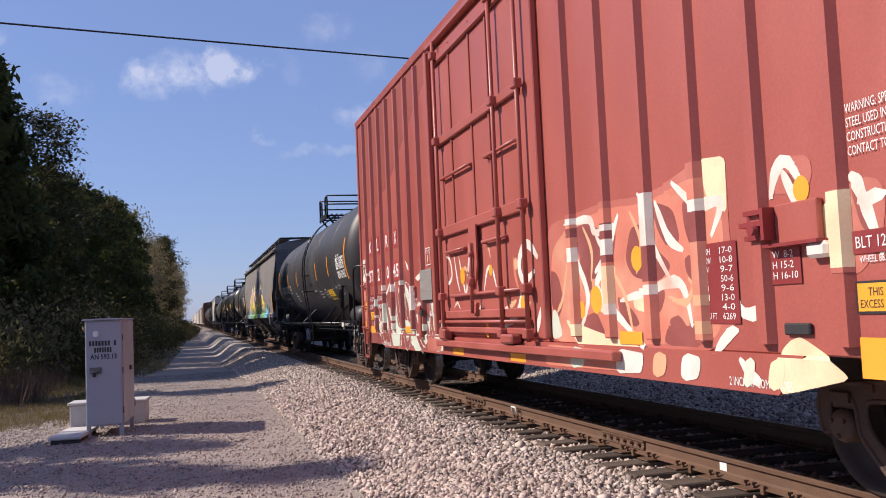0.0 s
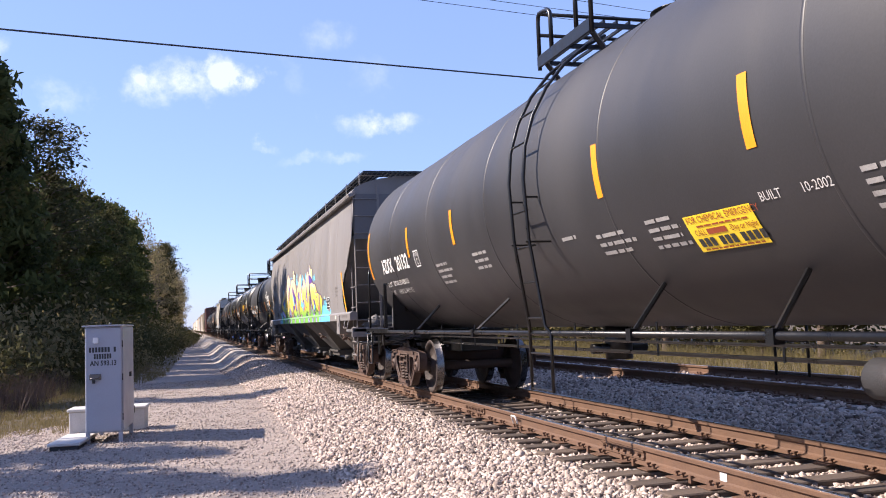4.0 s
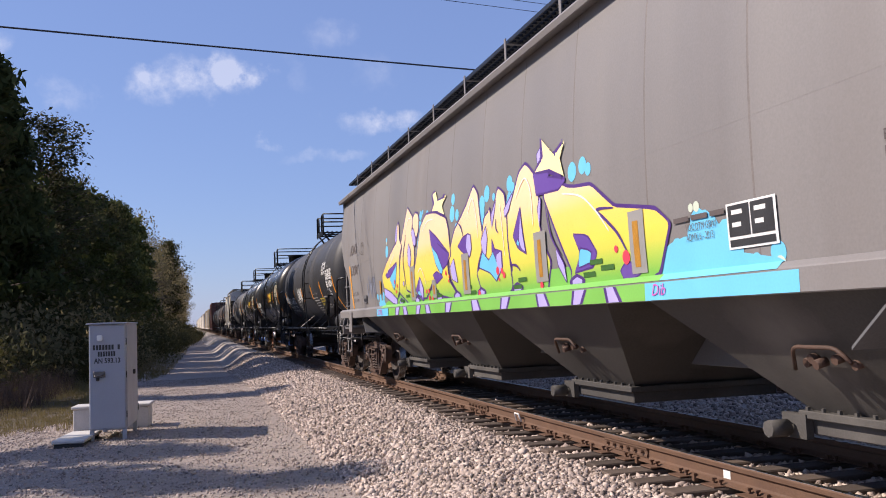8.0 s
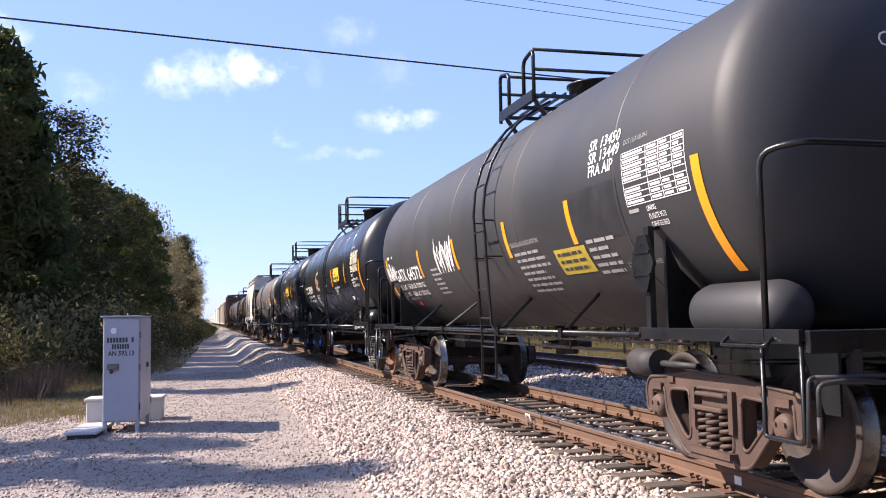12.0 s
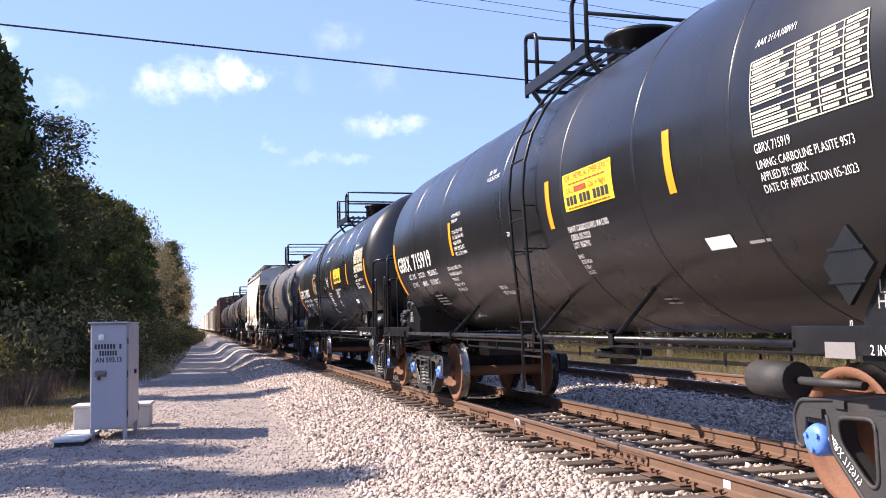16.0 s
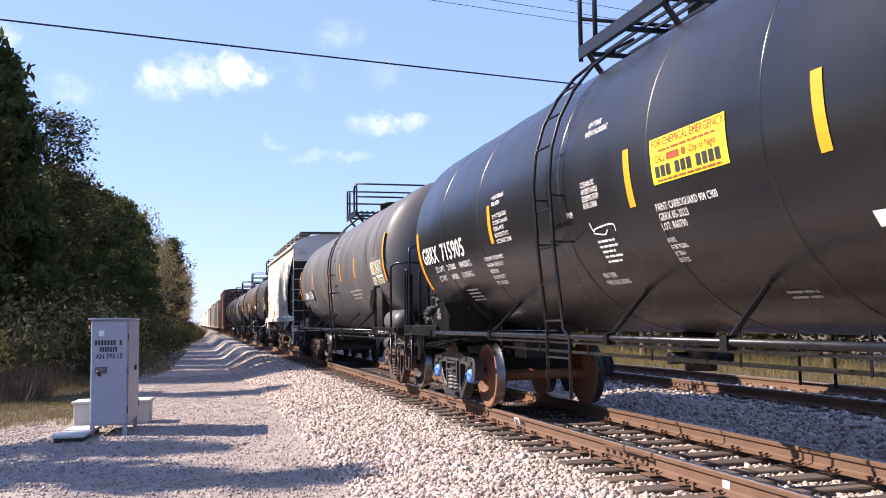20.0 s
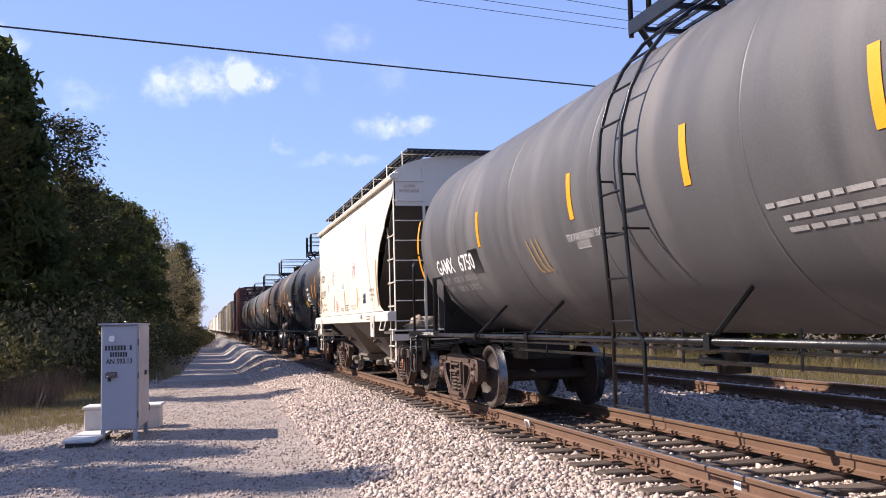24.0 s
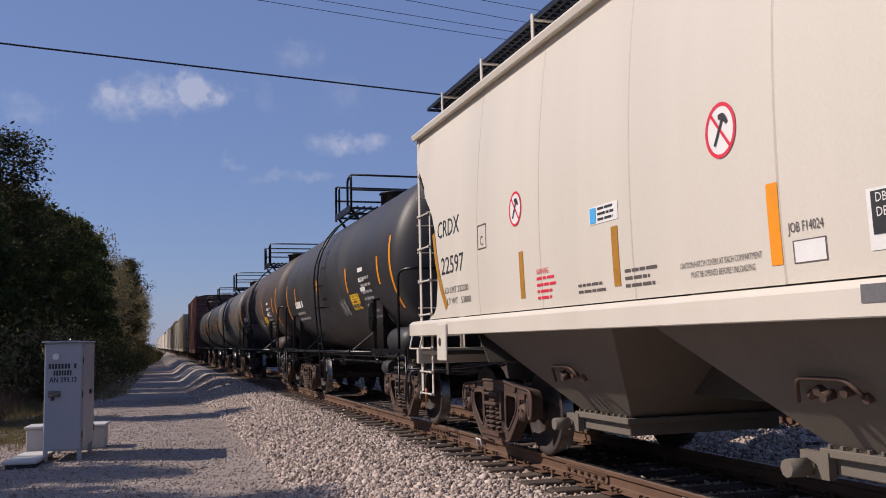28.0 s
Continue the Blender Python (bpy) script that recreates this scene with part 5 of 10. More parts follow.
def tank_car(name, label, u, tc, L, R, mat, tone, cap=None, trim=None, stripes=(), ladder=0.0, deck=(-1.9, 0.8), dome=(0, 0.30, 0.36), reservoir=-1, seams=(), braces=(), far=False, new_style=False, rail_top=4.72, along=1.0):
    trim = trim or M["black"]
    zc = 1.10 + R
    top = zc + R
    car = car_base(name, label, "tank car", u)
    surf = on_tank(R, zc, along)
    tc, L, ladder, deck, dome = tc * along, L * along, ladder * along, [y * along for y in deck], (dome[0] * along, *dome[1:])
    seams, braces = [y * along for y in seams], [(y * along, lean) for y, lean in braces]
    part("tank", tank_mesh(L, R, zc), mat, car)
    for y in seams:
        weld_ring(car, y, R, zc, mat)
    ye = tc / 2 + 1.62
    for s in (-1, 1):
        if far:
            far_truck(car, s * tc / 2)
        else:
            truck(car, s * tc / 2 - (0.11 if new_style and s < 0 else 0), tone, cap, WHEELS)
        y0, y1 = sorted((s * (tc / 2 - 1.2), s * ye))
        part("stub_sill", block(-0.34, 0.34, y0, y1, 0.70, 1.06, 0.01), trim, car)
        y0, y1 = sorted((s * (tc / 2 - 0.45), s * ye))
        bm = block(-1.44, 1.44, y0, y1, 1.055, 1.075)
        part("end_platform", bm, trim, car)
        for q in (-1, 1):
            part("platform_edge", block(q * 1.44 - 0.02, q * 1.44 + 0.02, y0, y1, *((1.03, 1.19) if new_style else (1.055, 1.145)), 0.004), trim, car)
        part("end_sill", block(-1.42, 1.42, min(s * ye, s * (ye + 0.05)), max(s * ye, s * (ye + 0.05)), 1.0, 1.14, 0.006), trim, car)
        coupler(car, s * (ye - 0.25), s)
        if far:
            continue
        air_hose(car, s * ye, s)
        # end rail round the tank's head
        bm = bmesh.new()
        ry = s * (ye - 0.10)
        rt = 2.50 if new_style else 2.29
        pipe(bm, rounded([(-1.44, ry - s * 0.25, 1.08), (-1.44, ry - s * 0.25, rt), (-1.30, ry, rt + 0.03), (1.30, ry, rt + 0.03), (1.44, ry - s * 0.25, rt), (1.44, ry - s * 0.25, 1.08)], 0.12), 0.022)
        part("end_rail", bm, trim, car)
        step_hoop(car, s * (ye - 0.22), 0.40, trim)
        for q in (-1, 1):
            bm = bmesh.new()
            pipe(bm, rounded([(q * 1.45, s * (ye - 0.76), 1.10), (q * 1.52, s * (ye - 0.76), 1.04), (q * 1.52, s * (ye - 0.26), 1.04), (q * 1.45, s * (ye - 0.26), 1.10)], 0.03), 0.013, 6)
            part("handhold", bm, trim, car)
            bm = bmesh.new()
            prism(bm, [(s * (ye + 0.04), 1.0), (s * (ye + 0.04), 0.62), (s * (ye - 0.10), 0.62), (s * (ye - 0.30), 1.0)], min(q * 1.20, q * 1.22), max(q * 1.20, q * 1.22))
            part("corner_gusset", bm, trim, car)
        uncoupling_lever(car, s * (ye + 0.08), s, M["iron_dark"])
        if new_style:
            # narrow handrail loops at the corners, and the brake valve gear at the rear
            for q in (-1, 1):
                for pts in ([(q * 1.44, s * (ye - 0.16), 1.05), (q * 1.44, s * (ye - 0.16), 2.12), (q * 1.44, s * (ye - 0.02), 2.12), (q * 1.44, s * (ye - 0.02), 0.72)],
                            [(q * 1.17, s * (ye + 0.04), 0.86), (q * 1.17, s * (ye + 0.04), 2.12), (q * 1.02, s * (ye + 0.04), 2.12), (q * 1.02, s * (ye + 0.04), 1.02)]):
                    bm = bmesh.new()
                    pipe(bm, rounded(pts, 0.03), 0.020, 6)
                    part("handrail_loop", bm, trim, car)
            if s > 0:
                yv = ye - 0.62
                bm = block(-1.16, -0.90, yv - 0.16, yv + 0.14, 1.18, 1.50, 0.03)
                for dy, z, r in ((-0.10, 1.42, 0.07), (0.06, 1.36, 0.08), (-0.02, 1.26, 0.06)):
                    rod(bm, (-1.24, yv + dy, z), (-1.10, yv + dy, z), r, 12)
                    for k in range(4):
                        rod(bm, (-1.26, yv + dy + r * 0.7 * math.cos(k * 1.57), z + r * 0.7 * math.sin(k * 1.57)), (-1.23, yv + dy + r * 0.7 * math.cos(k * 1.57), z + r * 0.7 * math.sin(k * 1.57)), 0.012, 5)
                for dy, z in ((-0.18, 1.58), (0.16, 1.62), (0.0, 1.72)):
                    rod(bm, (-1.03, yv + dy, 1.10), (-1.03, yv + dy * 0.7, z), 0.028, 8)
                    rod(bm, (-1.10, yv + dy * 0.7, z), (-0.94, yv + dy * 0.7, z), 0.04, 8)
                part("brake_valve", bm, M["iron_dark"], car)
                part("valve_post", block(-1.06, -0.98, yv + 0.22, yv + 0.30, 1.07, 2.05, 0.01), trim, car)
                for k in range(9):
                    bm = bmesh.new()
                    z = 1.96 - 0.055 * k
                    pipe(bm, [(-1.12 + (0.016 * math.cos(a) if k % 2 else 0), yv + 0.04 + (0 if k % 2 else 0.016 * math.cos(a)), z + 0.036 * math.sin(a)) for a in [i * math.pi / 4 for i in range(9)]], 0.007, 5)
                    part("chain_link", bm, M["iron_dark"], car)
        # saddle plates that carry the tank
        for q in (-1, 1):
            bm = bmesh.new()
            yb = s * (tc / 2 - (0.30 if s < 0 else 0.10))
            if new_style:
                yo = tc / 2 if s > 0 else -tc / 2 + 0.06
                tip = ((0.45, 1.51), (0.13, 1.29), (0.08, 1.07)) if s > 0 else ((0.36, 1.53), (0.18, 1.25), (0.12, 1.07))
                back = [(yo - 1.05, 1.07), (yo - 1.0, 1.30), (yo - 0.61, 1.54)] if s > 0 else [(yo - 0.52, 1.07), (yo - 0.54, 1.53)]
                prism(bm, back + [(yo - d, z) for d, z in tip], min(q * 1.38, q * 1.41), max(q * 1.38, q * 1.41))
                g = [[bm.verts.new((q * (1.40 - 0.16 * k), yo - d + 0.17 * k, z)) for d, z in tip] for k in (0, 1)]
                for j in range(2):
                    bm.faces.new((g[0][j], g[0][j + 1], g[1][j + 1], g[1][j]))
                prism(bm, [(q * 1.38, 1.07), (q * 1.38, 1.50), (q * 1.05, 1.55), (q * 0.5, 1.20), (q * 0.5, 1.07)], yo - 0.44, yo - 0.40, "y")
                part("saddle", bm, trim, car)
            else:
                # a bent bracket that stands out past the shell, with a window cut in it
                prism(bm, [(q * 1.28, 1.07), (q * 1.28, 1.86), (q * 1.16, 1.62), (q * 0.9, 1.38), (q * 0.5, 1.07)], yb - 0.02, yb + 0.02, "y")
                cube(bm, min(q * 1.40, q * 1.45), max(q * 1.40, q * 1.45), yb - 0.05, yb + 0.03, 1.07, 1.96)
                plate(bm, (q * 1.43, yb, 1.94), (q * 1.24, yb - s * 0.10, 1.98), 0.10, 0.03, (0, 0, 1))
                part("saddle", bm, trim, car)
            if s > 0:
                continue
            # placard holder
            bm = bmesh.new()
            yp = -tc / 2 - 0.10 if new_style else yb
            zp = 1.52 if new_style else 1.66
            xp = -1.475
            prism(bm, [(yp + 0.19, zp), (yp + 0.07, zp + 0.23), (yp - 0.07, zp + 0.23), (yp - 0.19, zp), (yp - 0.07, zp - 0.23), (yp + 0.07, zp - 0.23)] if not new_style else [(yp + 0.20, zp), (yp, zp + 0.22), (yp - 0.20, zp), (yp, zp - 0.22)], -0.015, 0.015, "x")
            for dz in (-0.09, 0.09):
                cube(bm, -0.028, -0.015, yp - 0.14, yp + 0.14, zp + dz - 0.01, zp + dz + 0.01)
            h = part("placard_holder", bm, trim, car, at=pose(q * -xp, 0, 0, 0, 0, 0) if q < 0 else pose(-xp, 0, 0))
        # brake rigging and chain-like clutter under the platform
        bm = bmesh.new()
        rod(bm, (-0.9, s * (tc / 2 + 0.9), 0.86), (0.9, s * (tc / 2 + 0.9), 0.86), 0.03)
        rod(bm, (-0.55, s * (tc / 2 - 1.1), 0.80), (-0.55, s * (tc / 2 + 1.3), 0.92), 0.022)
        part("brake_rod", bm, trim, car)
    if not far:
        # air reservoir on the platform and brake cylinder under it
        yr = reservoir * (tc / 2 + 0.62)
        bm = bmesh.new()
        lathe(bm, [(-0.58, 0.05), (-0.56, 0.12), (-0.49, 0.19), (-0.40, 0.215), (0.40, 0.215), (0.49, 0.19), (0.56, 0.12), (0.58, 0.05)], "y", n=24)
        part("air_reservoir", bm, mat if not new_style else trim, car, at=pose(-1.14, yr, 1.26))
        bm = bmesh.new()
        rod(bm, (-0.85, yr - reservoir * 2.3, 0.80), (-0.85, yr - reservoir * 1.85, 0.80), 0.13, 16)
        rod(bm, (-0.85, yr - reservoir * 1.85, 0.80), (-0.85, yr - reservoir * 1.2, 0.80), 0.03, 8)
        part("brake_cylinder", bm, M["iron_dark"], car)
        # brake wheel at the other end
        bm = bmesh.new()
        yb = -reservoir * (ye - 0.16)
        pipe(bm, [(-0.78 + 0.26 * math.cos(a * 0.35), yb, 1.95 + 0.26 * math.sin(a * 0.35)) for a in range(19)], 0.014, 6)
        for k in range(5):
            rod(bm, (-0.78, yb, 1.95), (-0.78 + 0.26 * math.cos(k * 1.257), yb, 1.95 + 0.26 * math.sin(k * 1.257)), 0.010, 5)
        part("brake_wheel", bm, M["iron_dark"], car)
        part("brake_stand", block(-0.86, -0.70, yb - 0.10, yb - 0.02, 1.07, 2.02, 0.01), trim, car)
        # bottom outlet and cross pipes
        bm = bmesh.new()
        rod(bm, (0, 0.15, 1.15), (0, 0.15, 0.72), 0.16, 16)
        rod(bm, (-0.35, 0.15, 0.85), (0.35, 0.15, 0.85), 0.06, 10)
        part("bottom_outlet", bm, trim, car)
        bm = bmesh.new()
        rod(bm, (-0.55, -tc / 2 + 0.8, 0.86), (-0.55, tc / 2 - 0.8, 0.86), 0.020, 6)
        rod(bm, (-0.75, -tc / 2 + 0.8, 0.98), (-0.75, tc / 2 - 0.8, 0.98), 0.014, 6)
        for k in range(7):
            yk = -tc / 2 + 1 + (tc - 2) * k / 6
            rod(bm, (-0.62, yk, 0.84), (-0.62, yk, 1.16), 0.012, 5)
        part("brake_pipe", bm, trim, car)
    for q in (-1, 1):
        bm = bmesh.new()
        rod(bm, (q * 1.45, -tc / 2 + 0.42, 1.085), (q * 1.45, tc / 2 - 0.42, 1.085), 0.028)
        part("side_rail", bm, trim, car)
        if far:
            continue
        for y, lean in braces:
            bm = bmesh.new()
            a = -0.84
            rod(bm, (q * 1.45, y, 1.085), (q * (R * math.cos(a) + 0.01), y + lean * 0.4, zc + R * math.sin(a)), 0.022, 6)
            lug = (q * 1.45, y, 1.085)
            cube(bm, lug[0] - 0.04, lug[0] + 0.04, y - 0.04, y + 0.04, 1.03, 1.13)
            part("rail_brace", bm, trim, car)
    # ladder up the flank
    for q in (-1,) if far else (-1, 1):
        lad = None
        for dy in (-0.21, 0.21):
            bm = bmesh.new()
            pts = [(q * 1.47, ladder + dy * 1.35, 0.50), (q * 1.47, ladder + dy * 1.35, 1.09), (q * 1.50, ladder + dy, 1.16), (q * (R + 0.10), ladder + dy, zc - 0.6), (q * (R + 0.13), ladder + dy, zc)]
            pts += [(q * (R + 0.13) * math.cos(a), ladder + dy, zc + (R + 0.13) * math.sin(a)) for a in (0.2, 0.4, 0.6, 0.8, 1.0, 1.15)]
            pipe(bm, pts, 0.018, 6)
            st = part("ladder_rail", bm, trim, car)
            lad = lad or st
        for k in range(11):
            if k < 6:
                z = 0.52 + 0.36 * k
                x = q * (1.47 if z < 1.1 else 1.50 + (R - 1.37) * min((z - 1.1) / (zc - 1.1), 1))
                if z > zc:
                    continue
            else:
                a = 0.21 * (k - 5) + 0.02
                x, z = q * (R + 0.13) * math.cos(a), zc + (R + 0.13) * math.sin(a)
            bm = bmesh.new()
            half = 0.21 if z > 1.1 else 0.28
            rod(bm, (x, ladder - half, z), (x, ladder + half, z), 0.011, 6)
            part("rung", bm, trim, lad)
        for z in (2.0, 2.45):
            xr = R * math.cos(math.asin((z - zc) / R))
            for dy in (-0.21, 0.21):
                bm = bmesh.new()
                rod(bm, (q * xr, ladder + dy, z), (q * (R + 0.13), ladder + dy, z), 0.012, 5)
                part("ladder_bracket", bm, trim, lad)
    # top platform, its rails and the manway
    d0, d1 = deck
    zp = top + 0.02
    deck_frame = None
    for y in (d0, (d0 + d1) / 2, d1 - 0.04):
        bearer = part("walkway" if not deck_frame else "bearer", block(-1.0, 1.0, y, y + 0.04, zp - 0.06, zp - 0.016), trim, deck_frame or car)
        deck_frame = deck_frame or bearer
    slat = None
    for k in range(11 if far else 15):
        x = -0.98 + 1.96 * k / (10 if far else 14)
        if slat is None:
            slat = mesh("slat", block(-0.012, 0.012, d0, d1, zp - 0.015, zp + 0.015), trim)
        part("slat", slat, None, deck_frame, at=pose(x, 0, 0))
    for q in (-1, 1):
        bm = bmesh.new()
        cube(bm, min(q * 0.98, q * 1.01), max(q * 0.98, q * 1.01), d0, d1, zp - 0.10, zp + 0.03)
        for y in (d0 + 0.1, d1 - 0.1):
            rod(bm, (q * 0.95, y, zp - 0.05), (q * 0.80, y, zc + math.sqrt(R * R - 0.64)), 0.03, 6)
        part("walkway_edge", bm, trim, car)
    for s, y in ((-1, d1), (1, d0)):
        # hoops of posts at each corner, joined by bars across the car
        for q in (-1, 1):
            bm = bmesh.new()
            pipe(bm, rounded([(q * 0.98, y, zp - 0.12), (q * 0.98, y, rail_top), (q * 0.98, y + s * 0.36, rail_top - 0.06), (q * 0.98, y + s * 0.36, zp - 0.05)], 0.10), 0.025)
            part("walkway_post", bm, trim, car)
        for z in (rail_top, (zp + rail_top) / 2 + 0.02):
            bm = bmesh.new()
            rod(bm, (-0.98, y, z), (0.98, y, z), 0.022)
            part("walkway_rail", bm, trim, car)
    dy, dr, dh = dome
    bm = bmesh.new()
    lathe(bm, [(top - 0.08, dr * 1.02), (top + dh * 0.75, dr), (top + dh * 0.78, dr * 1.1), (top + dh * 0.86, dr * 1.1), (top + dh * (1.0 if not new_style else 0.9), dr * (0.6 if not new_style else 1.08)), (top + dh * (1.03 if not new_style else 0.92), 0.05)], "z", (0, dy, 0), 28)
    part("manway", bm, trim, car)
    bm = bmesh.new()
    for k, yy in enumerate((-0.75, 0.62)):
        rod(bm, (0.15, dy + yy, top - 0.05), (0.15, dy + yy, top + 0.22), 0.09, 12)
        rod(bm, (0.15, dy + yy, top + 0.22), (0.15, dy + yy, top + 0.30), 0.05, 8)
    part("valve", bm, trim, car)
    for y, v0, v1 in stripes:
        stripe(car, y, v0, v1, surf)
    return car, surf


# ---- the tank cars of the train ----
def old_tank_common(car, surf, tc, mark="2 INCH HF COMP SHOES"):
    flat = flat_side(1.464)
    words(car, mark, -tc / 2 - 0.10, 1.035, 0.052, M["white"], flat, 0.8)


def flat_side(x, along=1.0):
    """Surface of an upright flank at -x: surf(y0, z0)."""
    def surf(y0, v0, lift=0.0):
        return lambda u, v: (-(x + lift), (y0 - u) * along, v0 + v)
    return surf


random.seed(300)
az, S = tank_car("tank_car", "weathered black tank car with amber stripes and worn white stencilling", 30.486, 12.94, 15.9, 1.53, M["tank_old"], 1,
                 stripes=((-4.64, -0.375, 0.104), (-2.54, -0.385, 0.078), (1.75, -0.385, 0.075), (4.18, -0.365, 0.11)), ladder=-1.02, deck=(-1.53, -0.19), dome=(-1.62, 0.30, 0.16),
                 seams=(-5.2, -2.6, 0.4, 3.0, 5.4), braces=((-4.69, 0.45), (-2.90, 0.45), (1.16, -0.45), (4.09, 0.15)), along=1.033)
stripe(az, -7.16, -0.57, 0.36, S, 0.11)
stripe(az, 7.22, -0.56, 0.34, S, 0.11)
chart(az, -5.93, -0.50, 1.05, 0.48, S, M["white"], 9)
words(az, "AAR 211A100W1", -5.99, 0.01, 0.055, M["white"], S, lean=0.2, wide=0.45)
words(az, "AZXX", 6.27, -0.51, 0.235, M["white"], S, bold=0.008, wide=0.83)
words(az, "20132", 5.19, -0.515, 0.235, M["white"], S, bold=0.008, wide=0.85)
words(az, "LD LMT   209200 LB 94850 KG", 6.35, -0.77, 0.09, M["white"], S, wide=1.54)
words(az, "LT WT      76800 LB 34850 KG", 6.37, -0.94, 0.09, M["worn_white"], S, wide=1.54)
frame_box(az, 3.92, -0.545, 0.27, 0.26, S, M["white"])
words(az, "PLATE", 3.885, -0.375, 0.06, M["white"], S, wide=0.19)
words(az, "C", 3.83, -0.51, 0.10, M["white"], S, 0.85)
emergency_sheet(az, -3.61, -1.015, 0.80, 0.305, S)
bars(az, -2.19, -0.73, 0.76, 3, 0.05, M["faded_white"], S)
bars(az, -3.08, -0.70, 0.52, 4, 0.045, M["faded_white"], S)
words(az, "BUILT        10-2002", -4.54, -0.72, 0.065, M["worn_white"], S, wide=0.66)
bars(az, -5.43, -0.68, 0.42, 4, 0.045, M["faded_white"], S)
bars(az, 2.9, -0.62, 0.7, 4, 0.055, M["faded_white"], S)
bars(az, 1.2, -0.60, 0.6, 3, 0.055, M["faded_white"], S)
bars(az, -1.5, -0.68, 0.4, 1, 0.05, M["faded_white"], S)
old_tank_common(az, S, 13.36)
sheet(az, -6.35, 1.005, 0.28, 0.10, M["hop_cream"], flat_side(1.463), "tag_plate", "small cream tag plate", 1)

random.seed(301)
ga, S = tank_car("tank_car", "matt black tank car with a white spray tag beside its number", 67.09, 10.15, 12.6, 1.445, M["tank_matt"], 2, cap=M["iron"],
                 stripes=((-3.20, -0.60, -0.15), (-1.33, -0.605, -0.155), (0.88, -0.61, -0.16), (2.97, -0.625, -0.155)), ladder=-0.83, deck=(-1.32, -0.10), dome=(-1.05, 0.36, 0.26),
                 seams=(-4.25, -1.7, 0.9, 3.3), braces=((-3.09, 0.45), (-1.2, 0.45), (1.3, -0.45), (3.12, 0.10)), rail_top=4.55, along=1.06)
stripe(ga, -5.53, -1.08, -0.13, S, 0.11)
stripe(ga, 5.48, -0.90, -0.155, S, 0.11)
chart(ga, -4.42, -0.375, 0.99, 0.455, S, M["white"], 9, (0.42, 0.62, 0.82))
for k, text in enumerate(("SR 13450", "SR 13449", "FRA AIP")):
    words(ga, text, -3.76, 0.225 - 0.12 * k, 0.10, M["white"], S, bold=0.002, lean=0.15, wide=0.62 if k < 2 else 0.5)
words(ga, "DOT 111A100-W-1", -4.46, 0.15, 0.045, M["faded_white"], S, wide=0.40)
words(ga, "GATX", 4.93, -0.62, 0.225, M["white"], S, bold=0.004, wide=0.80)
words(ga, "64572", 4.01, -0.63, 0.225, M["white"], S, bold=0.004, wide=0.91)
words(ga, "LD  LMT   196200 LBS  89000 KGS", 4.93, -0.79, 0.095, M["white"], S, wide=1.80)
words(ga, "LT    WT      66800 LBS  30300 KGS", 4.95, -0.95, 0.095, M["white"], S, wide=1.80)
words(ga, "2 INCH TREAD COND. SHOES", 4.75, -1.03, 0.045, M["faded_white"], S, wide=0.72)
sheet(ga, 4.40, -1.17, 0.16, 0.08, M["sign_red"], S, "paint_patch", "small red paint mark", 2)
sheet(ga, -3.16, -0.60, 1.12, 0.50, M["tank_patch"], lambda y, v: S(y, v, 0.0035), "paint_patch", "fresh black paint patch")
for k, text in enumerate(("LINING", "PLASITE 9573", "GAHT 03-2023")):
    words(ga, text, -4.72, -0.45 - 0.07 * k, 0.045, M["white"], S, wide=(0.14, 0.26, 0.26)[k])
bars(ga, -4.42, -0.44, 0.18, 1, 0.045, M["faded_white"], S)
words(ga, "2 INCH TREAD COND. SHOES", -3.99, -0.92, 0.05, M["faded_white"], S, wide=0.60)
p = sheet(ga, -2.58, -0.92, 0.76, 0.30, M["dim_yellow"], S, "emergency_placard", "dirty yellow emergency placard")
bars(ga, -2.64, -0.70, 0.62, 3, 0.05, M["letter_black"], lambda y, v: S(y, v, 0.010), ragged=0.1)
words(ga, "FIBERGLASS INSULATION", -1.40, -0.49, 0.055, M["faded_white"], S, wide=0.88)
bars(ga, -1.46, -0.60, 0.98, 7, 0.05, M["faded_white"], S)
bars(ga, -3.41, -0.62, 0.58, 5, 0.05, M["faded_white"], S)
bars(ga, 2.4, -0.55, 0.5, 6, 0.05, M["faded_white"], S)


def tag(car, y, v, k, surf, mat, seed):
    """A scribbled spray tag of looping strokes."""
    rnd = random.Random(seed)
    u, first = 0.0, None
    for i in range(6):
        pts = [(u, -0.15 * k)]
        for j in range(4):
            pts.append((u + k * rnd.uniform(-0.05, 0.16), k * (0.22 if j % 2 == 0 else -0.12) * rnd.uniform(0.5, 1.2)))
        bm = bmesh.new()
        ribbon(bm, pts, [0.010 * k + 0.022 * k * rnd.random() for _ in pts], surf(y, v, 0.009 + 0.0004 * i))
        stroke = part("spray_tag" if not first else "spray_stroke", bm, mat, first or car, "" if first else "spray-painted tag")
        first = first or stroke
        u += 0.11 * k
    return first


tag(ga, 5.50, -0.46, 1.0, S, M["white"], 4)
for u, r in ((0.16, 0.030), (0.26, 0.036), (0.52, 0.026)):
    bm = bmesh.new()
    dot(bm, u, 0.42, r, S(5.50, -0.55, 0.009))
    part("spray_spot", bm, M["white"], ga)
tag(ga, 1.86, -0.42, 1.35, S, M["white"], 8)
H = on_head(1.445, 2.545, 12.6 * 1.06)
words(ga, "GATX 64572", -0.44, 3.06, 0.115, M["white"], H, 0.95)


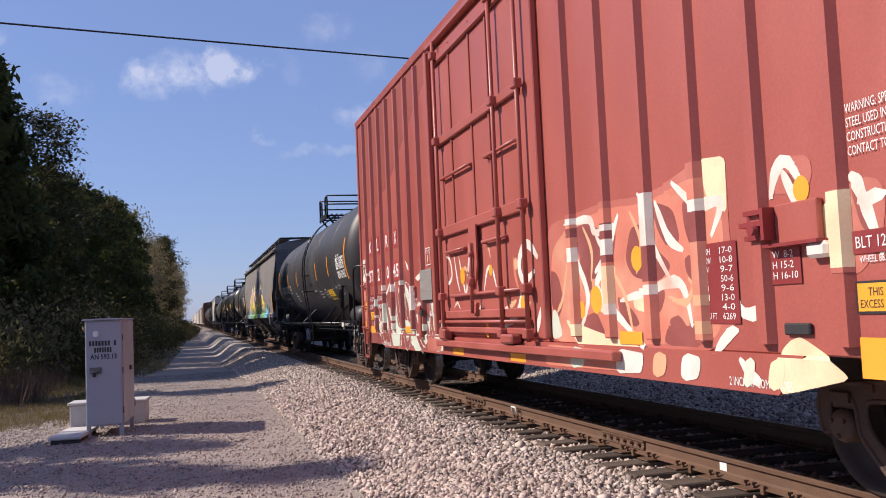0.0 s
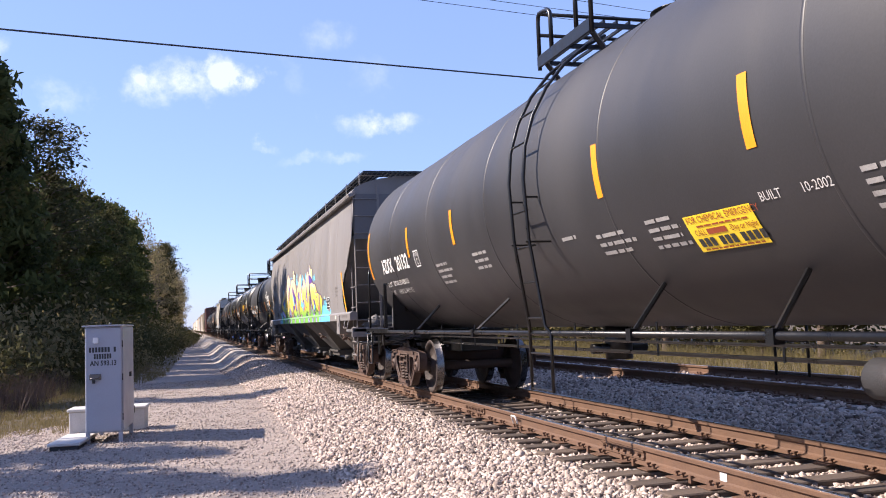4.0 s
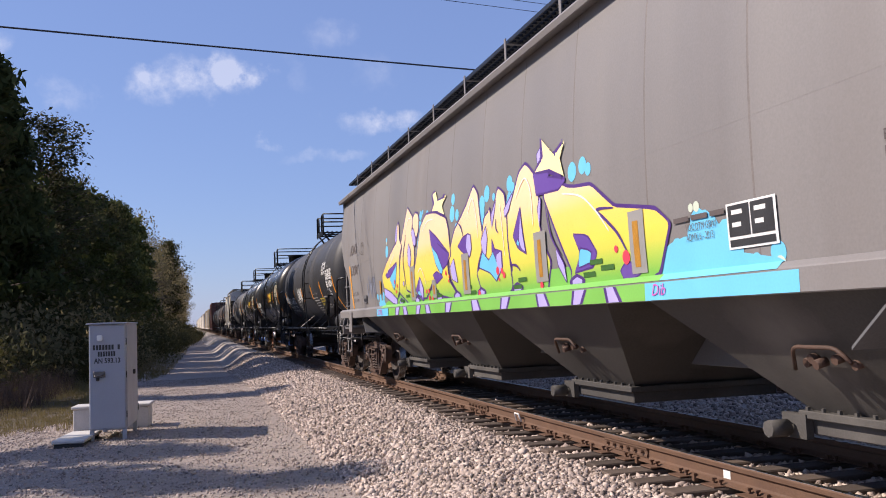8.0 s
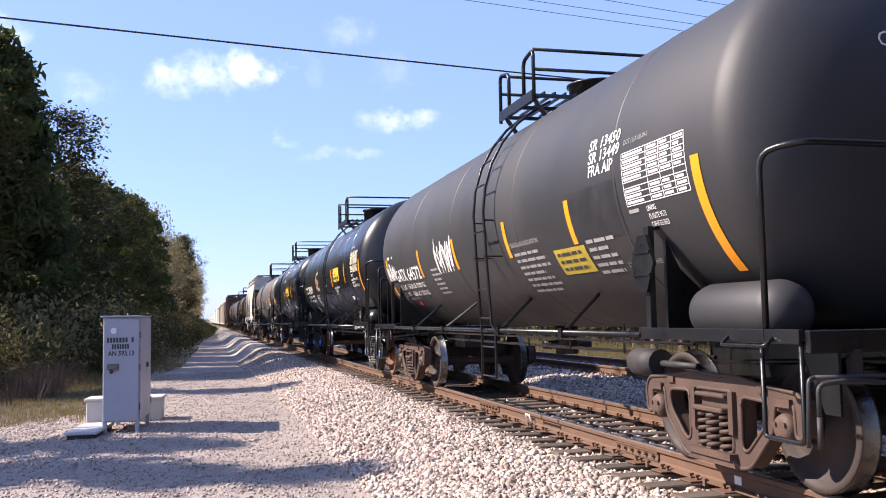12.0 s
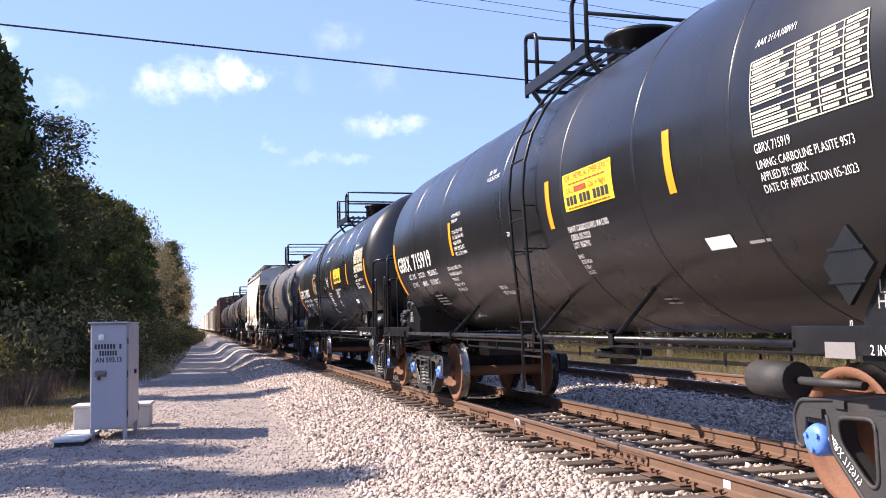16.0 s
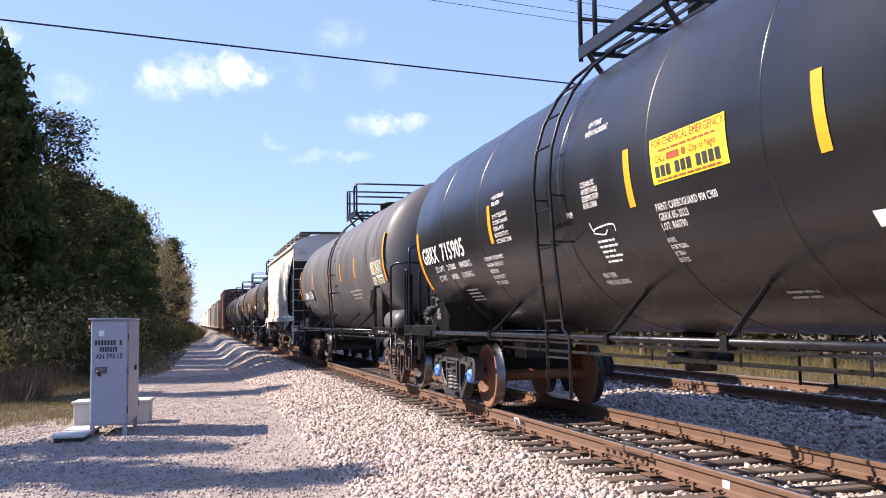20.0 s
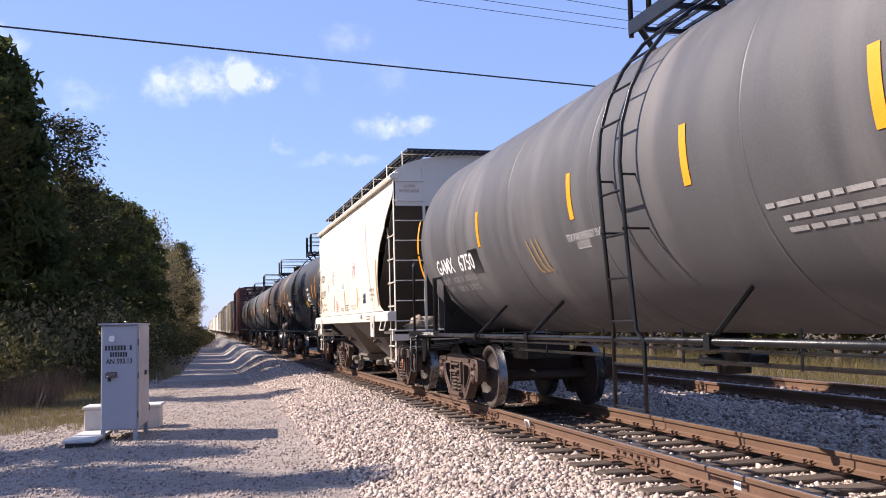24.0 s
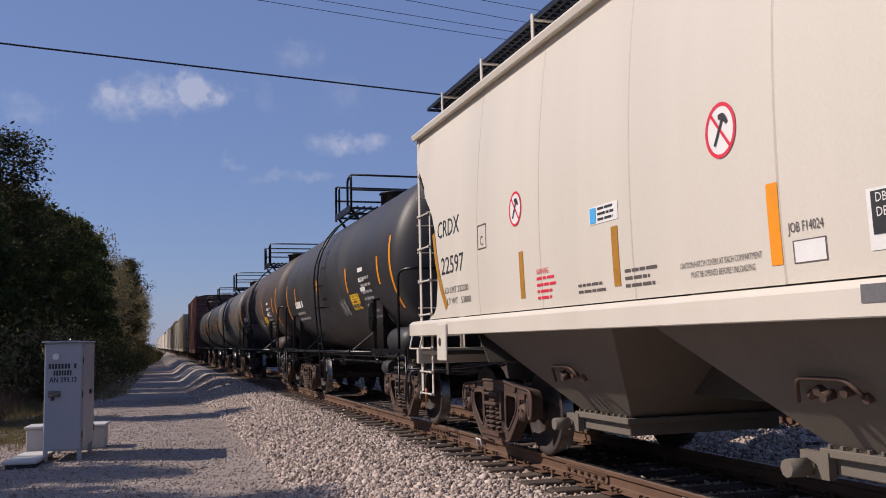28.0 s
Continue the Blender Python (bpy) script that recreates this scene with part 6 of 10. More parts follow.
def new_tank(u, number, ld, lt, seed, shift=0.0):
    random.seed(seed)
    car, S = tank_car("tank_car", "new glossy black tank car with crisp lettering and blue bearing caps", u, 10.70, 13.0, 1.48, M["tank_new"], 0, cap=M["blue_cap"],
                      stripes=((-3.59, -0.40, 0.08), (-1.25, -0.42, 0.06), (2.31, -0.41, 0.05)), ladder=0.29 + shift, deck=(-1.11, 0.64) if not shift else (-1.24, 0.49), dome=(-0.62, 0.40, 0.42),
                      seams=(-4.4, -3.05, -1.58, 0.17, 2.75, 4.48), braces=((-2.56, 0.42), (-0.78, 0.42), (2.38, 0.42), (5.18, 0.42)), new_style=True, rail_top=4.72, along=1.017)
    for y in (-5.88, 5.83):
        stripe(car, y, -0.88, 0.05, S, 0.11)
    emergency_sheet(car, -1.655, -0.30, 1.02, 0.35, S)
    chart(car, -4.65, -0.19, 1.04, 0.478, S, M["chart_pale"], 10, (0.42, 0.62, 0.82))
    words(car, "AAR 211A100W1", -4.67, 0.385, 0.05, M["white"], S, lean=0.2, wide=0.40)
    words(car, "GBRX", 5.64, -0.46, 0.24, M["white"], S, bold=0.007, wide=0.84)
    words(car, number, 4.62, -0.46, 0.24, M["white"], S, bold=0.005, wide=1.12)
    words(car, "LD LMT    %s     %s" % ld, 5.13, -0.615, 0.085, M["white"], S, wide=1.74)
    words(car, "LT WT       %s     %s" % lt, 5.13, -0.765, 0.085, M["white"], S, wide=1.64)
    for k, text in enumerate(("4 INCH FIBERGLASS", "INSULATION", "", "DO NOT STEAM TANK", "OR CLEAN TANK WITH", "BOILING WATER", "SHARP OBJECTS MUST", "NOT CONTACT LINING")):
        if text:
            words(car, text, 2.18, 0.10 - 0.075 * k, 0.05, M["white"], S, 0.66)
    for k, text in enumerate(("EXTERIOR HEATER PIPES MAXIMUM", "OPERATING PRESSURE 150 PSI", "TESTED 05-2023", "NO INLET OR OUTLET", "PIPE CAPS REQUIRED")):
        words(car, text, 2.80, -0.60 - 0.085 * k, 0.05, M["white"], S, 0.60)
    for v, y in ((0.45, 0.72), (-1.0, 1.10)) if shift else ((0.41, -0.43), (-1.02, -0.12)):
        words(car, "VENT TANK", y, v, 0.055, M["white"], S, 0.62)
        words(car, "WHEN UNLOADING", y + 0.03, v - 0.085, 0.055, M["white"], S, 0.62)
    if not shift:
        for k, text in enumerate(("CLOSE AND LOCK", "ANY SAFETY HANDLE", "SECUREMENT SYSTEM", "BEFORE LOADING")):
            words(car, text, -0.34, -0.13 - 0.065 * k, 0.05, M["white"], S, 0.48)
    words(car, "TWM", 0.06, -0.37, 0.055, M["white"], S, 0.7)
    if not shift:
        bm = bmesh.new()
        pl = S(-0.38, -0.78, 0.008)
        ribbon(bm, [(0.0, 0.32), (0.03, 0.24), (0.10, 0.26), (0.42, 0.27), (0.44, 0.20)], [0.014] * 5, pl)
        ribbon(bm, [(0.02, 0.22), (0.22, 0.19), (0.30, 0.23)], [0.012] * 3, pl)
        part("valve_diagram", bm, M["white"], car, "white outline diagram of a valve")
        bars(car, -0.40, -0.66, 0.36, 5, 0.030, M["white"], S)
    words(car, "PAINT: CARBOGUARD 904 C900", -1.59, -0.50, 0.058, M["white"], S, wide=0.85)
    words(car, "GBRX 05-2023", -1.59, -0.58, 0.058, M["white"], S, wide=0.42)
    words(car, "LOT: R60790", -1.58, -0.66, 0.058, M["white"], S, wide=0.36)
    for k, text in enumerate(("PATENTS:", "PATENT PENDING", "US 7,784,411", "US 8,714,552")):
        words(car, text, -1.56, -0.77 - 0.06 * k, 0.040, M["white"], S, 0.50)
    words(car, "GBRX " + number, -4.64, -0.30, 0.06, M["white"], S, wide=0.35)
    for k, text in enumerate(("LINING: CARBOLINE PLASITE 9573", "APPLIED BY: GBRX", "DATE OF APPLICATION 05-2023")):
        words(car, text, -4.63, -0.40 - 0.08 * k, 0.055, M["white"], S, wide=(0.87, 0.45, 0.83)[k])
    sheet(car, -3.74, -0.89, 0.32, 0.105, M["white"], S, "tag_plate", "small white plate", 2)
    bars(car, -4.22, -0.885, 0.24, 1, 0.035, M["faded_white"], S)
    bars(car, 4.2, -0.98, 0.6, 4, 0.035, M["faded_white"], S)
    bars(car, -2.49, -1.345, 0.35, 2, 0.035, M["faded_white"], S)
    flat = flat_side(1.464, 1.017)
    words(car, "2 INCH HF COMP SHOES", -5.55, 1.035, 0.055, M["white"], flat, 0.85)
    web = flat_side(1.4125, 1.017)
    for y in (-5.58, 4.98):
        words(car, "LIFT", y, 1.36, 0.075, M["faded_white"], web, 0.9)
        words(car, "HERE", y + 0.015, 1.28, 0.075, M["faded_white"], web, 0.9)
    for s in (-1, 1):
        edge = lambda y, v: (lambda u, w: (-1.404 + 0.66 * (0.15 - u), y * 1.017 - u, v + w))
        words(car, "JACK", 5.32 if s > 0 else -5.22, 1.17, 0.05, M["white"], edge, 0.85)
        words(car, "HERE", 5.33 if s > 0 else -5.21, 1.10, 0.05, M["white"], edge, 0.85)
        # number down the sloping leg of the truck's side frame
        words(car, "GBRX " + number, s * 5.39 + (0.72 if s > 0 else 0.60), 0.52, 0.055, M["white"], lambda y, v: (lambda u, w: (-1.0675, y - 0.72 * u + 0.69 * w, v - 0.69 * u - 0.72 * w + 0.0)), 0.8)
    sheet(car, -5.20, 1.01, 0.24, 0.09, M["hop_grey"], flat, "tag_plate", "small grey tag plate", 1)
    for s in (-1, 1):
        # tall end frame posts
        for q in (-1, 1):
            part("end_post", block(q * 1.40 - 0.02, q * 1.40 + 0.02, s * 6.73 - 0.03, s * 6.73 + 0.03, 0.55, 2.05, 0.006), M["black"], car)
    H = on_head(1.48, 2.58, 13.0 * 1.017)
    words(car, "GBRX " + number, -0.43, 3.17, 0.115, M["white"], H, 1.0)
    for k, text in enumerate(("CAPY 20580", "CAPY 77900") if not shift else ("CAPY", "CAPY")):
        words(car, text, -0.19, 3.03 - 0.10 * k, 0.06, M["white"], H, 0.95)
    return car


gb1 = new_tank(82.01, "715919", ("217200", "98500KG"), ("68800", "31200KG"), 302, -0.98)
gb2 = new_tank(96.88, "715905", ("217000", "98400KG"), ("69000", "31300KG"), 303)

random.seed(304)
gx, S = tank_car("tank_car", "dusty grey-black tank car with faded lettering and orange stripes", 112.53, 12.63, 15.0, 1.455, M["tank_grey"], 1,
                 stripes=((-3.69, -0.325, 0.138), (-1.64, -0.32, 0.14), (0.60, -0.32, 0.134), (3.74, -0.32, 0.138)), ladder=-0.62, deck=(-1.36, 0.06), dome=(-1.12, 0.32, 0.28),
                 seams=(-4.9, -2.4, 0.1, 2.5, 4.85), braces=((-3.73, 0.45), (-1.9, 0.45), (1.89, 0.30), (3.87, 0.40)), along=0.977)
stripe(gx, -6.97, -0.18, 0.40, S, 0.11)
stripe(gx, -6.95, -0.54, -0.19, S, 0.11)
stripe(gx, 7.15, -0.15, 0.40, S, 0.10)
stripe(gx, 7.14, -0.55, -0.18, S, 0.10)
chart(gx, -5.63, -0.56, 1.10, 0.455, S, M["chart_pale"], 9)
sheet(gx, -6.10, -0.44, 0.60, 0.055, M["white"], lambda y, v: S(y, v, 0.008), "chart_patch", "white painted chart row", 1)
words(gx, "DOT 111A100W1", -5.65, -0.07, 0.05, M["faded_white"], S, lean=0.15, wide=0.55)
sheet(gx, 4.36, -0.65, 0.44, 0.33, M["tank_new"], S, "paint_patch", "fresh black paint patch")
S2 = lambda y, v: S(y, v, 0.011)
words(gx, "GAMX", 6.12, -0.57, 0.22, M["white"], S2, bold=0.004, wide=0.93)
words(gx, "6750", 4.90, -0.578, 0.22, M["white"], S2, bold=0.004, wide=0.73)
words(gx, "LD LMT    191200 LB    86750 KG", 6.10, -0.735, 0.09, M["faded_white"], S, wide=1.75)
words(gx, "LT  WT       71800 LB    32550 KG", 6.12, -0.885, 0.09, M["faded_white"], S, wide=1.72)
words(gx, "TEX PAR ENERGY INC.", 0.87, -0.53, 0.075, M["worn_white"], S, wide=0.86)
words(gx, "LESSEE", 0.66, -0.62, 0.075, M["worn_white"], S, wide=0.30)
p = sheet(gx, -4.2, -1.065, 0.82, 0.30, M["stale_yellow"], S, "emergency_placard", "worn yellow emergency placard")
bars(gx, -4.26, -0.86, 0.68, 3, 0.05, M["tank_grey"], S2, ragged=0.1)
frame_box(gx, -5.26, -0.97, 0.42, 0.24, S, M["faded_white"], 0.01)
sheet(gx, -6.05, -0.80, 0.12, 0.06, M["sign_red"], S, "paint_patch", "small red paint mark", 1)
bars(gx, -2.47, -0.62, 1.75, 1, 0.05, M["faded_white"], S)
bars(gx, -2.6, -0.72, 1.3, 2, 0.05, M["faded_white"], S)
for dy in (0.0, 0.16, 0.30):
    bm = bmesh.new()
    ribbon(bm, [(0, 0.30), (0.05, 0.15), (0.10, -0.05), (0.20, -0.10)], [0.03, 0.05, 0.05, 0.02], S(2.02 - dy, -0.70, 0.007))
    part("paint_run", bm, M["stale_amber"], gx, "worn amber paint streak")
words(gx, "2 INCH TREAD COND SHOES", 6.95, 1.078, 0.045, M["white"], flat_side(1.464, 0.977), 0.85)
old_tank_common(gx, S, 12.46, "2 INCH TREAD COND SHOES")
H = on_head(1.455, 2.555, 15.0 * 0.977)
words(gx, "GAMX 6750", -0.44, 3.0, 0.11, M["white"], H, wide=0.88)
for k, text in enumerate(("CAPY 23615 GAL", "CAPY 19664 IMP", "CAPY 89393 L")):
    words(gx, text, -0.34, 2.89 - 0.075 * k, 0.05, M["worn_white"], H, wide=0.66)



# ---- covered hoppers ----
def hopper_x(z):
    return 1.62 - 0.045 * (z - 2.2) ** 2


def hopper_side(slim, along):
    """Surface of a hopper's near flank, slim by so much on each side, its lay-out scaled to the car's length."""
    def surf(y0, v0, lift=0.004):
        return lambda u, v: (-(hopper_x(v0 + v) - slim + lift), (y0 - u) * along, v0 + v)
    return surf


def hopper_car(name, label, u, y0, y1, tc, mat, tone, cuts, bays, post_step, seam_step, sill=(1.32, 1.50), eave=4.0, trim=None, dark=None, under=None, seam=None, slim=0.0, along=1.0, short=2.40, gear=None, lever=None):
    """A covered hopper: side sheets with cut-back ends, slope sheets, roof with running boards, bays with gates."""
    # dark, under: paints of the ends and underside, with shade put into the colour
    trim, dark, under = trim or mat, dark or mat, under or mat
    car = car_base(name, label, "hopper car", u)
    y0, y1, tc, bays = y0 * along, y1 * along, tc * along, [(y * along, half * along, foot) for y, half, foot in bays]
    for s in (-1, 1):
        truck(car, s * tc / 2, tone, None, WHEELS)
        coupler(car, (y1 if s > 0 else y0) - s * 0.05, s)
    for q in (-1, 1):
        bm = bmesh.new()
        outline = [(y0 + d, z) for d, z in cuts[::-1]] + [(y0, eave), (y1, eave)] + [(y1 - d, z) for d, z in cuts]
        fill(bm, [(-y, z) for y, z in outline], lambda uu, v: (q * (hopper_x(v) - slim), -uu, v), 0.07)
        bmesh.ops.remove_doubles(bm, verts=bm.verts[:], dist=0.002)
        bmesh.ops.solidify(bm, geom=bm.faces[:], thickness=-0.012 * q)
        part("side_sheet", bm, mat, car)
        bm = bmesh.new()
        prism(bm, [(q * (1.50 - slim), sill[0]), (q * (1.66 - slim), sill[0]), (q * (1.66 - slim), sill[1] - 0.03), (q * (1.61 - slim), sill[1] + 0.01), (q * (1.50 - slim), sill[1])], y0, y1, "y")
        part("side_sill", bevel(bm, 0.006), mat, car)
        bm = bmesh.new()
        prism(bm, [(q * 1.40, eave - 0.02), (q * 1.55, eave - 0.06), (q * 1.57, eave + 0.01), (q * (1.52 - slim), eave + 0.06), (q * 1.40, eave + 0.07)], y0 - 0.03, y1 + 0.03, "y")
        part("top_chord", bevel(bm, 0.008), mat, car)
        k = y0 + 1.9
        while k < y1 - 1.5:
            bm = bmesh.new()
            g = [[bm.verts.new((q * (hopper_x(z) - slim + (-0.003 if i in (0, 3) else 0.0018)), k + dy, z)) for z in [sill[1] + 0.02 + (eave - 0.1 - sill[1]) * j / 12 for j in range(13)]] for i, dy in enumerate((-0.018, -0.008, 0.008, 0.018))]
            for a, b in zip(g, g[1:]):
                for j in range(12):
                    bm.faces.new((a[j], b[j], b[j + 1], a[j + 1])).smooth = True
            part("sheet_seam", bm, seam or mat, car)
            k += seam_step
        # running boards on brackets
        bm = bmesh.new()
        zb = eave + 0.46
        n = int((y1 - y0) / 0.11)
        for i in range(n):
            y = y0 + (y1 - y0) * (i + 0.5) / n
            cube(bm, min(q * 0.82, q * 1.26), max(q * 0.82, q * 1.26), y - 0.008, y + 0.008, zb - 0.02, zb + 0.02)
        for i in range(6):
            x = q * (0.82 + 0.088 * i)
            cube(bm, x - 0.008, x + 0.008, y0, y1, zb - 0.022, zb + 0.022)
        part("running_board", bm, M["black"], car, "open steel grating")
        k = y0 + 0.05
        while k < y1 + 0.1:
            bm = bmesh.new()
            plate(bm, (q * 1.30, k, eave + 0.03), (q * 1.30, k, zb + 0.03), 0.055, 0.012)
            plate(bm, (q * 1.30, k, zb - 0.03), (q * 0.80, k, zb - 0.03), 0.05, 0.012, (0, 0, 1))
            part("board_bracket", bm, mat, car)
            k += post_step
        for s, ye in ((-1, y0), (1, y1)):
            # jacking plate
            yj = ye - s * 1.45
            bm = block(q * (1.675 - slim) - 0.012, q * (1.675 - slim) + 0.012, yj - 0.17, yj + 0.17, 1.02, sill[1] - 0.05, 0.01)
            part("jacking_plate", bm, mat, car)
            bm = bmesh.new()
            rod(bm, (q * (1.690 - slim), yj + s * 0.05, 1.24), (q * (1.684 - slim), yj + s * 0.05, 1.24), 0.05, 14)
            part("jack_hole", bm, M["letter_black"], car)
            # corner stile and side ladder
            xs = 1.50 - slim
            part("corner_post", block(q * xs - 0.007, q * xs + 0.007, min(ye, ye - s * 0.085), max(ye, ye - s * 0.085), 0.60, eave + 0.02, 0.003), trim, car)
            bm = bmesh.new()
            yy = ye - s * 0.50
            for a, b in (((q * xs, yy, 0.56), (q * xs, yy, short)), ((q * xs, yy, short), (q * xs, yy - s * 0.20, short + 0.25))):
                plate(bm, a, b, 0.05, 0.012)
            lad = part("ladder_rail", bm, trim, car)
            for z in [0.58, 0.86, 1.16] + [1.16 + 0.435 * k for k in range(1, int((short - 1.1) / 0.435) + 1)]:
                bm = bmesh.new()
                rod(bm, (q * (xs + 0.02), ye - s * 0.02, z), (q * (xs + 0.02), ye - s * 0.52, z), 0.011, 6)
                for yb in (ye - s * 0.04, ye - s * 0.50):
                    rod(bm, (q * (xs + 0.008), yb, z), (q * (xs + 0.036), yb, z), 0.018, 6)
                part("rung", bm, trim, lad)
            bm = bmesh.new()
            plate(bm, (q * 0.92, ye, 1.15), (q * 0.92, ye, eave + 0.25), 0.05, 0.012, (0, 1, 0))
            plate(bm, (q * 0.90, ye - s * 0.03, 1.15), (q * 0.90, ye - s * 0.03, eave + 0.25), 0.06, 0.010, (1, 0, 0))
            er = part("end_ladder_rail", bm, trim, car)
            for k in range(8):
                z = 1.32 + 0.37 * k
                bm = bmesh.new()
                rod(bm, (q * 0.92, ye + s * 0.03, z), (q * (1.52 - slim), ye + s * 0.03, z), 0.010, 6)
                part("rung", bm, trim, er)
            bm = bmesh.new()
            pipe(bm, rounded([(q * (1.66 - slim), ye - s * 0.60, sill[0]), (q * (1.70 - slim), ye - s * 0.60, sill[0] - 0.16), (q * (1.70 - slim), ye - s * 0.15, sill[0] - 0.16), (q * (1.66 - slim), ye - s * 0.15, sill[0] + 0.02)], 0.03), 0.011)
            part("grab_iron", bm, trim, car)
    # roof, ends, slope sheets
    bm = bmesh.new()
    arc = [(1.48 * math.cos(a), eave + 0.03 + 0.40 * math.sin(a)) for a in [math.pi * i / 16 for i in range(17)]]
    prism(bm, arc + [(-1.3, eave - 0.02), (1.3, eave - 0.02)], y0 + 0.02, y1 - 0.02, "y")
    part("roof", bm, mat, car)
    for k in range(int((y1 - y0) // 1.6)):
        y = y0 + 1.0 + 1.6 * k
        bm = block(-0.34, 0.34, y - 0.55, y + 0.55, eave + 0.40, eave + 0.50, 0.03)
        part("hatch_cover", bm, mat, car)
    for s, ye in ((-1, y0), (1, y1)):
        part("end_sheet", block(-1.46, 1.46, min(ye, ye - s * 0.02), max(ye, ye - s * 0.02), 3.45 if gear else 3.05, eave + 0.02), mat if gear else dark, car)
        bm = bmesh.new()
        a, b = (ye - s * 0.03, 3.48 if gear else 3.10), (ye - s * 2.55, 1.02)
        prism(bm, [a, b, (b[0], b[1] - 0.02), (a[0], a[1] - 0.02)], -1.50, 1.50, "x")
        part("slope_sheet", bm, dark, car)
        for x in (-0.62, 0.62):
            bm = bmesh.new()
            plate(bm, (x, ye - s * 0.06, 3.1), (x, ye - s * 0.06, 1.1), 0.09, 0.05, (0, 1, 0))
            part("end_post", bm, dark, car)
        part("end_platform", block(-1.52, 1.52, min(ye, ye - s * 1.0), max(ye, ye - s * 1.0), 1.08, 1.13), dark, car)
        part("end_sill", block(-1.56, 1.56, min(ye, ye - s * 0.08), max(ye, ye - s * 0.08), 0.96, 1.16, 0.008), trim, car)
        air_hose(car, ye, s)
        # crossover board over the end
        bm = bmesh.new()
        for i in range(24):
            x = -1.26 + 2.52 * i / 23
            cube(bm, x - 0.006, x + 0.006, min(ye - s * 0.35, ye + s * 0.25), max(ye - s * 0.35, ye + s * 0.25), eave + 0.44, eave + 0.48)
        for k in range(4):
            y = ye - s * 0.35 + s * 0.2 * k
            cube(bm, -1.26, 1.26, y - 0.006, y + 0.006, eave + 0.44, eave + 0.48)
        part("crossover_board", bm, M["black"], car, "open steel grating")
    bm = bmesh.new()
    ye = y0 + 0.10
    pipe(bm, [(-0.35 + 0.27 * math.cos(a * 0.35), y0 + 0.05, 1.95 + 0.27 * math.sin(a * 0.35)) for a in range(19)], 0.014, 6)
    for k in range(5):
        rod(bm, (-0.35, y0 + 0.05, 1.95), (-0.35 + 0.27 * math.cos(k * 1.257), y0 + 0.05, 1.95 + 0.27 * math.sin(k * 1.257)), 0.010, 5)
    part("brake_wheel", bm, M["iron_dark"], car)
    part("brake_gear", block(-0.50, -0.20, y0 + 0.07, y0 + 0.22, 1.75, 2.15, 0.03), dark, car)
    bm = bmesh.new()
    rod(bm, (-0.95, y0 + 0.55, 1.27), (-0.55, y0 + 0.55, 1.27), 0.13, 16)
    lathe(bm, [(-1.10, 0.03), (-1.08, 0.10), (-0.97, 0.15), (-0.93, 0.17), (-0.90, 0.15)], "x", (0, y0 + 0.55, 1.27), 18)
    for k in range(4):
        rod(bm, (-1.02, y0 + 0.55 + 0.13 * math.cos(k * 1.57 + 0.8), 1.27 + 0.13 * math.sin(k * 1.57 + 0.8)), (-0.88, y0 + 0.55 + 0.15 * math.cos(k * 1.57 + 0.8), 1.27 + 0.15 * math.sin(k * 1.57 + 0.8)), 0.016, 6)
    part("brake_cylinder", bm, gear or dark, car)
    bm = bmesh.new()
    rod(bm, (-1.05, y0 + 0.50, 1.25), (-1.30, y0 + 0.20, 1.22), 0.022, 6)
    rod(bm, (-1.20, y0 + 0.34, 1.20), (-0.30, y0 + 0.22, 1.24), 0.016, 6)
    cube(bm, -1.24, -1.10, y0 + 0.28, y0 + 0.36, 1.13, 1.27)
    part("brake_lever", bm, gear or dark, car)
    for s, ye in ((-1, y0), (1, y1)):
        uncoupling_lever(car, ye + s * 0.10, s, M["iron_dark"], lever)
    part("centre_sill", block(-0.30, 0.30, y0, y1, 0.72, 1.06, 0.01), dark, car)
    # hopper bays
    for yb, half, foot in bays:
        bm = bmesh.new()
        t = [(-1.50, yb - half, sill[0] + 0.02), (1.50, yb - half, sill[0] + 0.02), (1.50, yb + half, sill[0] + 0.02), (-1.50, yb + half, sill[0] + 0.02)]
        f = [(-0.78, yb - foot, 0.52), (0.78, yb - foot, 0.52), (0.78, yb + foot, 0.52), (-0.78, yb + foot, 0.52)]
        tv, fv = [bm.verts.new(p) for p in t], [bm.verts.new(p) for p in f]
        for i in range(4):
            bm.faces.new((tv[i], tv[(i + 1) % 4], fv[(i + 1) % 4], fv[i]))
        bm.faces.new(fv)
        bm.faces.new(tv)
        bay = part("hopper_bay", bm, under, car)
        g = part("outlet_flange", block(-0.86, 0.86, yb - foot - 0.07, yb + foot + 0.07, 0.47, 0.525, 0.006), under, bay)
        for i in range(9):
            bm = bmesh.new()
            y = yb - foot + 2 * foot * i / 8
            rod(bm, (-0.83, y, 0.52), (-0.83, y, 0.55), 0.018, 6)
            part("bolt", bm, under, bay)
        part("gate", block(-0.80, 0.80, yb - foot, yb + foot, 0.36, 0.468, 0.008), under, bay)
        bm = bmesh.new()
        rod(bm, (-1.02, yb + foot + 0.14, 0.40), (1.02, yb + foot + 0.14, 0.40), 0.035, 8)
        for q in (-1, 1):
            rod(bm, (q * 0.90, yb + foot + 0.14, 0.40), (q * 1.06, yb + foot + 0.14, 0.40), 0.06, 8)
            cube(bm, q * 0.84 - 0.03, q * 0.84 + 0.03, yb + foot - 0.02, yb + foot + 0.24, 0.33, 0.50)
        part("gate_shaft", bm, under, bay)
        # vibrator bracket on the sloping face
        bm = bmesh.new()
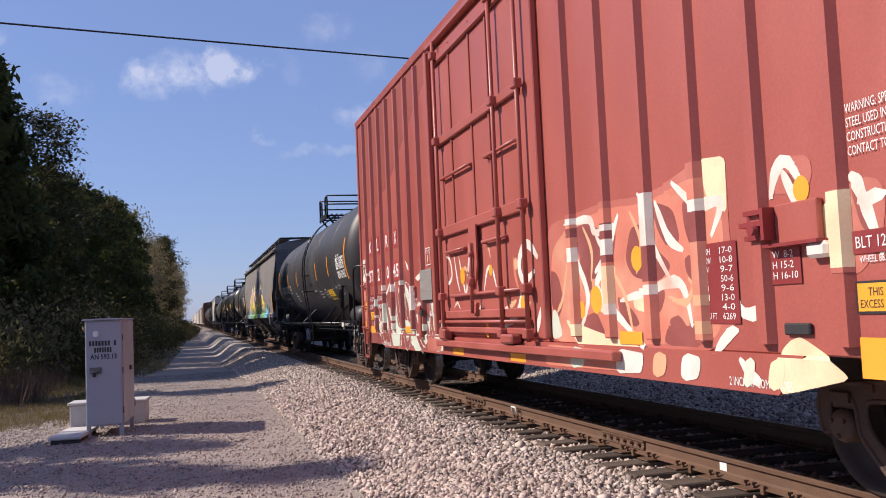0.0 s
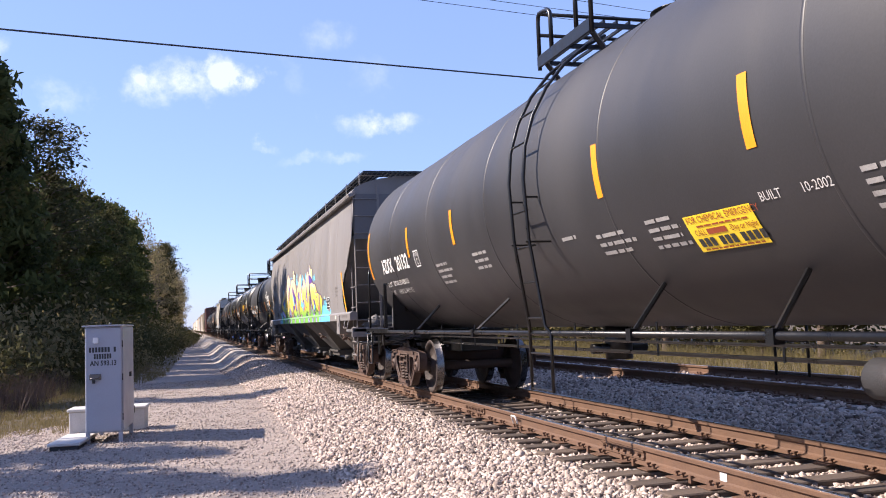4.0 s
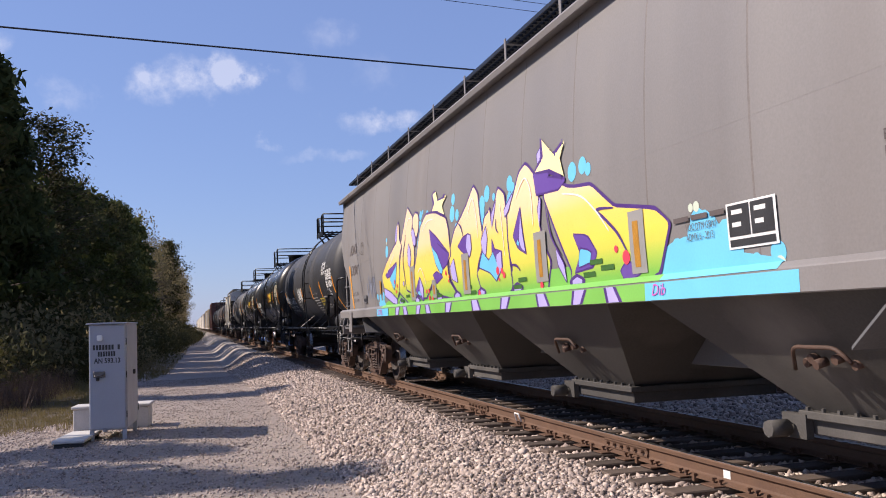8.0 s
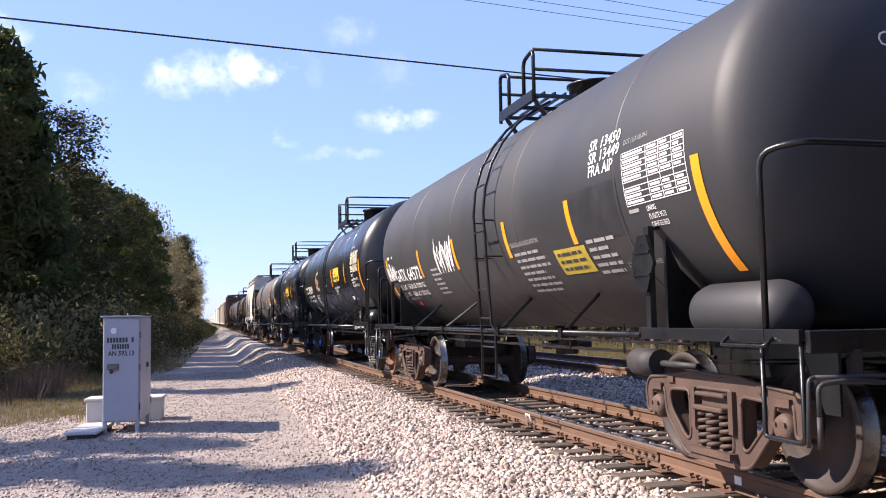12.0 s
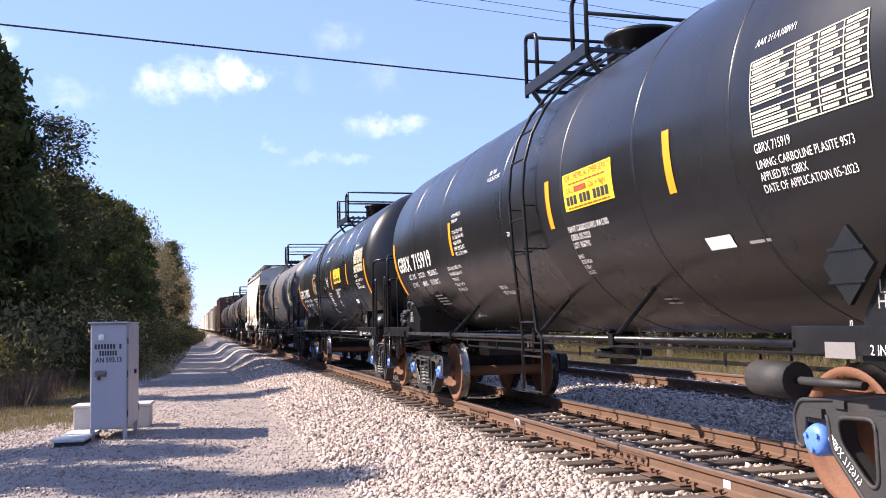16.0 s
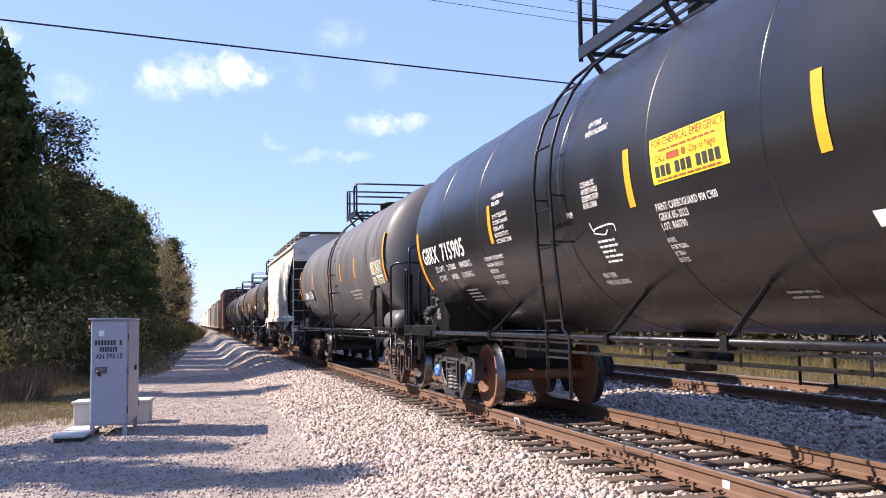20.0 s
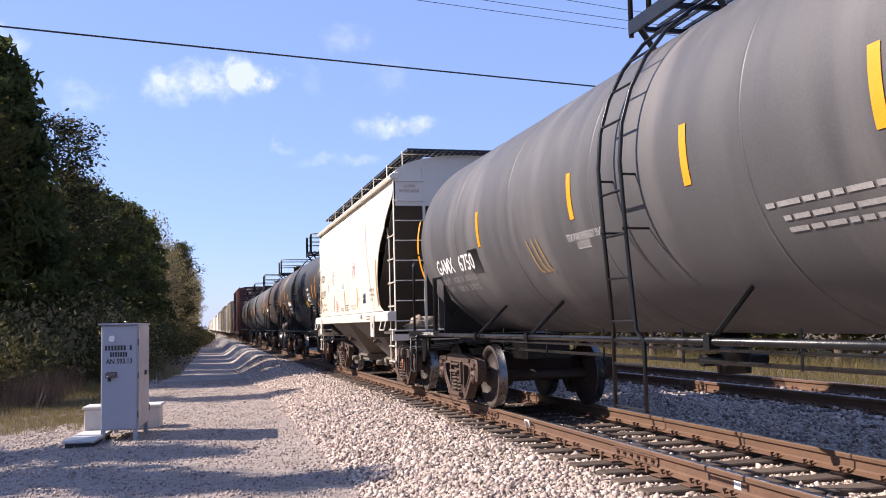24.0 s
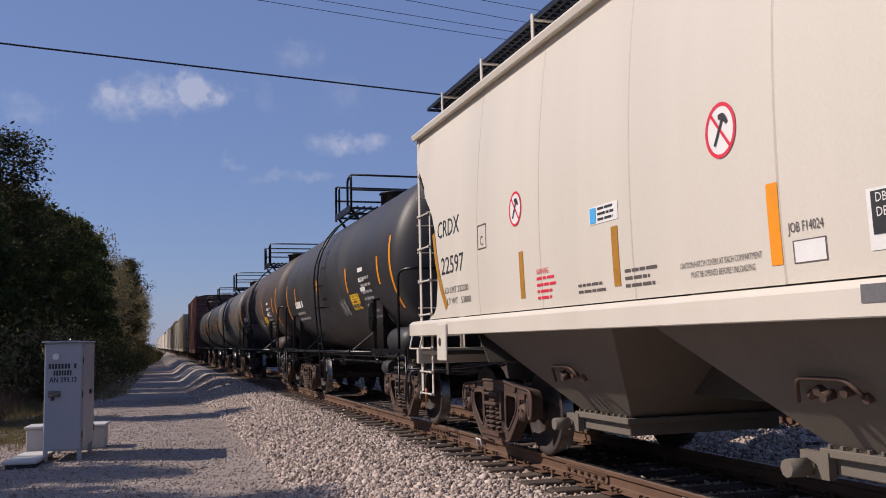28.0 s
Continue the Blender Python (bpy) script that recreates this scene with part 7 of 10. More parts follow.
        for k in range(5):
            rod(bm, (-1.16 + 0.05 * abs(k - 2), yb - 0.22 + 0.11 * k, 0.90 + 0.03 * (k % 2)), (-1.24 + 0.05 * abs(k - 2), yb - 0.22 + 0.11 * k, 0.88 + 0.03 * (k % 2)), 0.032, 7)
        pipe(bm, rounded([(-1.22, yb - 0.30, 0.90), (-1.25, yb - 0.20, 0.99), (-1.25, yb + 0.20, 0.99), (-1.16, yb + 0.30, 0.84)], 0.06), 0.014)
        part("vibrator_bracket", bm, M["iron"], bay)
    return car


random.seed(305)
on_hop = hopper_side(0.06, 1.033)
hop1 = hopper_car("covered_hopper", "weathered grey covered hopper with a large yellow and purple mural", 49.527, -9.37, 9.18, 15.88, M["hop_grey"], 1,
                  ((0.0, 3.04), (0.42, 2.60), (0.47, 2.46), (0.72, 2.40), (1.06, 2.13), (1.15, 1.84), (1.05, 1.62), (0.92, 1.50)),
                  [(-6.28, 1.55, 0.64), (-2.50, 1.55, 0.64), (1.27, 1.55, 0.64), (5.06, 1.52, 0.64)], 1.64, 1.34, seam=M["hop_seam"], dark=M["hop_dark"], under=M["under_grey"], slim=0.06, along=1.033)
words(hop1, "ADMX", 7.93, 2.66, 0.21, M["letter_brown"], on_hop, bold=0.003, wide=0.79)
words(hop1, "63080", 7.84, 2.215, 0.21, M["letter_brown"], on_hop, bold=0.003, wide=0.79)
frame_box(hop1, 6.68, 2.585, 0.235, 0.245, on_hop, M["letter_brown"], 0.014)
words(hop1, "PLATE", 6.655, 2.745, 0.045, M["letter_brown"], on_hop, wide=0.17)
words(hop1, "C", 6.60, 2.62, 0.085, M["letter_brown"], on_hop, 0.8)
words(hop1, "LD LMT   217400", 7.67, 1.785, 0.07, M["letter_brown"], on_hop, wide=0.60)
words(hop1, "LT  WT     68600", 7.64, 1.645, 0.07, M["letter_brown"], on_hop, wide=0.59)
for k, text in enumerate(("EXW 10-2 H 9-9", "EW 9-10 H 14-11", "CU FT 6220")):
    words(hop1, text, -7.30, 2.06 - 0.085 * k, 0.055, M["letter_brown"], on_hop, 0.7)
words(hop1, "2 INCH HF COMP SHOES", -8.35, 1.39, 0.055, M["letter_brown"], lambda y, v: flat_side(1.6040, 1.033)(y, v), 0.8)
words(hop1, "2 INCH HF COMP SHOES", 8.15, 1.39, 0.045, M["letter_brown"], lambda y, v: flat_side(1.6040, 1.033)(y, v), 0.8)
sheet(hop1, -7.45, 1.36, 0.16, 0.09, M["hop_cream"], flat_side(1.6060, 1.033), "tag_plate", "small cream tag plate", 1)
for pts in (((-8.20, 2.41), (-8.36, 2.12), (-8.52, 1.80), (-8.68, 1.52)), ((7.98, 2.44), (7.86, 2.10), (7.76, 1.80), (7.67, 1.52))):
    bm = bmesh.new()
    ribbon(bm, [(-y, z) for y, z in pts], [0.10] * 4, on_hop(0, 0, 0.006))
    part("reflective_stripe", bm, M["gr_gold"], hop1, "amber reflective stripe along the cut-back edge")
p = sheet(hop1, -5.94, 1.62, 0.50, 0.295, M["white"], lambda y, v: on_hop(y, v, 0.010), "consolidated_stencil", "black and white stencil panel")
for k in (0, 1):
    sheet(hop1, -5.96 - 0.235 * k, 1.70, 0.22, 0.20, M["letter_black"], lambda y, v: on_hop(y, v, 0.013), "stencil_panel").parent = p
    bars(hop1, -6.0 - 0.235 * k, 1.84, 0.12, 2, 0.04, M["white"], lambda y, v: on_hop(y, v, 0.015), 2.0).parent = p
sheet(hop1, -5.96, 1.635, 0.455, 0.045, M["letter_black"], lambda y, v: on_hop(y, v, 0.013), "stencil_panel").parent = p
for k, text in enumerate(("", "VOC DTM GRAY", "ADMX 6 - 2013")):
    if text:
        words(hop1, text, -5.45, 1.86 - 0.07 * k, 0.05, M["letter_brown"], lambda y, v: on_hop(y, v, 0.012), 0.7)
bars(hop1, -5.30, 1.86, 0.62, 1, 0.05, M["letter_brown"], lambda y, v: on_hop(y, v, 0.012), ragged=0)


def mural(car):
    """The spray-painted piece: sky-blue clouds, a green foot, yellow letters edged in purple, stars and red dots."""
    def piece(name, pts, mat, lift, soft=0.05, home=None):
        bm = bmesh.new()
        loop = soft_loop([(-y, z) for y, z in pts], soft) if soft else [Vector((-y, z)) for y, z in pts]
        fill(bm, [(p.x, p.y) for p in loop], on_hop(0, 0, lift), 0.025)
        bmesh.ops.remove_doubles(bm, verts=bm.verts[:], dist=0.0006)
        return part(name, bm, M[mat], home or car)

    def spot(name, y, z, r, mat, lift, home, squash=1.0):
        bm = bmesh.new()
        dot(bm, -y, z, r, on_hop(0, 0, lift), squash)
        part(name, bm, M[mat], home)

    def swell(pts, d):
        """The outline pushed outwards by d."""
        n = len(pts)
        turn = sum(pts[i - 1][0] * pts[i][1] - pts[i][0] * pts[i - 1][1] for i in range(n))
        out = []
        for i in range(n):
            a, c = Vector(pts[i - 1]), Vector(pts[(i + 1) % n])
            t = (c - a).normalized()
            out.append(tuple(Vector(pts[i]) + Vector((t.y, -t.x)) * (d if turn > 0 else -d)))
        return out

    foot = piece("mural_foot", ((4.6, 1.51), (4.4, 1.58), (3.0, 1.66), (1.5, 1.64), (0.0, 1.66), (-1.6, 1.66), (-3.0, 1.68), (-4.4, 1.64), (-5.0, 1.56), (-5.1, 1.51)), "gr_green", 0.0045)
    for y, z, r in ((1.85, 2.80, 0.076), (1.73, 2.84, 0.038), (4.25, 2.65, 0.05), (4.23, 2.45, 0.108), (4.93, 1.64, 0.083), (5.16, 1.68, 0.064), (4.65, 1.68, 0.081), (-1.23, 2.68, 0.10), (-1.47, 2.61, 0.047), (-1.05, 2.58, 0.105), (-1.99, 2.68, 0.091),
                    (-2.08, 2.62, 0.064), (0.15, 2.81, 0.08), (0.19, 2.62, 0.11), (-0.03, 2.58, 0.077), (1.48, 2.78, 0.058), (-1.98, 2.52, 0.071), (-3.83, 2.55, 0.08), (-3.61, 2.53, 0.092), (-3.94, 2.50, 0.06), (-5.65, 1.71, 0.21), (-5.92, 1.66, 0.17), (-5.31, 1.66, 0.10), (-6.41, 1.57, 0.073), (-6.2, 1.53, 0.055), (-5.60, 1.84, 0.10)):
        spot("mural_cloud", y, z, r, "gr_sky", 0.0025 + 0.0001 * (int(abs(y) * 10) % 7), foot)
    for y, z, r in ((-5.59, 1.95, 0.038), (-5.52, 1.95, 0.031), (4.25, 2.60, 0.03), (-6.42, 1.50, 0.05)):
        spot("mural_cloud", y, z, r, "gr_mint", 0.0033, foot)
    for pts in (((1.94, 2.74), (1.70, 2.67), (1.79, 2.41), (1.82, 2.30), (2.16, 2.17), (2.06, 2.40), (1.91, 2.61)), ((-1.82, 2.41), (-1.95, 2.56), (-2.13, 2.59), (-2.00, 2.40)), ((1.57, 2.21), (1.36, 2.59), (1.24, 2.57), (1.30, 2.35), (1.55, 2.10)),
                ((-4.9, 1.51), (-5.01, 1.60), (-5.17, 1.72), (-5.4, 1.76), (-5.95, 1.74), (-6.04, 1.60), (-6.45, 1.53), (-6.50, 1.51)), ((4.5, 1.51), (4.6, 1.62), (5.05, 1.60), (5.10, 1.51)), ((0.30, 2.10), (0.02, 2.50), (-0.1, 2.42), (0.1, 2.1)), ((-0.98, 2.30), (-0.95, 2.52), (-1.15, 2.54), (-1.12, 2.36))):
        piece("mural_cloud", pts, "gr_sky", 0.0036, 0.03, foot)
    # the paint runs on over the sloping top of the sill
    for y0, y1, mat in ((4.70, -5.12, "gr_green"), (-5.12, -6.46, "gr_sky")):
        bm = bmesh.new()
        edge = ((-1.6035, 1.468), (-1.5535, 1.5135), (-1.528, 1.5115))
        for (xa, za), (xb, zb) in zip(edge, edge[1:]):
            bm.faces.new([bm.verts.new(v) for v in ((xa, y0 * 1.033, za), (xa, y1 * 1.033, za), (xb, y1 * 1.033, zb), (xb, y0 * 1.033, zb))])
        bmesh.ops.remove_doubles(bm, verts=bm.verts[:], dist=0.0006)
        part("mural_sill", bm, M[mat], foot)
    letters_drawn = (
        ((3.42, 1.73), (3.31, 2.07), (3.26, 2.32), (3.11, 2.50), (2.70, 3.03), (2.34, 2.83), (2.41, 2.65), (2.26, 2.37), (2.26, 2.19), (2.34, 2.05), (2.29, 1.79), (2.23, 1.47), (2.68, 1.48), (3.11, 1.62)),
        ((4.65, 2.04), (4.19, 2.27), (3.58, 2.50), (3.44, 2.52), (3.42, 2.76), (3.33, 2.87), (3.27, 2.77), (3.25, 2.57), (3.06, 2.44), (3.20, 2.26), (3.29, 2.06), (3.38, 1.73), (3.55, 1.60), (3.98, 1.72), (4.51, 1.82)),
        ((2.33, 2.81), (2.21, 2.88), (2.05, 2.87), (1.96, 2.77), (1.97, 2.63), (2.08, 2.49), (2.20, 2.54), (2.33, 2.69)),
        ((2.56, 1.69), (2.12, 2.16), (1.83, 2.63), (1.54, 2.77), (1.07, 2.75), (0.48, 2.60), (0.37, 2.43), (0.29, 2.08), (0.48, 1.99), (0.41, 1.73), (0.13, 1.56), (0.28, 1.51), (0.94, 1.58), (1.24, 1.79), (1.66, 1.56), (2.05, 1.60)),
        ((0.37, 2.08), (0.09, 2.38), (-0.21, 2.52), (-0.44, 2.64), (-0.73, 2.85), (-0.89, 2.73), (-0.96, 2.47), (-1.04, 2.24), (-1.00, 2.04), (-0.83, 1.89), (-0.75, 1.75), (-0.90, 1.53), (-0.97, 1.42), (-0.28, 1.47), (0.06, 1.56), (0.33, 1.77)),
        ((-1.03, 2.14), (-1.14, 2.40), (-1.35, 2.48), (-1.38, 2.27), (-1.42, 2.38), (-1.63, 2.69), (-1.83, 2.59), (-1.89, 2.34), (-1.89, 2.06), (-1.93, 1.77), (-1.95, 1.55), (-1.69, 1.46), (-1.06, 1.46), (-0.89, 1.59), (-0.78, 1.79), (-1.05, 1.86)),
        ((-1.89, 2.32), (-2.10, 2.51), (-2.29, 2.75), (-2.47, 2.81), (-2.70, 2.66), (-2.81, 2.43), (-2.80, 2.16), (-2.87, 1.94), (-3.03, 1.76), (-2.90, 1.49), (-2.72, 1.38), (-2.25, 1.38), (-1.81, 1.44), (-1.71, 1.57), (-2.01, 1.74), (-1.89, 2.03)),
        ((-2.94, 2.42), (-3.27, 2.48), (-3.58, 2.38), (-3.99, 2.35), (-4.41, 2.10), (-5.05, 2.00), (-5.24, 1.88), (-5.04, 1.53), (-4.50, 1.43), (-3.43, 1.49), (-3.52, 1.63), (-3.19, 2.08)))
    for i, pts in enumerate(letters_drawn):
        home = piece("mural_outline", swell(pts, 0.032), "gr_purple", 0.0062 + 0.0024 * (i % 2), 0.04)
        piece("mural_letter", pts, "gr_letters", 0.0074 + 0.0024 * (i % 2), 0.05, home)
    # folds and windows of the letters: purple rim round a coloured field
    for i, (pts, mat) in enumerate((
        (((4.37, 2.03), (4.09, 2.10), (3.44, 2.21), (3.53, 2.10), (3.83, 2.02), (4.21, 1.99)), "gr_purple"),
        (((4.02, 1.96), (3.55, 2.13), (3.44, 2.19), (3.61, 1.84), (3.72, 1.76)), "gr_sky"),
        (((4.49, 1.81), (3.98, 1.72), (3.56, 1.59), (3.56, 1.51), (3.84, 1.53), (4.46, 1.68)), "gr_lilac"),
        (((2.58, 2.44), (2.47, 2.33), (2.46, 2.17), (2.54, 2.06), (2.64, 2.12), (2.65, 2.31)), "gr_lilac"),
        (((3.53, 2.54), (3.47, 2.77), (3.38, 2.85), (3.41, 2.56)), "gr_lilac"),
        (((2.40, 2.62), (2.27, 2.65), (2.12, 2.47), (2.14, 2.37), (2.26, 2.39)), "gr_lilac"),
        (((3.08, 1.84), (2.98, 1.87), (2.98, 1.78)), "gr_lilac"),
        (((2.26, 1.68), (1.96, 1.88), (1.78, 1.69), (1.83, 1.51), (2.00, 1.57)), "gr_purple"),
        (((1.95, 1.87), (1.80, 1.69), (1.84, 1.54), (2.02, 1.68)), "gr_lilac"),
        (((2.13, 1.67), (2.03, 1.68), (1.92, 1.59), (2.13, 1.63)), "gr_sky"),
        (((1.33, 2.53), (0.95, 2.38), (0.35, 2.10), (0.46, 1.98), (0.72, 1.91), (0.92, 2.14), (1.23, 2.30)), "gr_purple"),
        (((1.21, 2.27), (0.94, 2.15), (0.68, 1.90), (0.78, 1.85), (1.01, 2.01)), "gr_sky"),
        (((1.22, 1.87), (1.00, 1.90), (0.69, 1.82), (1.04, 1.74)), "gr_purple"),
        (((-0.05, 2.16), (-0.32, 2.27), (-0.53, 2.28), (-0.61, 2.20), (-0.55, 2.01), (-0.29, 2.07)), "gr_purple"),
        (((-0.47, 2.28), (-0.60, 2.27), (-0.62, 2.09), (-0.53, 1.99), (-0.41, 2.12)), "gr_lilac"),
        (((0.32, 1.92), (0.15, 2.02), (0.03, 1.70), (0.26, 1.76)), "gr_lilac"),
        (((-0.89, 1.84), (-1.04, 2.01), (-1.25, 1.89), (-1.41, 1.98), (-1.58, 1.77), (-1.47, 1.65), (-1.27, 1.76)), "gr_sky"),
        (((-1.01, 2.14), (-1.20, 2.30), (-1.23, 2.15), (-1.15, 1.96), (-1.06, 2.01)), "gr_lilac"),
        (((-1.39, 2.14), (-1.48, 1.98), (-1.70, 1.98), (-1.69, 1.80), (-1.47, 1.65), (-1.37, 1.93)), "gr_purple"),
        (((-1.52, 1.94), (-1.68, 1.97), (-1.67, 1.78), (-1.50, 1.68)), "gr_lilac"),
        (((-1.41, 2.41), (-1.58, 2.56), (-1.49, 2.40), (-1.41, 2.26)), "gr_lilac"),
        (((-1.83, 2.41), (-2.13, 2.57), (-1.97, 2.39), (-1.85, 2.33)), "gr_lilac"),
        (((-2.08, 2.09), (-2.32, 2.38), (-2.36, 2.09), (-2.43, 1.88), (-2.21, 1.96)), "gr_purple"),
        (((-2.25, 2.04), (-2.32, 2.30), (-2.36, 2.07), (-2.41, 1.90), (-2.30, 1.95)), "gr_lilac"),
        (((-2.15, 2.04), (-2.23, 2.05), (-2.26, 1.98), (-2.20, 1.98)), "gr_sky"),
        (((-2.70, 2.66), (-2.79, 2.71), (-3.13, 2.62), (-2.90, 2.45), (-2.81, 2.43)), "gr_purple"),
        (((-2.79, 2.84), (-2.88, 2.89), (-3.06, 2.79), (-2.96, 2.73), (-2.83, 2.73)), "gr_lilac"),
        (((-2.80, 2.29), (-2.86, 2.41), (-2.88, 2.38), (-2.82, 2.10)), "gr_lilac"),
        (((-3.59, 1.96), (-3.88, 1.92), (-4.04, 1.76), (-3.96, 1.65), (-3.56, 1.62), (-3.73, 1.77)), "gr_purple"),
        (((-3.72, 1.82), (-3.94, 1.78), (-3.90, 1.68), (-3.66, 1.66)), "gr_sky"),
        (((-2.70, 2.64), (-3.50, 2.48), (-3.33, 2.42), (-2.77, 2.44)), "gr_purple"),
        (((-4.57, 1.65), (-4.80, 1.55), (-4.51, 1.48), (-4.44, 1.58)), "gr_purple"),
        (((-3.19, 1.87), (-3.35, 1.70), (-3.38, 1.54), (-3.22, 1.71)), "gr_lilac"))):
        lift = 0.0112 + (0.0018 if mat != "gr_purple" else 0.0)
        rim = piece("mural_rim", swell(pts, 0.018), "gr_purple", lift, 0.02)
        piece("mural_fold", pts, mat if mat != "gr_purple" else "gr_violet", lift + 0.0009, 0.02, rim)
    for y in (3.25, 2.2, 0.95, 0.1, -0.9, -2.1, -3.6):
        rim = piece("mural_rim", ((y + 0.20, 1.51), (y + 0.14, 1.57), (y, 1.61), (y - 0.14, 1.57), (y - 0.20, 1.51)), "gr_purple", 0.0114, 0.05)
        piece("mural_fold", ((y + 0.14, 1.515), (y + 0.09, 1.555), (y - 0.02, 1.58), (y - 0.10, 1.555), (y - 0.14, 1.515)), "gr_lilac", 0.0130, 0.04, rim)
    for pts in (((0.98, 3.04), (0.87, 2.88), (0.45, 2.90), (0.65, 2.79), (0.52, 2.65), (0.93, 2.76), (1.17, 2.78), (1.04, 2.88), (1.15, 3.02)), ((-2.92, 2.97), (-3.25, 2.75), (-3.47, 2.84), (-3.37, 2.70), (-3.46, 2.52), (-3.07, 2.66), (-2.75, 2.67), (-2.97, 2.78))):
        piece("mural_star", [(y + 0.05, z) for y, z in swell(pts, 0.03)], "gr_purple", 0.0145, 0, foot)
        piece("mural_star", pts, "gr_cream", 0.0155, 0, foot)
    # ink lines of the letter shapes
    for pts in (((2.76, 2.60), (2.90, 2.40), (2.98, 2.20), (2.90, 1.90), (2.84, 1.72)), ((3.05, 2.44), (3.20, 2.30), (3.28, 2.10)), ((2.84, 1.72), (2.74, 1.70), (2.50, 1.66)), ((0.92, 2.30), (0.62, 2.20), (0.40, 2.12)), ((-0.10, 2.46), (-0.22, 2.40), (-0.30, 2.28)), ((-1.56, 2.34), (-1.55, 2.24), (-1.62, 2.18)), ((-1.93, 1.80), (-2.12, 1.78), (-2.22, 1.72)),
                ((-4.40, 2.10), (-4.10, 2.12), (-4.25, 2.02), (-4.45, 1.88), (-4.60, 1.70)), ((-3.0, 2.3), (-3.1, 2.0), (-3.3, 1.8))):
        bm = bmesh.new()
        ribbon(bm, [(-y, z) for y, z in pts], [0.012] + [0.030] * (len(pts) - 2) + [0.012], on_hop(0, 0, 0.0148))
        part("mural_line", bm, M["gr_purple"], foot)
    for pts in (((4.2, 2.06), (3.8, 2.28), (3.6, 2.36)), ((2.85, 2.60), (2.66, 2.80), (2.50, 2.84), (2.42, 2.76)), ((2.05, 1.95), (1.85, 2.0), (1.60, 1.75)), ((1.70, 2.55), (1.45, 2.66), (1.1, 2.66)), ((-0.5, 2.52), (-0.70, 2.70), (-0.85, 2.45), (-0.90, 2.2)),
                ((-2.2, 2.5), (-2.45, 2.66), (-2.62, 2.5), (-2.66, 2.15)), ((-3.4, 2.36), (-3.8, 2.28), (-4.1, 2.1), (-4.3, 1.92)), ((-1.2, 2.35), (-1.28, 2.2)), ((-1.70, 2.5), (-1.76, 2.2), (-1.80, 1.9))):
        bm = bmesh.new()
        ribbon(bm, [(-y, z) for y, z in pts], [0.010] + [0.018] * (len(pts) - 2) + [0.010], on_hop(0, 0, 0.0150))
        part("mural_shine", bm, M["white"], foot)
    for y, z, r in ((0.54, 1.86, 0.035), (0.40, 1.80, 0.025), (0.43, 1.74, 0.025), (1.48, 1.65, 0.04), (1.30, 1.53, 0.04), (-1.53, 1.76, 0.05), (-1.56, 1.66, 0.023), (-1.73, 1.70, 0.04), (-0.83, 1.53, 0.042), (3.65, 1.89, 0.04), (3.48, 1.81, 0.04), (3.57, 1.72, 0.035), (1.61, 1.65, 0.036), (1.47, 1.55, 0.043),
                    (-4.40, 1.76, 0.032), (-4.56, 1.68, 0.062), (-1.67, 1.75, 0.037), (-2.78, 1.54, 0.04)):
        spot("mural_dot", y, z, r, "gr_red", 0.0157, foot, 0.95)
    for y, z in ((3.3, 1.53), (1.2, 1.60), (1.05, 1.54), (-0.3, 1.60), (-0.45, 1.53), (-2.15, 1.60), (-2.0, 1.53), (-3.9, 1.66), (-4.1, 1.60), (-3.75, 1.56), (2.9, 1.60)):
        sheet(car, y, z, 0.24, 0.045, M["gr_dark_green"], lambda yy, vv: on_hop(yy, vv, 0.0152), "mural_brick", "", 1).parent = foot
    # the paint runs on over the sill
    f = flat_side(1.6015, 1.033)
    for name, y, wd, mat in (("mural_cloud", -4.9, 1.75, "gr_sky"), ("mural_cloud", 5.05, 1.0, "gr_sky"), ("mural_foot", 4.1, 9.0, "gr_green")):
        sheet(car, y, 1.325, wd, 0.13, M[mat], f, "mural_sill", "", 1)
    for k, (y, wd) in enumerate(((3.5, 0.16), (2.9, 0.22), (2.1, 0.14), (1.5, 0.20), (0.5, 0.16), (-0.7, 0.24), (-1.7, 0.15), (-2.8, 0.22), (-3.6, 0.14), (-4.3, 0.18))):
        for extra, mat, lift in ((0.05, "gr_purple", 1.6028), (0.0, "gr_lilac", 1.6042)):
            k2 = 0.10 * (-1) ** k
            bm = bmesh.new()
            bm.faces.new([bm.verts.new((-lift, yy * 1.033, z)) for yy, z in ((y + extra, 1.327), (y - wd - extra, 1.327), (y - wd - extra - k2, 1.452), (y + extra - k2 * 0.4, 1.452))])
            part("mural_sill", bm, M[mat], car)
    # older patches that the painter left bare, with worn stripes on them
    for y, a, b, wd in ((2.55, 1.54, 2.07, 0.28), (-0.20, 1.54, 2.05, 0.29), (-2.66, 1.57, 2.07, 0.30), (-4.64, 1.54, 2.03, 0.24), (1.28, 1.54, 1.80, 0.2)):
        sheet(car, y, a, wd, b - a, M["gr_grey"], lambda yy, vv: on_hop(yy, vv, 0.0165), "bare_patch", "bare grey rectangle")
        stripe(car, y - wd * 0.45, a + 0.05, b - 0.08, lambda yy, vv: on_hop(yy, vv, 0.0185), 0.09, M["dim_amber"])
    bm = bmesh.new()
    patch(bm, 0, 0.10, 0, 0.24, on_hop(4.86, 1.73, 0.0185))
    part("reflective_stripe", bm, M["dim_amber"], car)
    words(car, "Dib", -5.0, 1.36, 0.085, M["gr_pink"], lambda y, v: flat_side(1.6080, 1.033)(y, v), 1.1, lean=0.3)
    words(car, "GOTEL", 4.95, 1.35, 0.09, M["gr_pink"], lambda y, v: flat_side(1.6080, 1.033)(y, v), 1.0)
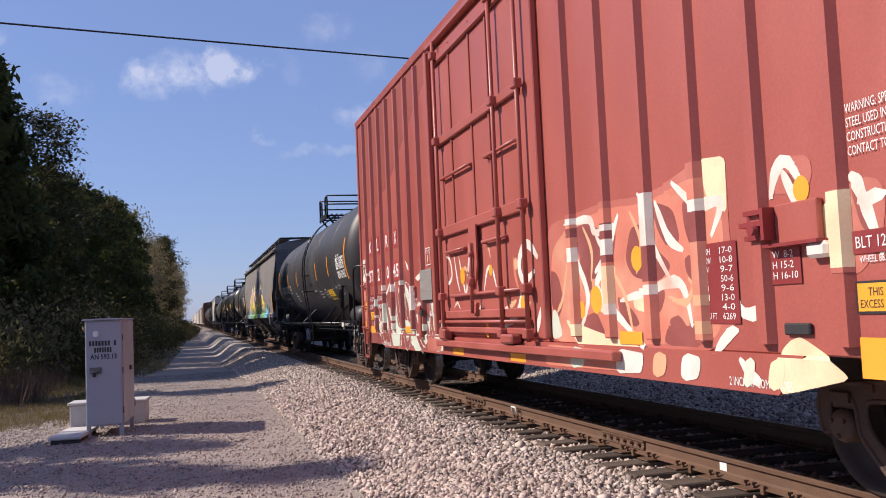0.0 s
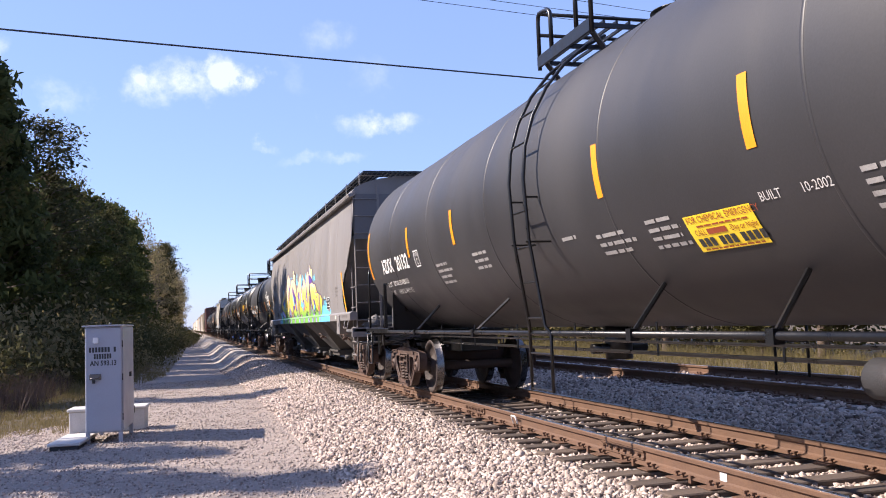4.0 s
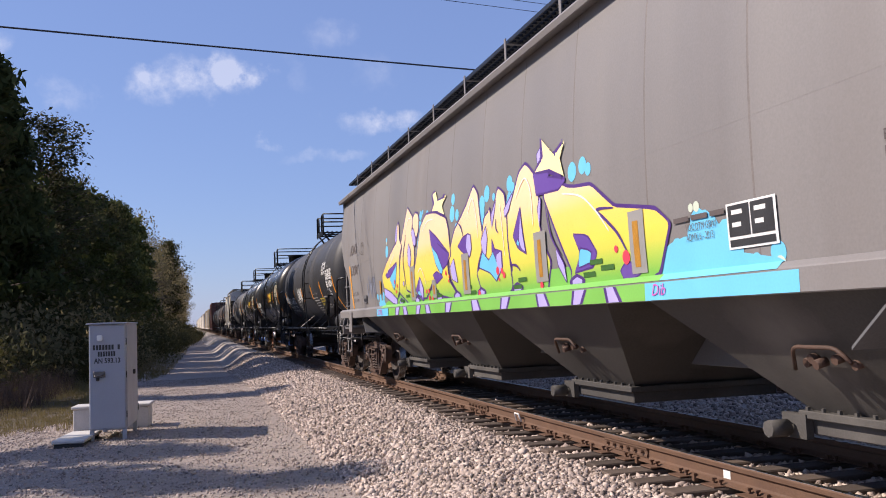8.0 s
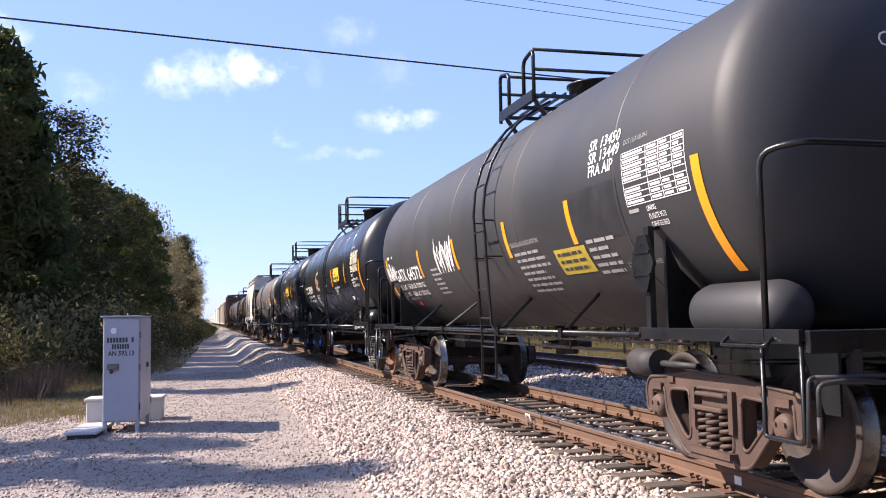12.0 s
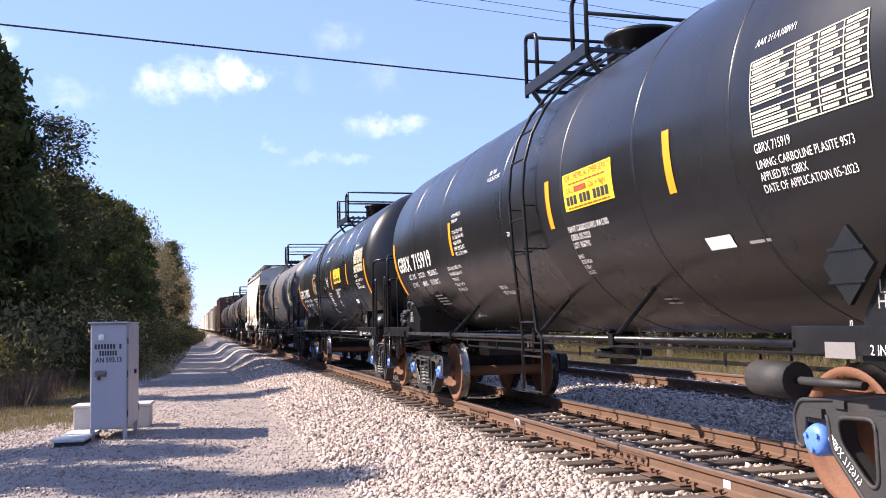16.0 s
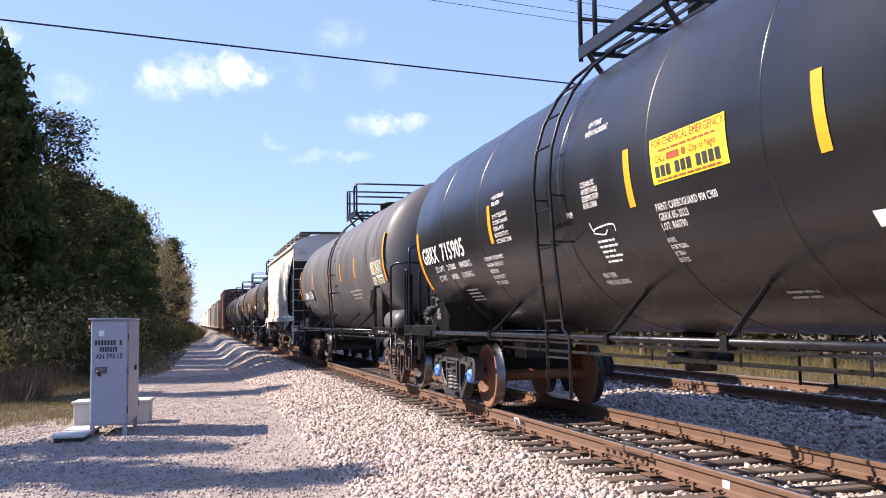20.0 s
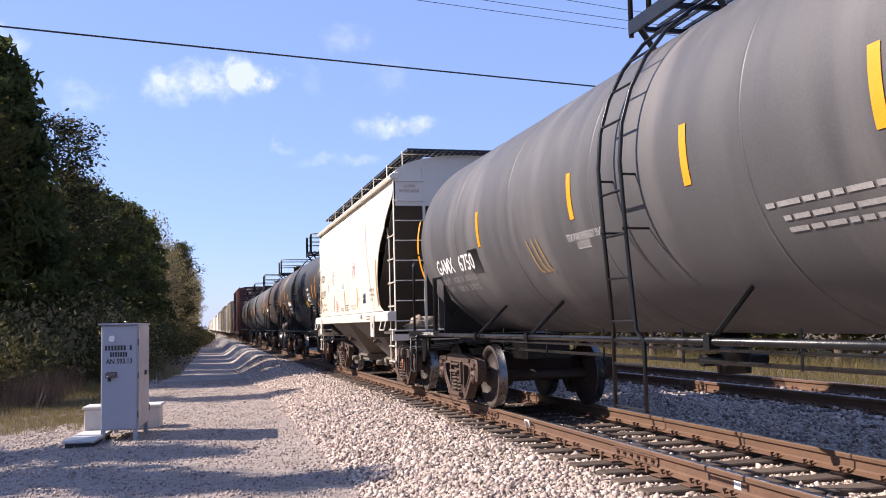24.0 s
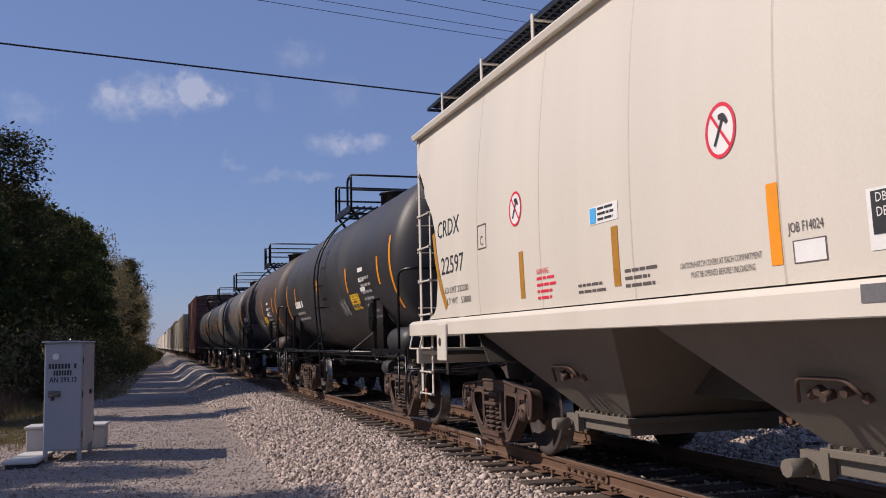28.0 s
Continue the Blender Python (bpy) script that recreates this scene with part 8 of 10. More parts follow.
    tag(car, 6.05, 1.85, 1.15, lambda y, v, lift=0.0: on_hop(y, v, lift - 0.004), M["gr_faded_blue"], 31)


mural(hop1)
bm = bmesh.new()
pierced_plate(bm, soft_loop([(6.40, 1.60), (6.15, 1.60), (6.15, 1.75), (6.40, 1.75)], 0.01, 1), [soft_loop([(6.38, 1.62), (6.28, 1.62), (6.28, 1.69), (6.38, 1.69)], 0.008, 1), soft_loop([(6.26, 1.62), (6.17, 1.62), (6.17, 1.69), (6.26, 1.69)], 0.008, 1)], -1.575, -1.551)
part("card_holder", bm, M["hop_dark"], hop1, at=pose(0, 0.20, 0))

random.seed(306)
on_cream = hopper_side(0.01, 0.987)
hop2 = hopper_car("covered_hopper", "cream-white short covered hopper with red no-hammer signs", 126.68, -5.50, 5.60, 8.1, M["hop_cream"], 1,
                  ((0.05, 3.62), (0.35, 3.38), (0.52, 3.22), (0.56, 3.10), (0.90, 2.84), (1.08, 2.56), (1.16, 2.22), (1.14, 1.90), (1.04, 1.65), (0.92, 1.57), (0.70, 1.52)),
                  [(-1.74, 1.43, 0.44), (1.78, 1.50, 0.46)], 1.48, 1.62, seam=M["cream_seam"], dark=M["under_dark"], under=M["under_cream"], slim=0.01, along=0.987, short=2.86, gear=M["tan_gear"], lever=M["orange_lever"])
notice = lambda x, v: (lambda u, w: (x + u, -5.50 * 0.987 - 0.004, v + w))
words(hop2, "CAUTION", -1.30, 3.79, 0.055, M["letter_red"], notice, wide=0.21)
words(hop2, "NO SIDE LADDER", -1.38, 3.70, 0.055, M["letter_red"], notice, wide=0.38)
words(hop2, "CRDX", 4.40, 2.475, 0.20, M["letter_black"], on_cream, wide=0.81)
words(hop2, "22597", 4.26, 2.03, 0.20, M["letter_black"], on_cream, wide=0.81)
words(hop2, "LD LMT 232200", 4.15, 1.80, 0.07, M["letter_brown"], on_cream, wide=0.83)
words(hop2, "LT WT   53800", 4.09, 1.67, 0.07, M["letter_brown"], on_cream, wide=0.83)
frame_box(hop2, 2.97, 2.20, 0.26, 0.26, on_cream, M["letter_brown"], 0.012)
words(hop2, "C", 2.89, 2.24, 0.10, M["letter_brown"], on_cream, 0.8)
for y, a, b in ((1.79, 1.63, 2.07), (-0.04, 1.63, 2.08), (-1.88, 1.63, 2.09)):
    stripe(hop2, y, a, b, lambda yy, vv: on_cream(yy, vv), 0.10, M["dim_amber"] if y > -1.8 else None)
for pts in (((-4.18, 2.54), (-4.22, 2.20), (-4.28, 1.90), (-4.40, 1.62)), ((4.56, 2.56), (4.44, 2.20), (4.30, 1.90), (4.12, 1.64))):
    bm = bmesh.new()
    ribbon(bm, [(-y, z) for y, z in pts], [0.10] * 4, on_cream(0, 0, 0.006))
    part("reflective_stripe", bm, M["dim_amber"], hop2, "amber reflective stripe along the cut-back edge")


def no_hammer(car, y, z, r):
    """A round no-hammering sign: red ring and bar on white, a black hammer."""
    at = lambda lift: on_cream(y, z, lift)
    bm = bmesh.new()
    dot(bm, 0, 0, r, at(0.004), 1.12, 28)
    s = part("no_hammer_sign", bm, M["white"], car, "round white sign with a red ring")
    bm = bmesh.new()
    pts = [(r * math.cos(a * 0.2618), r * 1.12 * math.sin(a * 0.2618)) for a in range(25)]
    ribbon(bm, [(u * 0.93, v * 0.93) for u, v in pts], [r * 0.16] * 25, at(0.006), 2)
    ribbon(bm, [(-r * 0.62, r * 0.72), (r * 0.62, -r * 0.72)], [r * 0.13] * 2, at(0.0075))
    part("ring", bm, M["sign_red"], s)
    bm = bmesh.new()
    ribbon(bm, [(-r * 0.38, -r * 0.58), (r * 0.16, r * 0.40)], [r * 0.14] * 2, at(0.0085))
    ribbon(bm, [(-r * 0.10, r * 0.52), (r * 0.20, r * 0.52), (r * 0.46, r * 0.22)], [r * 0.20, r * 0.26, r * 0.16], at(0.009))
    part("hammer", bm, M["letter_black"], s)


no_hammer(hop2, 1.90, 2.49, 0.15)
no_hammer(hop2, -1.43, 2.495, 0.155)
words(hop2, "WARNING", 1.45, 1.825, 0.05, M["sign_red"], on_cream, wide=0.26)
bars(hop2, 1.45, 1.775, 0.44, 4, 0.034, M["sign_red"], on_cream)
p = sheet(hop2, 0.36, 2.13, 0.47, 0.14, M["white"], on_cream, "lessor_plate", "small white plate with a blue mark")
sheet(hop2, 0.34, 2.14, 0.10, 0.12, M["gr_blue"], lambda y, v: on_cream(y, v, 0.007), "plate_mark").parent = p
bars(hop2, 0.21, 2.235, 0.28, 3, 0.026, M["letter_black"], lambda y, v: on_cream(y, v, 0.007), 1.6, ragged=0.2)
words(hop2, "JOB F14024", -1.99, 1.795, 0.055, M["letter_brown"], on_cream, wide=0.28)
frame_box(hop2, -2.02, 1.625, 0.26, 0.125, on_cream, M["letter_brown"], 0.006)
sheet(hop2, -2.03, 1.63, 0.24, 0.115, M["white"], lambda y, v: on_cream(y, v, 0.003), "tag_plate", "small white plate", 2)
p = sheet(hop2, -2.58, 1.64, 0.43, 0.30, M["white"], on_cream, "consolidated_stencil", "black and white stencil panel")
sheet(hop2, -2.61, 1.715, 0.37, 0.21, M["letter_black"], lambda y, v: on_cream(y, v, 0.007), "stencil_panel").parent = p
words(hop2, "DB10", -2.64, 1.87, 0.045, M["white"], lambda y, v: on_cream(y, v, 0.0095), 0.9)
words(hop2, "DB20", -2.64, 1.80, 0.045, M["white"], lambda y, v: on_cream(y, v, 0.0095), 0.9)
words(hop2, "CAUTION:HATCH COVERS AT EACH COMPARTMENT", -0.90, 1.685, 0.038, M["letter_brown"], on_cream, wide=0.85)
words(hop2, "MUST BE OPENED BEFORE UNLOADING", -1.02, 1.62, 0.038, M["letter_brown"], on_cream, wide=0.66)
bars(hop2, -0.16, 1.72, 0.50, 3, 0.032, M["letter_brown"], on_cream)
bars(hop2, 0.62, 1.66, 0.50, 2, 0.03, M["letter_brown"], on_cream)
for k, text in enumerate(("EXW 10-8 H 9-3", "EW   9-6 H 15-0", "CU FT 3281")):
    words(hop2, text, -3.42, 1.94 - 0.10 * k, 0.06, M["letter_black"], on_cream, wide=(0.57, 0.57, 0.37)[k])
sheet(hop2, -2.55, 1.39, 0.22, 0.09, M["hop_dark"], flat_side(1.655, 0.987), "tag_plate", "small dark plate", 1)
bars(hop2, -3.3, 1.42, 0.5, 2, 0.03, M["letter_brown"], flat_side(1.655, 0.987))


# ---- boxcars ----
def boxcar(name, label, u, y0, y1, tc, mat, height, ribs, door, far=False, w=1.55):
    car = car_base(name, label, "boxcar", u)
    for s in (-1, 1):
        if far:
            far_truck(car, s * tc / 2)
        else:
            truck(car, (y0 + y1) / 2 + s * tc / 2, 1, None, WHEELS)
            coupler(car, (y1 if s > 0 else y0) - s * 0.02, s)
            air_hose(car, y1 if s > 0 else y0, s)
    part("body", block(-w, w, y0, y1, 0.92, height - 0.10, 0.01), mat, car)
    for q in (-1, 1):
        bm = bmesh.new()
        prism(bm, [(y0 + 1.75, 0.92), (y0 + 2.0, 0.68), (y1 - 2.0, 0.68), (y1 - 1.75, 0.92)], min(q * (w - 0.02), q * (w + 0.025)), max(q * (w - 0.02), q * (w + 0.025)), "x")
        part("side_sill", bm, mat, car)
        bm = bmesh.new()
        prism(bm, [(q * (w - 0.1), height - 0.16), (q * (w + 0.03), height - 0.16), (q * (w + 0.05), height - 0.05), (q * (w - 0.06), height)], y0 - 0.02, y1 + 0.02, "y")
        part("eave", bevel(bm, 0.008), mat, car)
        for y in ribs:
            bm = bmesh.new()
            prism(bm, [(q * w, y - 0.075), (q * (w + 0.055), y - 0.045), (q * (w + 0.055), y + 0.045), (q * w, y + 0.075)], 0.98, height - 0.22, "z")
            part("side_post", bm, mat, car)
        for y in (y0, y1):
            part("corner_post", block(q * w - 0.03, q * w + 0.045, y - 0.045, y + 0.045, 0.90, height - 0.12, 0.01), mat, car)
    bm = bmesh.new()
    prism(bm, [(-w, height - 0.1), (w, height - 0.1), (w * 0.6, height + 0.03), (0, height + 0.06), (-w * 0.6, height + 0.03)], y0, y1, "y")
    part("roof", bm, mat, car)
    for s, y in ((-1, y0), (1, y1)):
        for k in range(9):
            z = 1.2 + (height - 1.5) * k / 8
            bm = bmesh.new()
            prism(bm, [(y - s * 0.01, z - 0.10), (y + s * 0.05, z), (y - s * 0.01, z + 0.10)], -w + 0.15, w - 0.15, "x")
            part("end_rib", bm, mat, car)
        part("end_sill", block(-w, w, min(y, y - s * 0.3), max(y, y - s * 0.3), 0.70, 0.915), mat, car)
    part("centre_sill", block(-0.3, 0.3, y0 + 0.2, y1 - 0.2, 0.70, 0.91), M["black"], car)
    if door:
        a, b = door
        for q in (-1, 1):
            X = w + 0.03
            d = part("plug_door", block(min(q * (w - 0.01), q * X), max(q * (w - 0.01), q * X), a - 0.28, b, 0.95, height - 0.32, 0.012), mat, car)
            for z, t in ((height - 0.5, 0.05), (height - 1.61, 0.055), (height - 2.83, 0.065), (1.21, 0.05), (1.02, 0.035)):
                part("door_bar", block(min(q * X, q * (X + 0.05)), max(q * X, q * (X + 0.05)), a + 0.05, b - 0.05, z - t, z + t, 0.012), mat, d)
            for y, z0 in ((0.42, 2.36), (-0.22, 2.36), (1.28, 2.36)):
                part("door_stile", block(min(q * X, q * (X + 0.02)), max(q * X, q * (X + 0.02)), y - 0.018, y + 0.018, z0, height - 0.4, 0.006), mat, d)
            for z, ya, yb in ((1.45, a + 0.02, 1.46), (1.12, a + 0.02, b), (2.02, 0.86, 1.62), (2.03, -0.62, 0.10), (3.0, 0.5, 1.7), (2.98, -1.1, -0.1)):
                bm = bmesh.new()
                rod(bm, (q * (X + 0.05), ya, z), (q * (X + 0.05), yb, z), 0.020, 8)
                for y in (ya, yb):
                    rod(bm, (q * X, y, z), (q * (X + 0.06), y, z), 0.022, 8)
                part("door_rod", bm, mat, d)
            for y in (a - 0.05, -0.53, b - 0.27):
                bm = bmesh.new()
                rod(bm, (q * (X + 0.075), y, 0.92), (q * (X + 0.075), y, height - 0.25), 0.026, 8)
                r = part("lock_rod", bm, mat, d)
                for z in (1.0, 1.45, 2.30, 3.52, height - 0.45):
                    part("rod_guide", block(q * (X + 0.075) - 0.05, q * (X + 0.075) + 0.04, y - 0.06, y + 0.06, z - 0.05, z + 0.05, 0.012), mat, r)
            # track, gear and handle
            part("door_track", block(min(q * X, q * (X + 0.09)), max(q * X, q * (X + 0.09)), a - 1.9, b + 0.1, 0.80, 0.88, 0.01), mat, car)
            part("door_hood", block(min(q * w, q * (w + 0.10)), max(q * w, q * (w + 0.10)), a - 0.15, b + 0.15, height - 0.26, height - 0.19, 0.01), mat, car)
            ym = 0.43
            bm = bmesh.new()
            prism(bm, [(ym - 0.15, 2.26), (ym - 0.15, 1.78), (ym - 0.03, 1.50), (ym + 0.03, 1.50), (ym + 0.13, 1.78), (ym + 0.13, 2.26)], min(q * (X + 0.05), q * (X + 0.07)), max(q * (X + 0.05), q * (X + 0.07)), "x")
            part("lock_plate", bm, mat, d)
            bm = bmesh.new()
            rod(bm, (q * (X + 0.10), ym, 1.22), (q * (X + 0.10), ym - 0.02, 2.05), 0.022)
            rod(bm, (q * (X + 0.06), ym, 1.60), (q * (X + 0.14), ym, 1.60), 0.055, 10)
            rod(bm, (q * (X + 0.06), ym - 0.02, 1.92), (q * (X + 0.13), ym - 0.02, 1.92), 0.035, 10)
            part("door_handle", bm, mat, d)
            bm = bmesh.new()
            prism(bm, [(ym - 0.09, 1.22), (ym + 0.09, 1.22), (ym + 0.12, 1.34), (ym + 0.04, 1.30), (ym - 0.04, 1.30), (ym - 0.12, 1.34)], min(q * (X + 0.05), q * (X + 0.09)), max(q * (X + 0.05), q * (X + 0.09)), "x")
            part("handle_rest", bm, mat, d)
            part("roller_casting", block(min(q * X, q * (X + 0.13)), max(q * X, q * (X + 0.13)), -0.92, -0.56, 0.89, 0.99, 0.02), mat, car)
            part("roller_casting", block(min(q * X, q * (X + 0.13)), max(q * X, q * (X + 0.13)), 1.62, 1.86, 0.89, 1.03, 0.02), mat, car)
            for y in (a - 0.36, b + 0.30):
                part("door_post", block(min(q * w, q * (w + 0.07)), max(q * w, q * (w + 0.07)), y - 0.05, y + 0.05, 0.95, height - 0.25, 0.01), mat, car)
    return car


ribs = [7.25 - 0.69 * k for k in range(8)] + [-2.26 - 0.69 * k for k in range(7)]
box_car = boxcar("boxcar", "red high-cube boxcar with a plug door, covered in pale graffiti", 12.93, -7.10, 7.92, 12.6, M["box_red"], 5.13, ribs, (-1.24, 2.05), w=1.555)
B = flat_side(1.5645)
B2 = lambda y, v: flat_side(1.567)(y, v)
for y, wd in ((7.09, 0.25), (6.41, 0.24), (5.66, 0.26), (5.00, 0.27)):
    sheet(box_car, y + 0.03, 2.36, wd, 0.31, M["box_patch"], B, "letter_panel", "fresh red paint panel", 1)
for text, y, wd in (("K", 7.07, 0.17), ("L", 6.385, 0.14), ("R", 5.62, 0.165), ("X", 4.955, 0.165)):
    words(box_car, text, y, 2.412, 0.206, M["white"], B2, 0.72, 0.004, wide=wd)
for y, wd in ((7.20, 0.40), (6.42, 0.26), (5.66, 0.26), (5.13, 0.46)):
    sheet(box_car, y, 1.80, wd, 0.34, M["box_patch"], B, "number_panel", "fresh red paint panel", 1)
for text, y, wd in (("5", 7.17, 0.155), ("7", 6.97, 0.150), ("2", 6.39, 0.17), ("0", 5.615, 0.17), ("4", 5.105, 0.185), ("5", 4.875, 0.17)):
    words(box_car, text, y, 1.865, 0.21, M["white"], B2, 0.70, 0.006, wide=wd)
for y, wd, upper, lower in ((7.17, 0.38, "LD LMT", "LT WT"), (6.51, 0.40, "212600", "73400")):
    sheet(box_car, y + 0.02, 1.33, wd + 0.04, 0.29, M["box_dark"], B, "load_panel", "dark red paint panel", 1)
    words(box_car, upper, y, 1.505, 0.08, M["white"], B2, 0.62, wide=wd - 0.01)
    words(box_car, lower, y, 1.36, 0.08, M["white"], B2, 0.62, wide=wd - 0.05)
for y, z in ((7.16, 1.152), (-5.785, 1.152)):
    q = sheet(box_car, y, z, 0.415, 0.168, M["letter_black"], flat_side(1.5650), "notice", "black-edged amber notice", 1)
    sheet(box_car, y - 0.012, z + 0.012, 0.391, 0.144, M["gr_gold"], lambda yy, vv: flat_side(1.5665)(yy, vv), "notice_field").parent = q
    words(box_car, "THIS CAR", y - 0.09, z + 0.092, 0.042, M["letter_black"], lambda yy, vv: flat_side(1.568)(yy, vv), 0.72, wide=0.22).parent = q
    words(box_car, "EXCESS HEIGHT", y - 0.03, z + 0.03, 0.042, M["letter_black"], lambda yy, vv: flat_side(1.568)(yy, vv), 0.66, wide=0.35).parent = q
for y, z, wd, h in ((7.17, 0.84, 0.43, 0.205), (4.385, 0.948, 0.415, 0.098), (-5.81, 0.822, 0.43, 0.21), (-3.076, 0.937, 0.375, 0.10)):
    sheet(box_car, y, z, wd, h, M["gr_gold"], lambda yy, vv: flat_side(1.5848 if vv < 0.83 else 1.5665)(yy, vv), "reflective_sheet", "amber reflective sheet", 1)
for y in (1.66, -0.52):
    sheet(box_car, y, 0.70, 0.46, 0.085, M["gr_gold"], flat_side(1.5830), "reflective_sheet", "amber reflective sheet", 1)
frame_box(box_car, 2.93, 1.928, 0.245, 0.253, B2, M["white"], 0.012)
words(box_car, "PLATE", 2.90, 2.10, 0.05, M["white"], B2, 0.8, wide=0.19)
words(box_car, "F", 2.845, 1.965, 0.105, M["white"], B2, 0.9)
words(box_car, "2 INCH HF COMP SHOES", 6.04, 0.712, 0.055, M["white"], flat_side(1.5835), 0.72, wide=0.62)
words(box_car, "2 INCH HF COMP SHOES", -4.61, 0.712, 0.055, M["white"], flat_side(1.5835), 0.72, wide=0.63)
words(box_car, "60K", 2.80, 1.20, 0.07, M["white"], B2, 0.8, wide=0.17)
words(box_car, "63", 4.06, 0.75, 0.06, M["white"], flat_side(1.5835), 0.8, wide=0.10)
sheet(box_car, -4.345, 1.10, 0.40, 0.53, M["box_dark"], B, "data_panel", "dark red data panel", 1)
for k, (a, b) in enumerate((("EXH", "17-0"), ("EXW", "10-8"), ("EW", "9-7"), ("IL", "50-6"), ("IW", "9-6"), ("IH", "13-0"), ("W", "4-0"), ("CU FT", "6269"))):
    words(box_car, a, -4.365, 1.555 - 0.061 * k, 0.042, M["white"], B2, 0.7, wide=(0.085, 0.09, 0.06, 0.045, 0.05, 0.05, 0.04, 0.125)[k])
    words(box_car, b, -4.56, 1.555 - 0.061 * k, 0.042, M["white"], B2, 0.7, wide=0.14)
sheet(box_car, -5.09, 1.33, 0.27, 0.22, M["box_dark"], B, "data_panel", "dark red data panel", 1)
for k, text in enumerate(("W  8-2", "H 15-2", "H 16-10")):
    words(box_car, text, -5.11, 1.485 - 0.062 * k, 0.042, M["white"], B2, 0.75, wide=(0.19, 0.19, 0.225)[k])
sheet(box_car, -5.78, 1.46, 0.36, 0.12, M["box_dark"], B, "data_panel", "dark red data panel", 1)
words(box_car, "BLT 12-81", -5.81, 1.49, 0.06, M["white"], B2, 0.72, wide=0.30)
words(box_car, "WHEEL 88.3", -5.83, 1.415, 0.035, M["white"], B2, 0.72, wide=0.20)
for k, text in enumerate(("WARNING: SPECIAL HIGH", "STEEL USED IN CAR", "CONSTRUCTION", "CONTACT TO")):
    words(box_car, text, -5.80, 2.20 - 0.075 * k, 0.05, M["white"], B2, 0.62)
part("route_board", block(-1.612, -1.556, 2.50, 3.155, 1.43, 1.87, 0.004), M["wood"], box_car, "bare grey wooden route board")
part("hook_post", block(-1.640, -1.556, 3.13, 3.25, 0.89, 1.36, 0.012), M["box_red"], box_car)
part("hook_plate", block(-1.665, -1.640, 3.06, 3.26, 1.24, 1.35, 0.02), M["box_red"], box_car)
part("hook", block(-1.655, -1.625, 2.97, 3.06, 1.20, 1.29, 0.012), M["iron_dark"], box_car)
bm = bmesh.new()
cube(bm, -1.68, -1.556, -5.20, -5.17, 1.59, 1.78)
cube(bm, -1.64, -1.556, -5.17, -4.95, 1.75, 1.78)
cube(bm, -1.66, -1.556, -5.17, -4.93, 1.68, 1.71)
cube(bm, -1.64, -1.556, -5.17, -4.95, 1.60, 1.63)
cube(bm, -1.60, -1.556, -4.96, -4.93, 1.60, 1.78)
rod(bm, (-1.69, -5.08, 1.66), (-1.56, -5.08, 1.66), 0.035, 10)
part("crank_bracket", bm, M["box_dark"], box_car)
bm = bmesh.new()
cube(bm, -1.64, -1.556, -5.60, -5.12, 1.545, 1.565)
part("crank_shelf", bm, M["box_dark"], box_car)
part("crank_plate", block(-1.600, -1.556, -5.57, -5.20, 1.56, 1.79, 0.006), M["box_red"], box_car)
part("crank_lug", block(-1.62, -1.556, -5.64, -5.47, 1.46, 1.55, 0.02), M["gr_white"], box_car)
part("defect_card_box", block(-1.585, -1.556, -5.42, -5.195, 1.036, 1.104, 0.008), M["iron_dark"], box_car)
bm = bmesh.new()
pierced_plate(bm, soft_loop([(3.60, 1.50), (3.80, 1.50), (3.80, 1.66), (3.60, 1.66)], 0.01, 1), [soft_loop([(3.62, 1.52), (3.78, 1.52), (3.78, 1.58), (3.62, 1.58)], 0.008, 1), soft_loop([(3.62, 1.60), (3.69, 1.60), (3.69, 1.64), (3.62, 1.64)], 0.008, 1), soft_loop([(3.71, 1.60), (3.78, 1.60), (3.78, 1.64), (3.71, 1.64)], 0.008, 1)], -1.578, -1.556)
part("card_holder", bm, M["box_red"], box_car)
for s, y in ((1, 7.86), (-1, -7.04)):
    for k in range(4):
        z = 1.02 + 0.40 * k
        bm = bmesh.new()
        pipe(bm, rounded([(-1.55, y - s * 0.03, z), (-1.62, y - s * 0.03, z), (-1.62, y - s * 0.50, z), (-1.55, y - s * 0.50, z)], 0.02), 0.012)
        part("grab_iron", bm, M["box_red"], box_car)
    bm = bmesh.new()
    pts = [(-1.57, y - s * 0.02, 0.95), (-1.57, y - s * 0.06, 0.46), (-1.57, y - s * 0.44, 0.46), (-1.57, y - s * 0.48, 0.95)]
    for a, b in zip(pts, pts[1:]):
        plate(bm, a, b, 0.05, 0.014)
    part("sill_step", bm, M["box_red"], box_car)


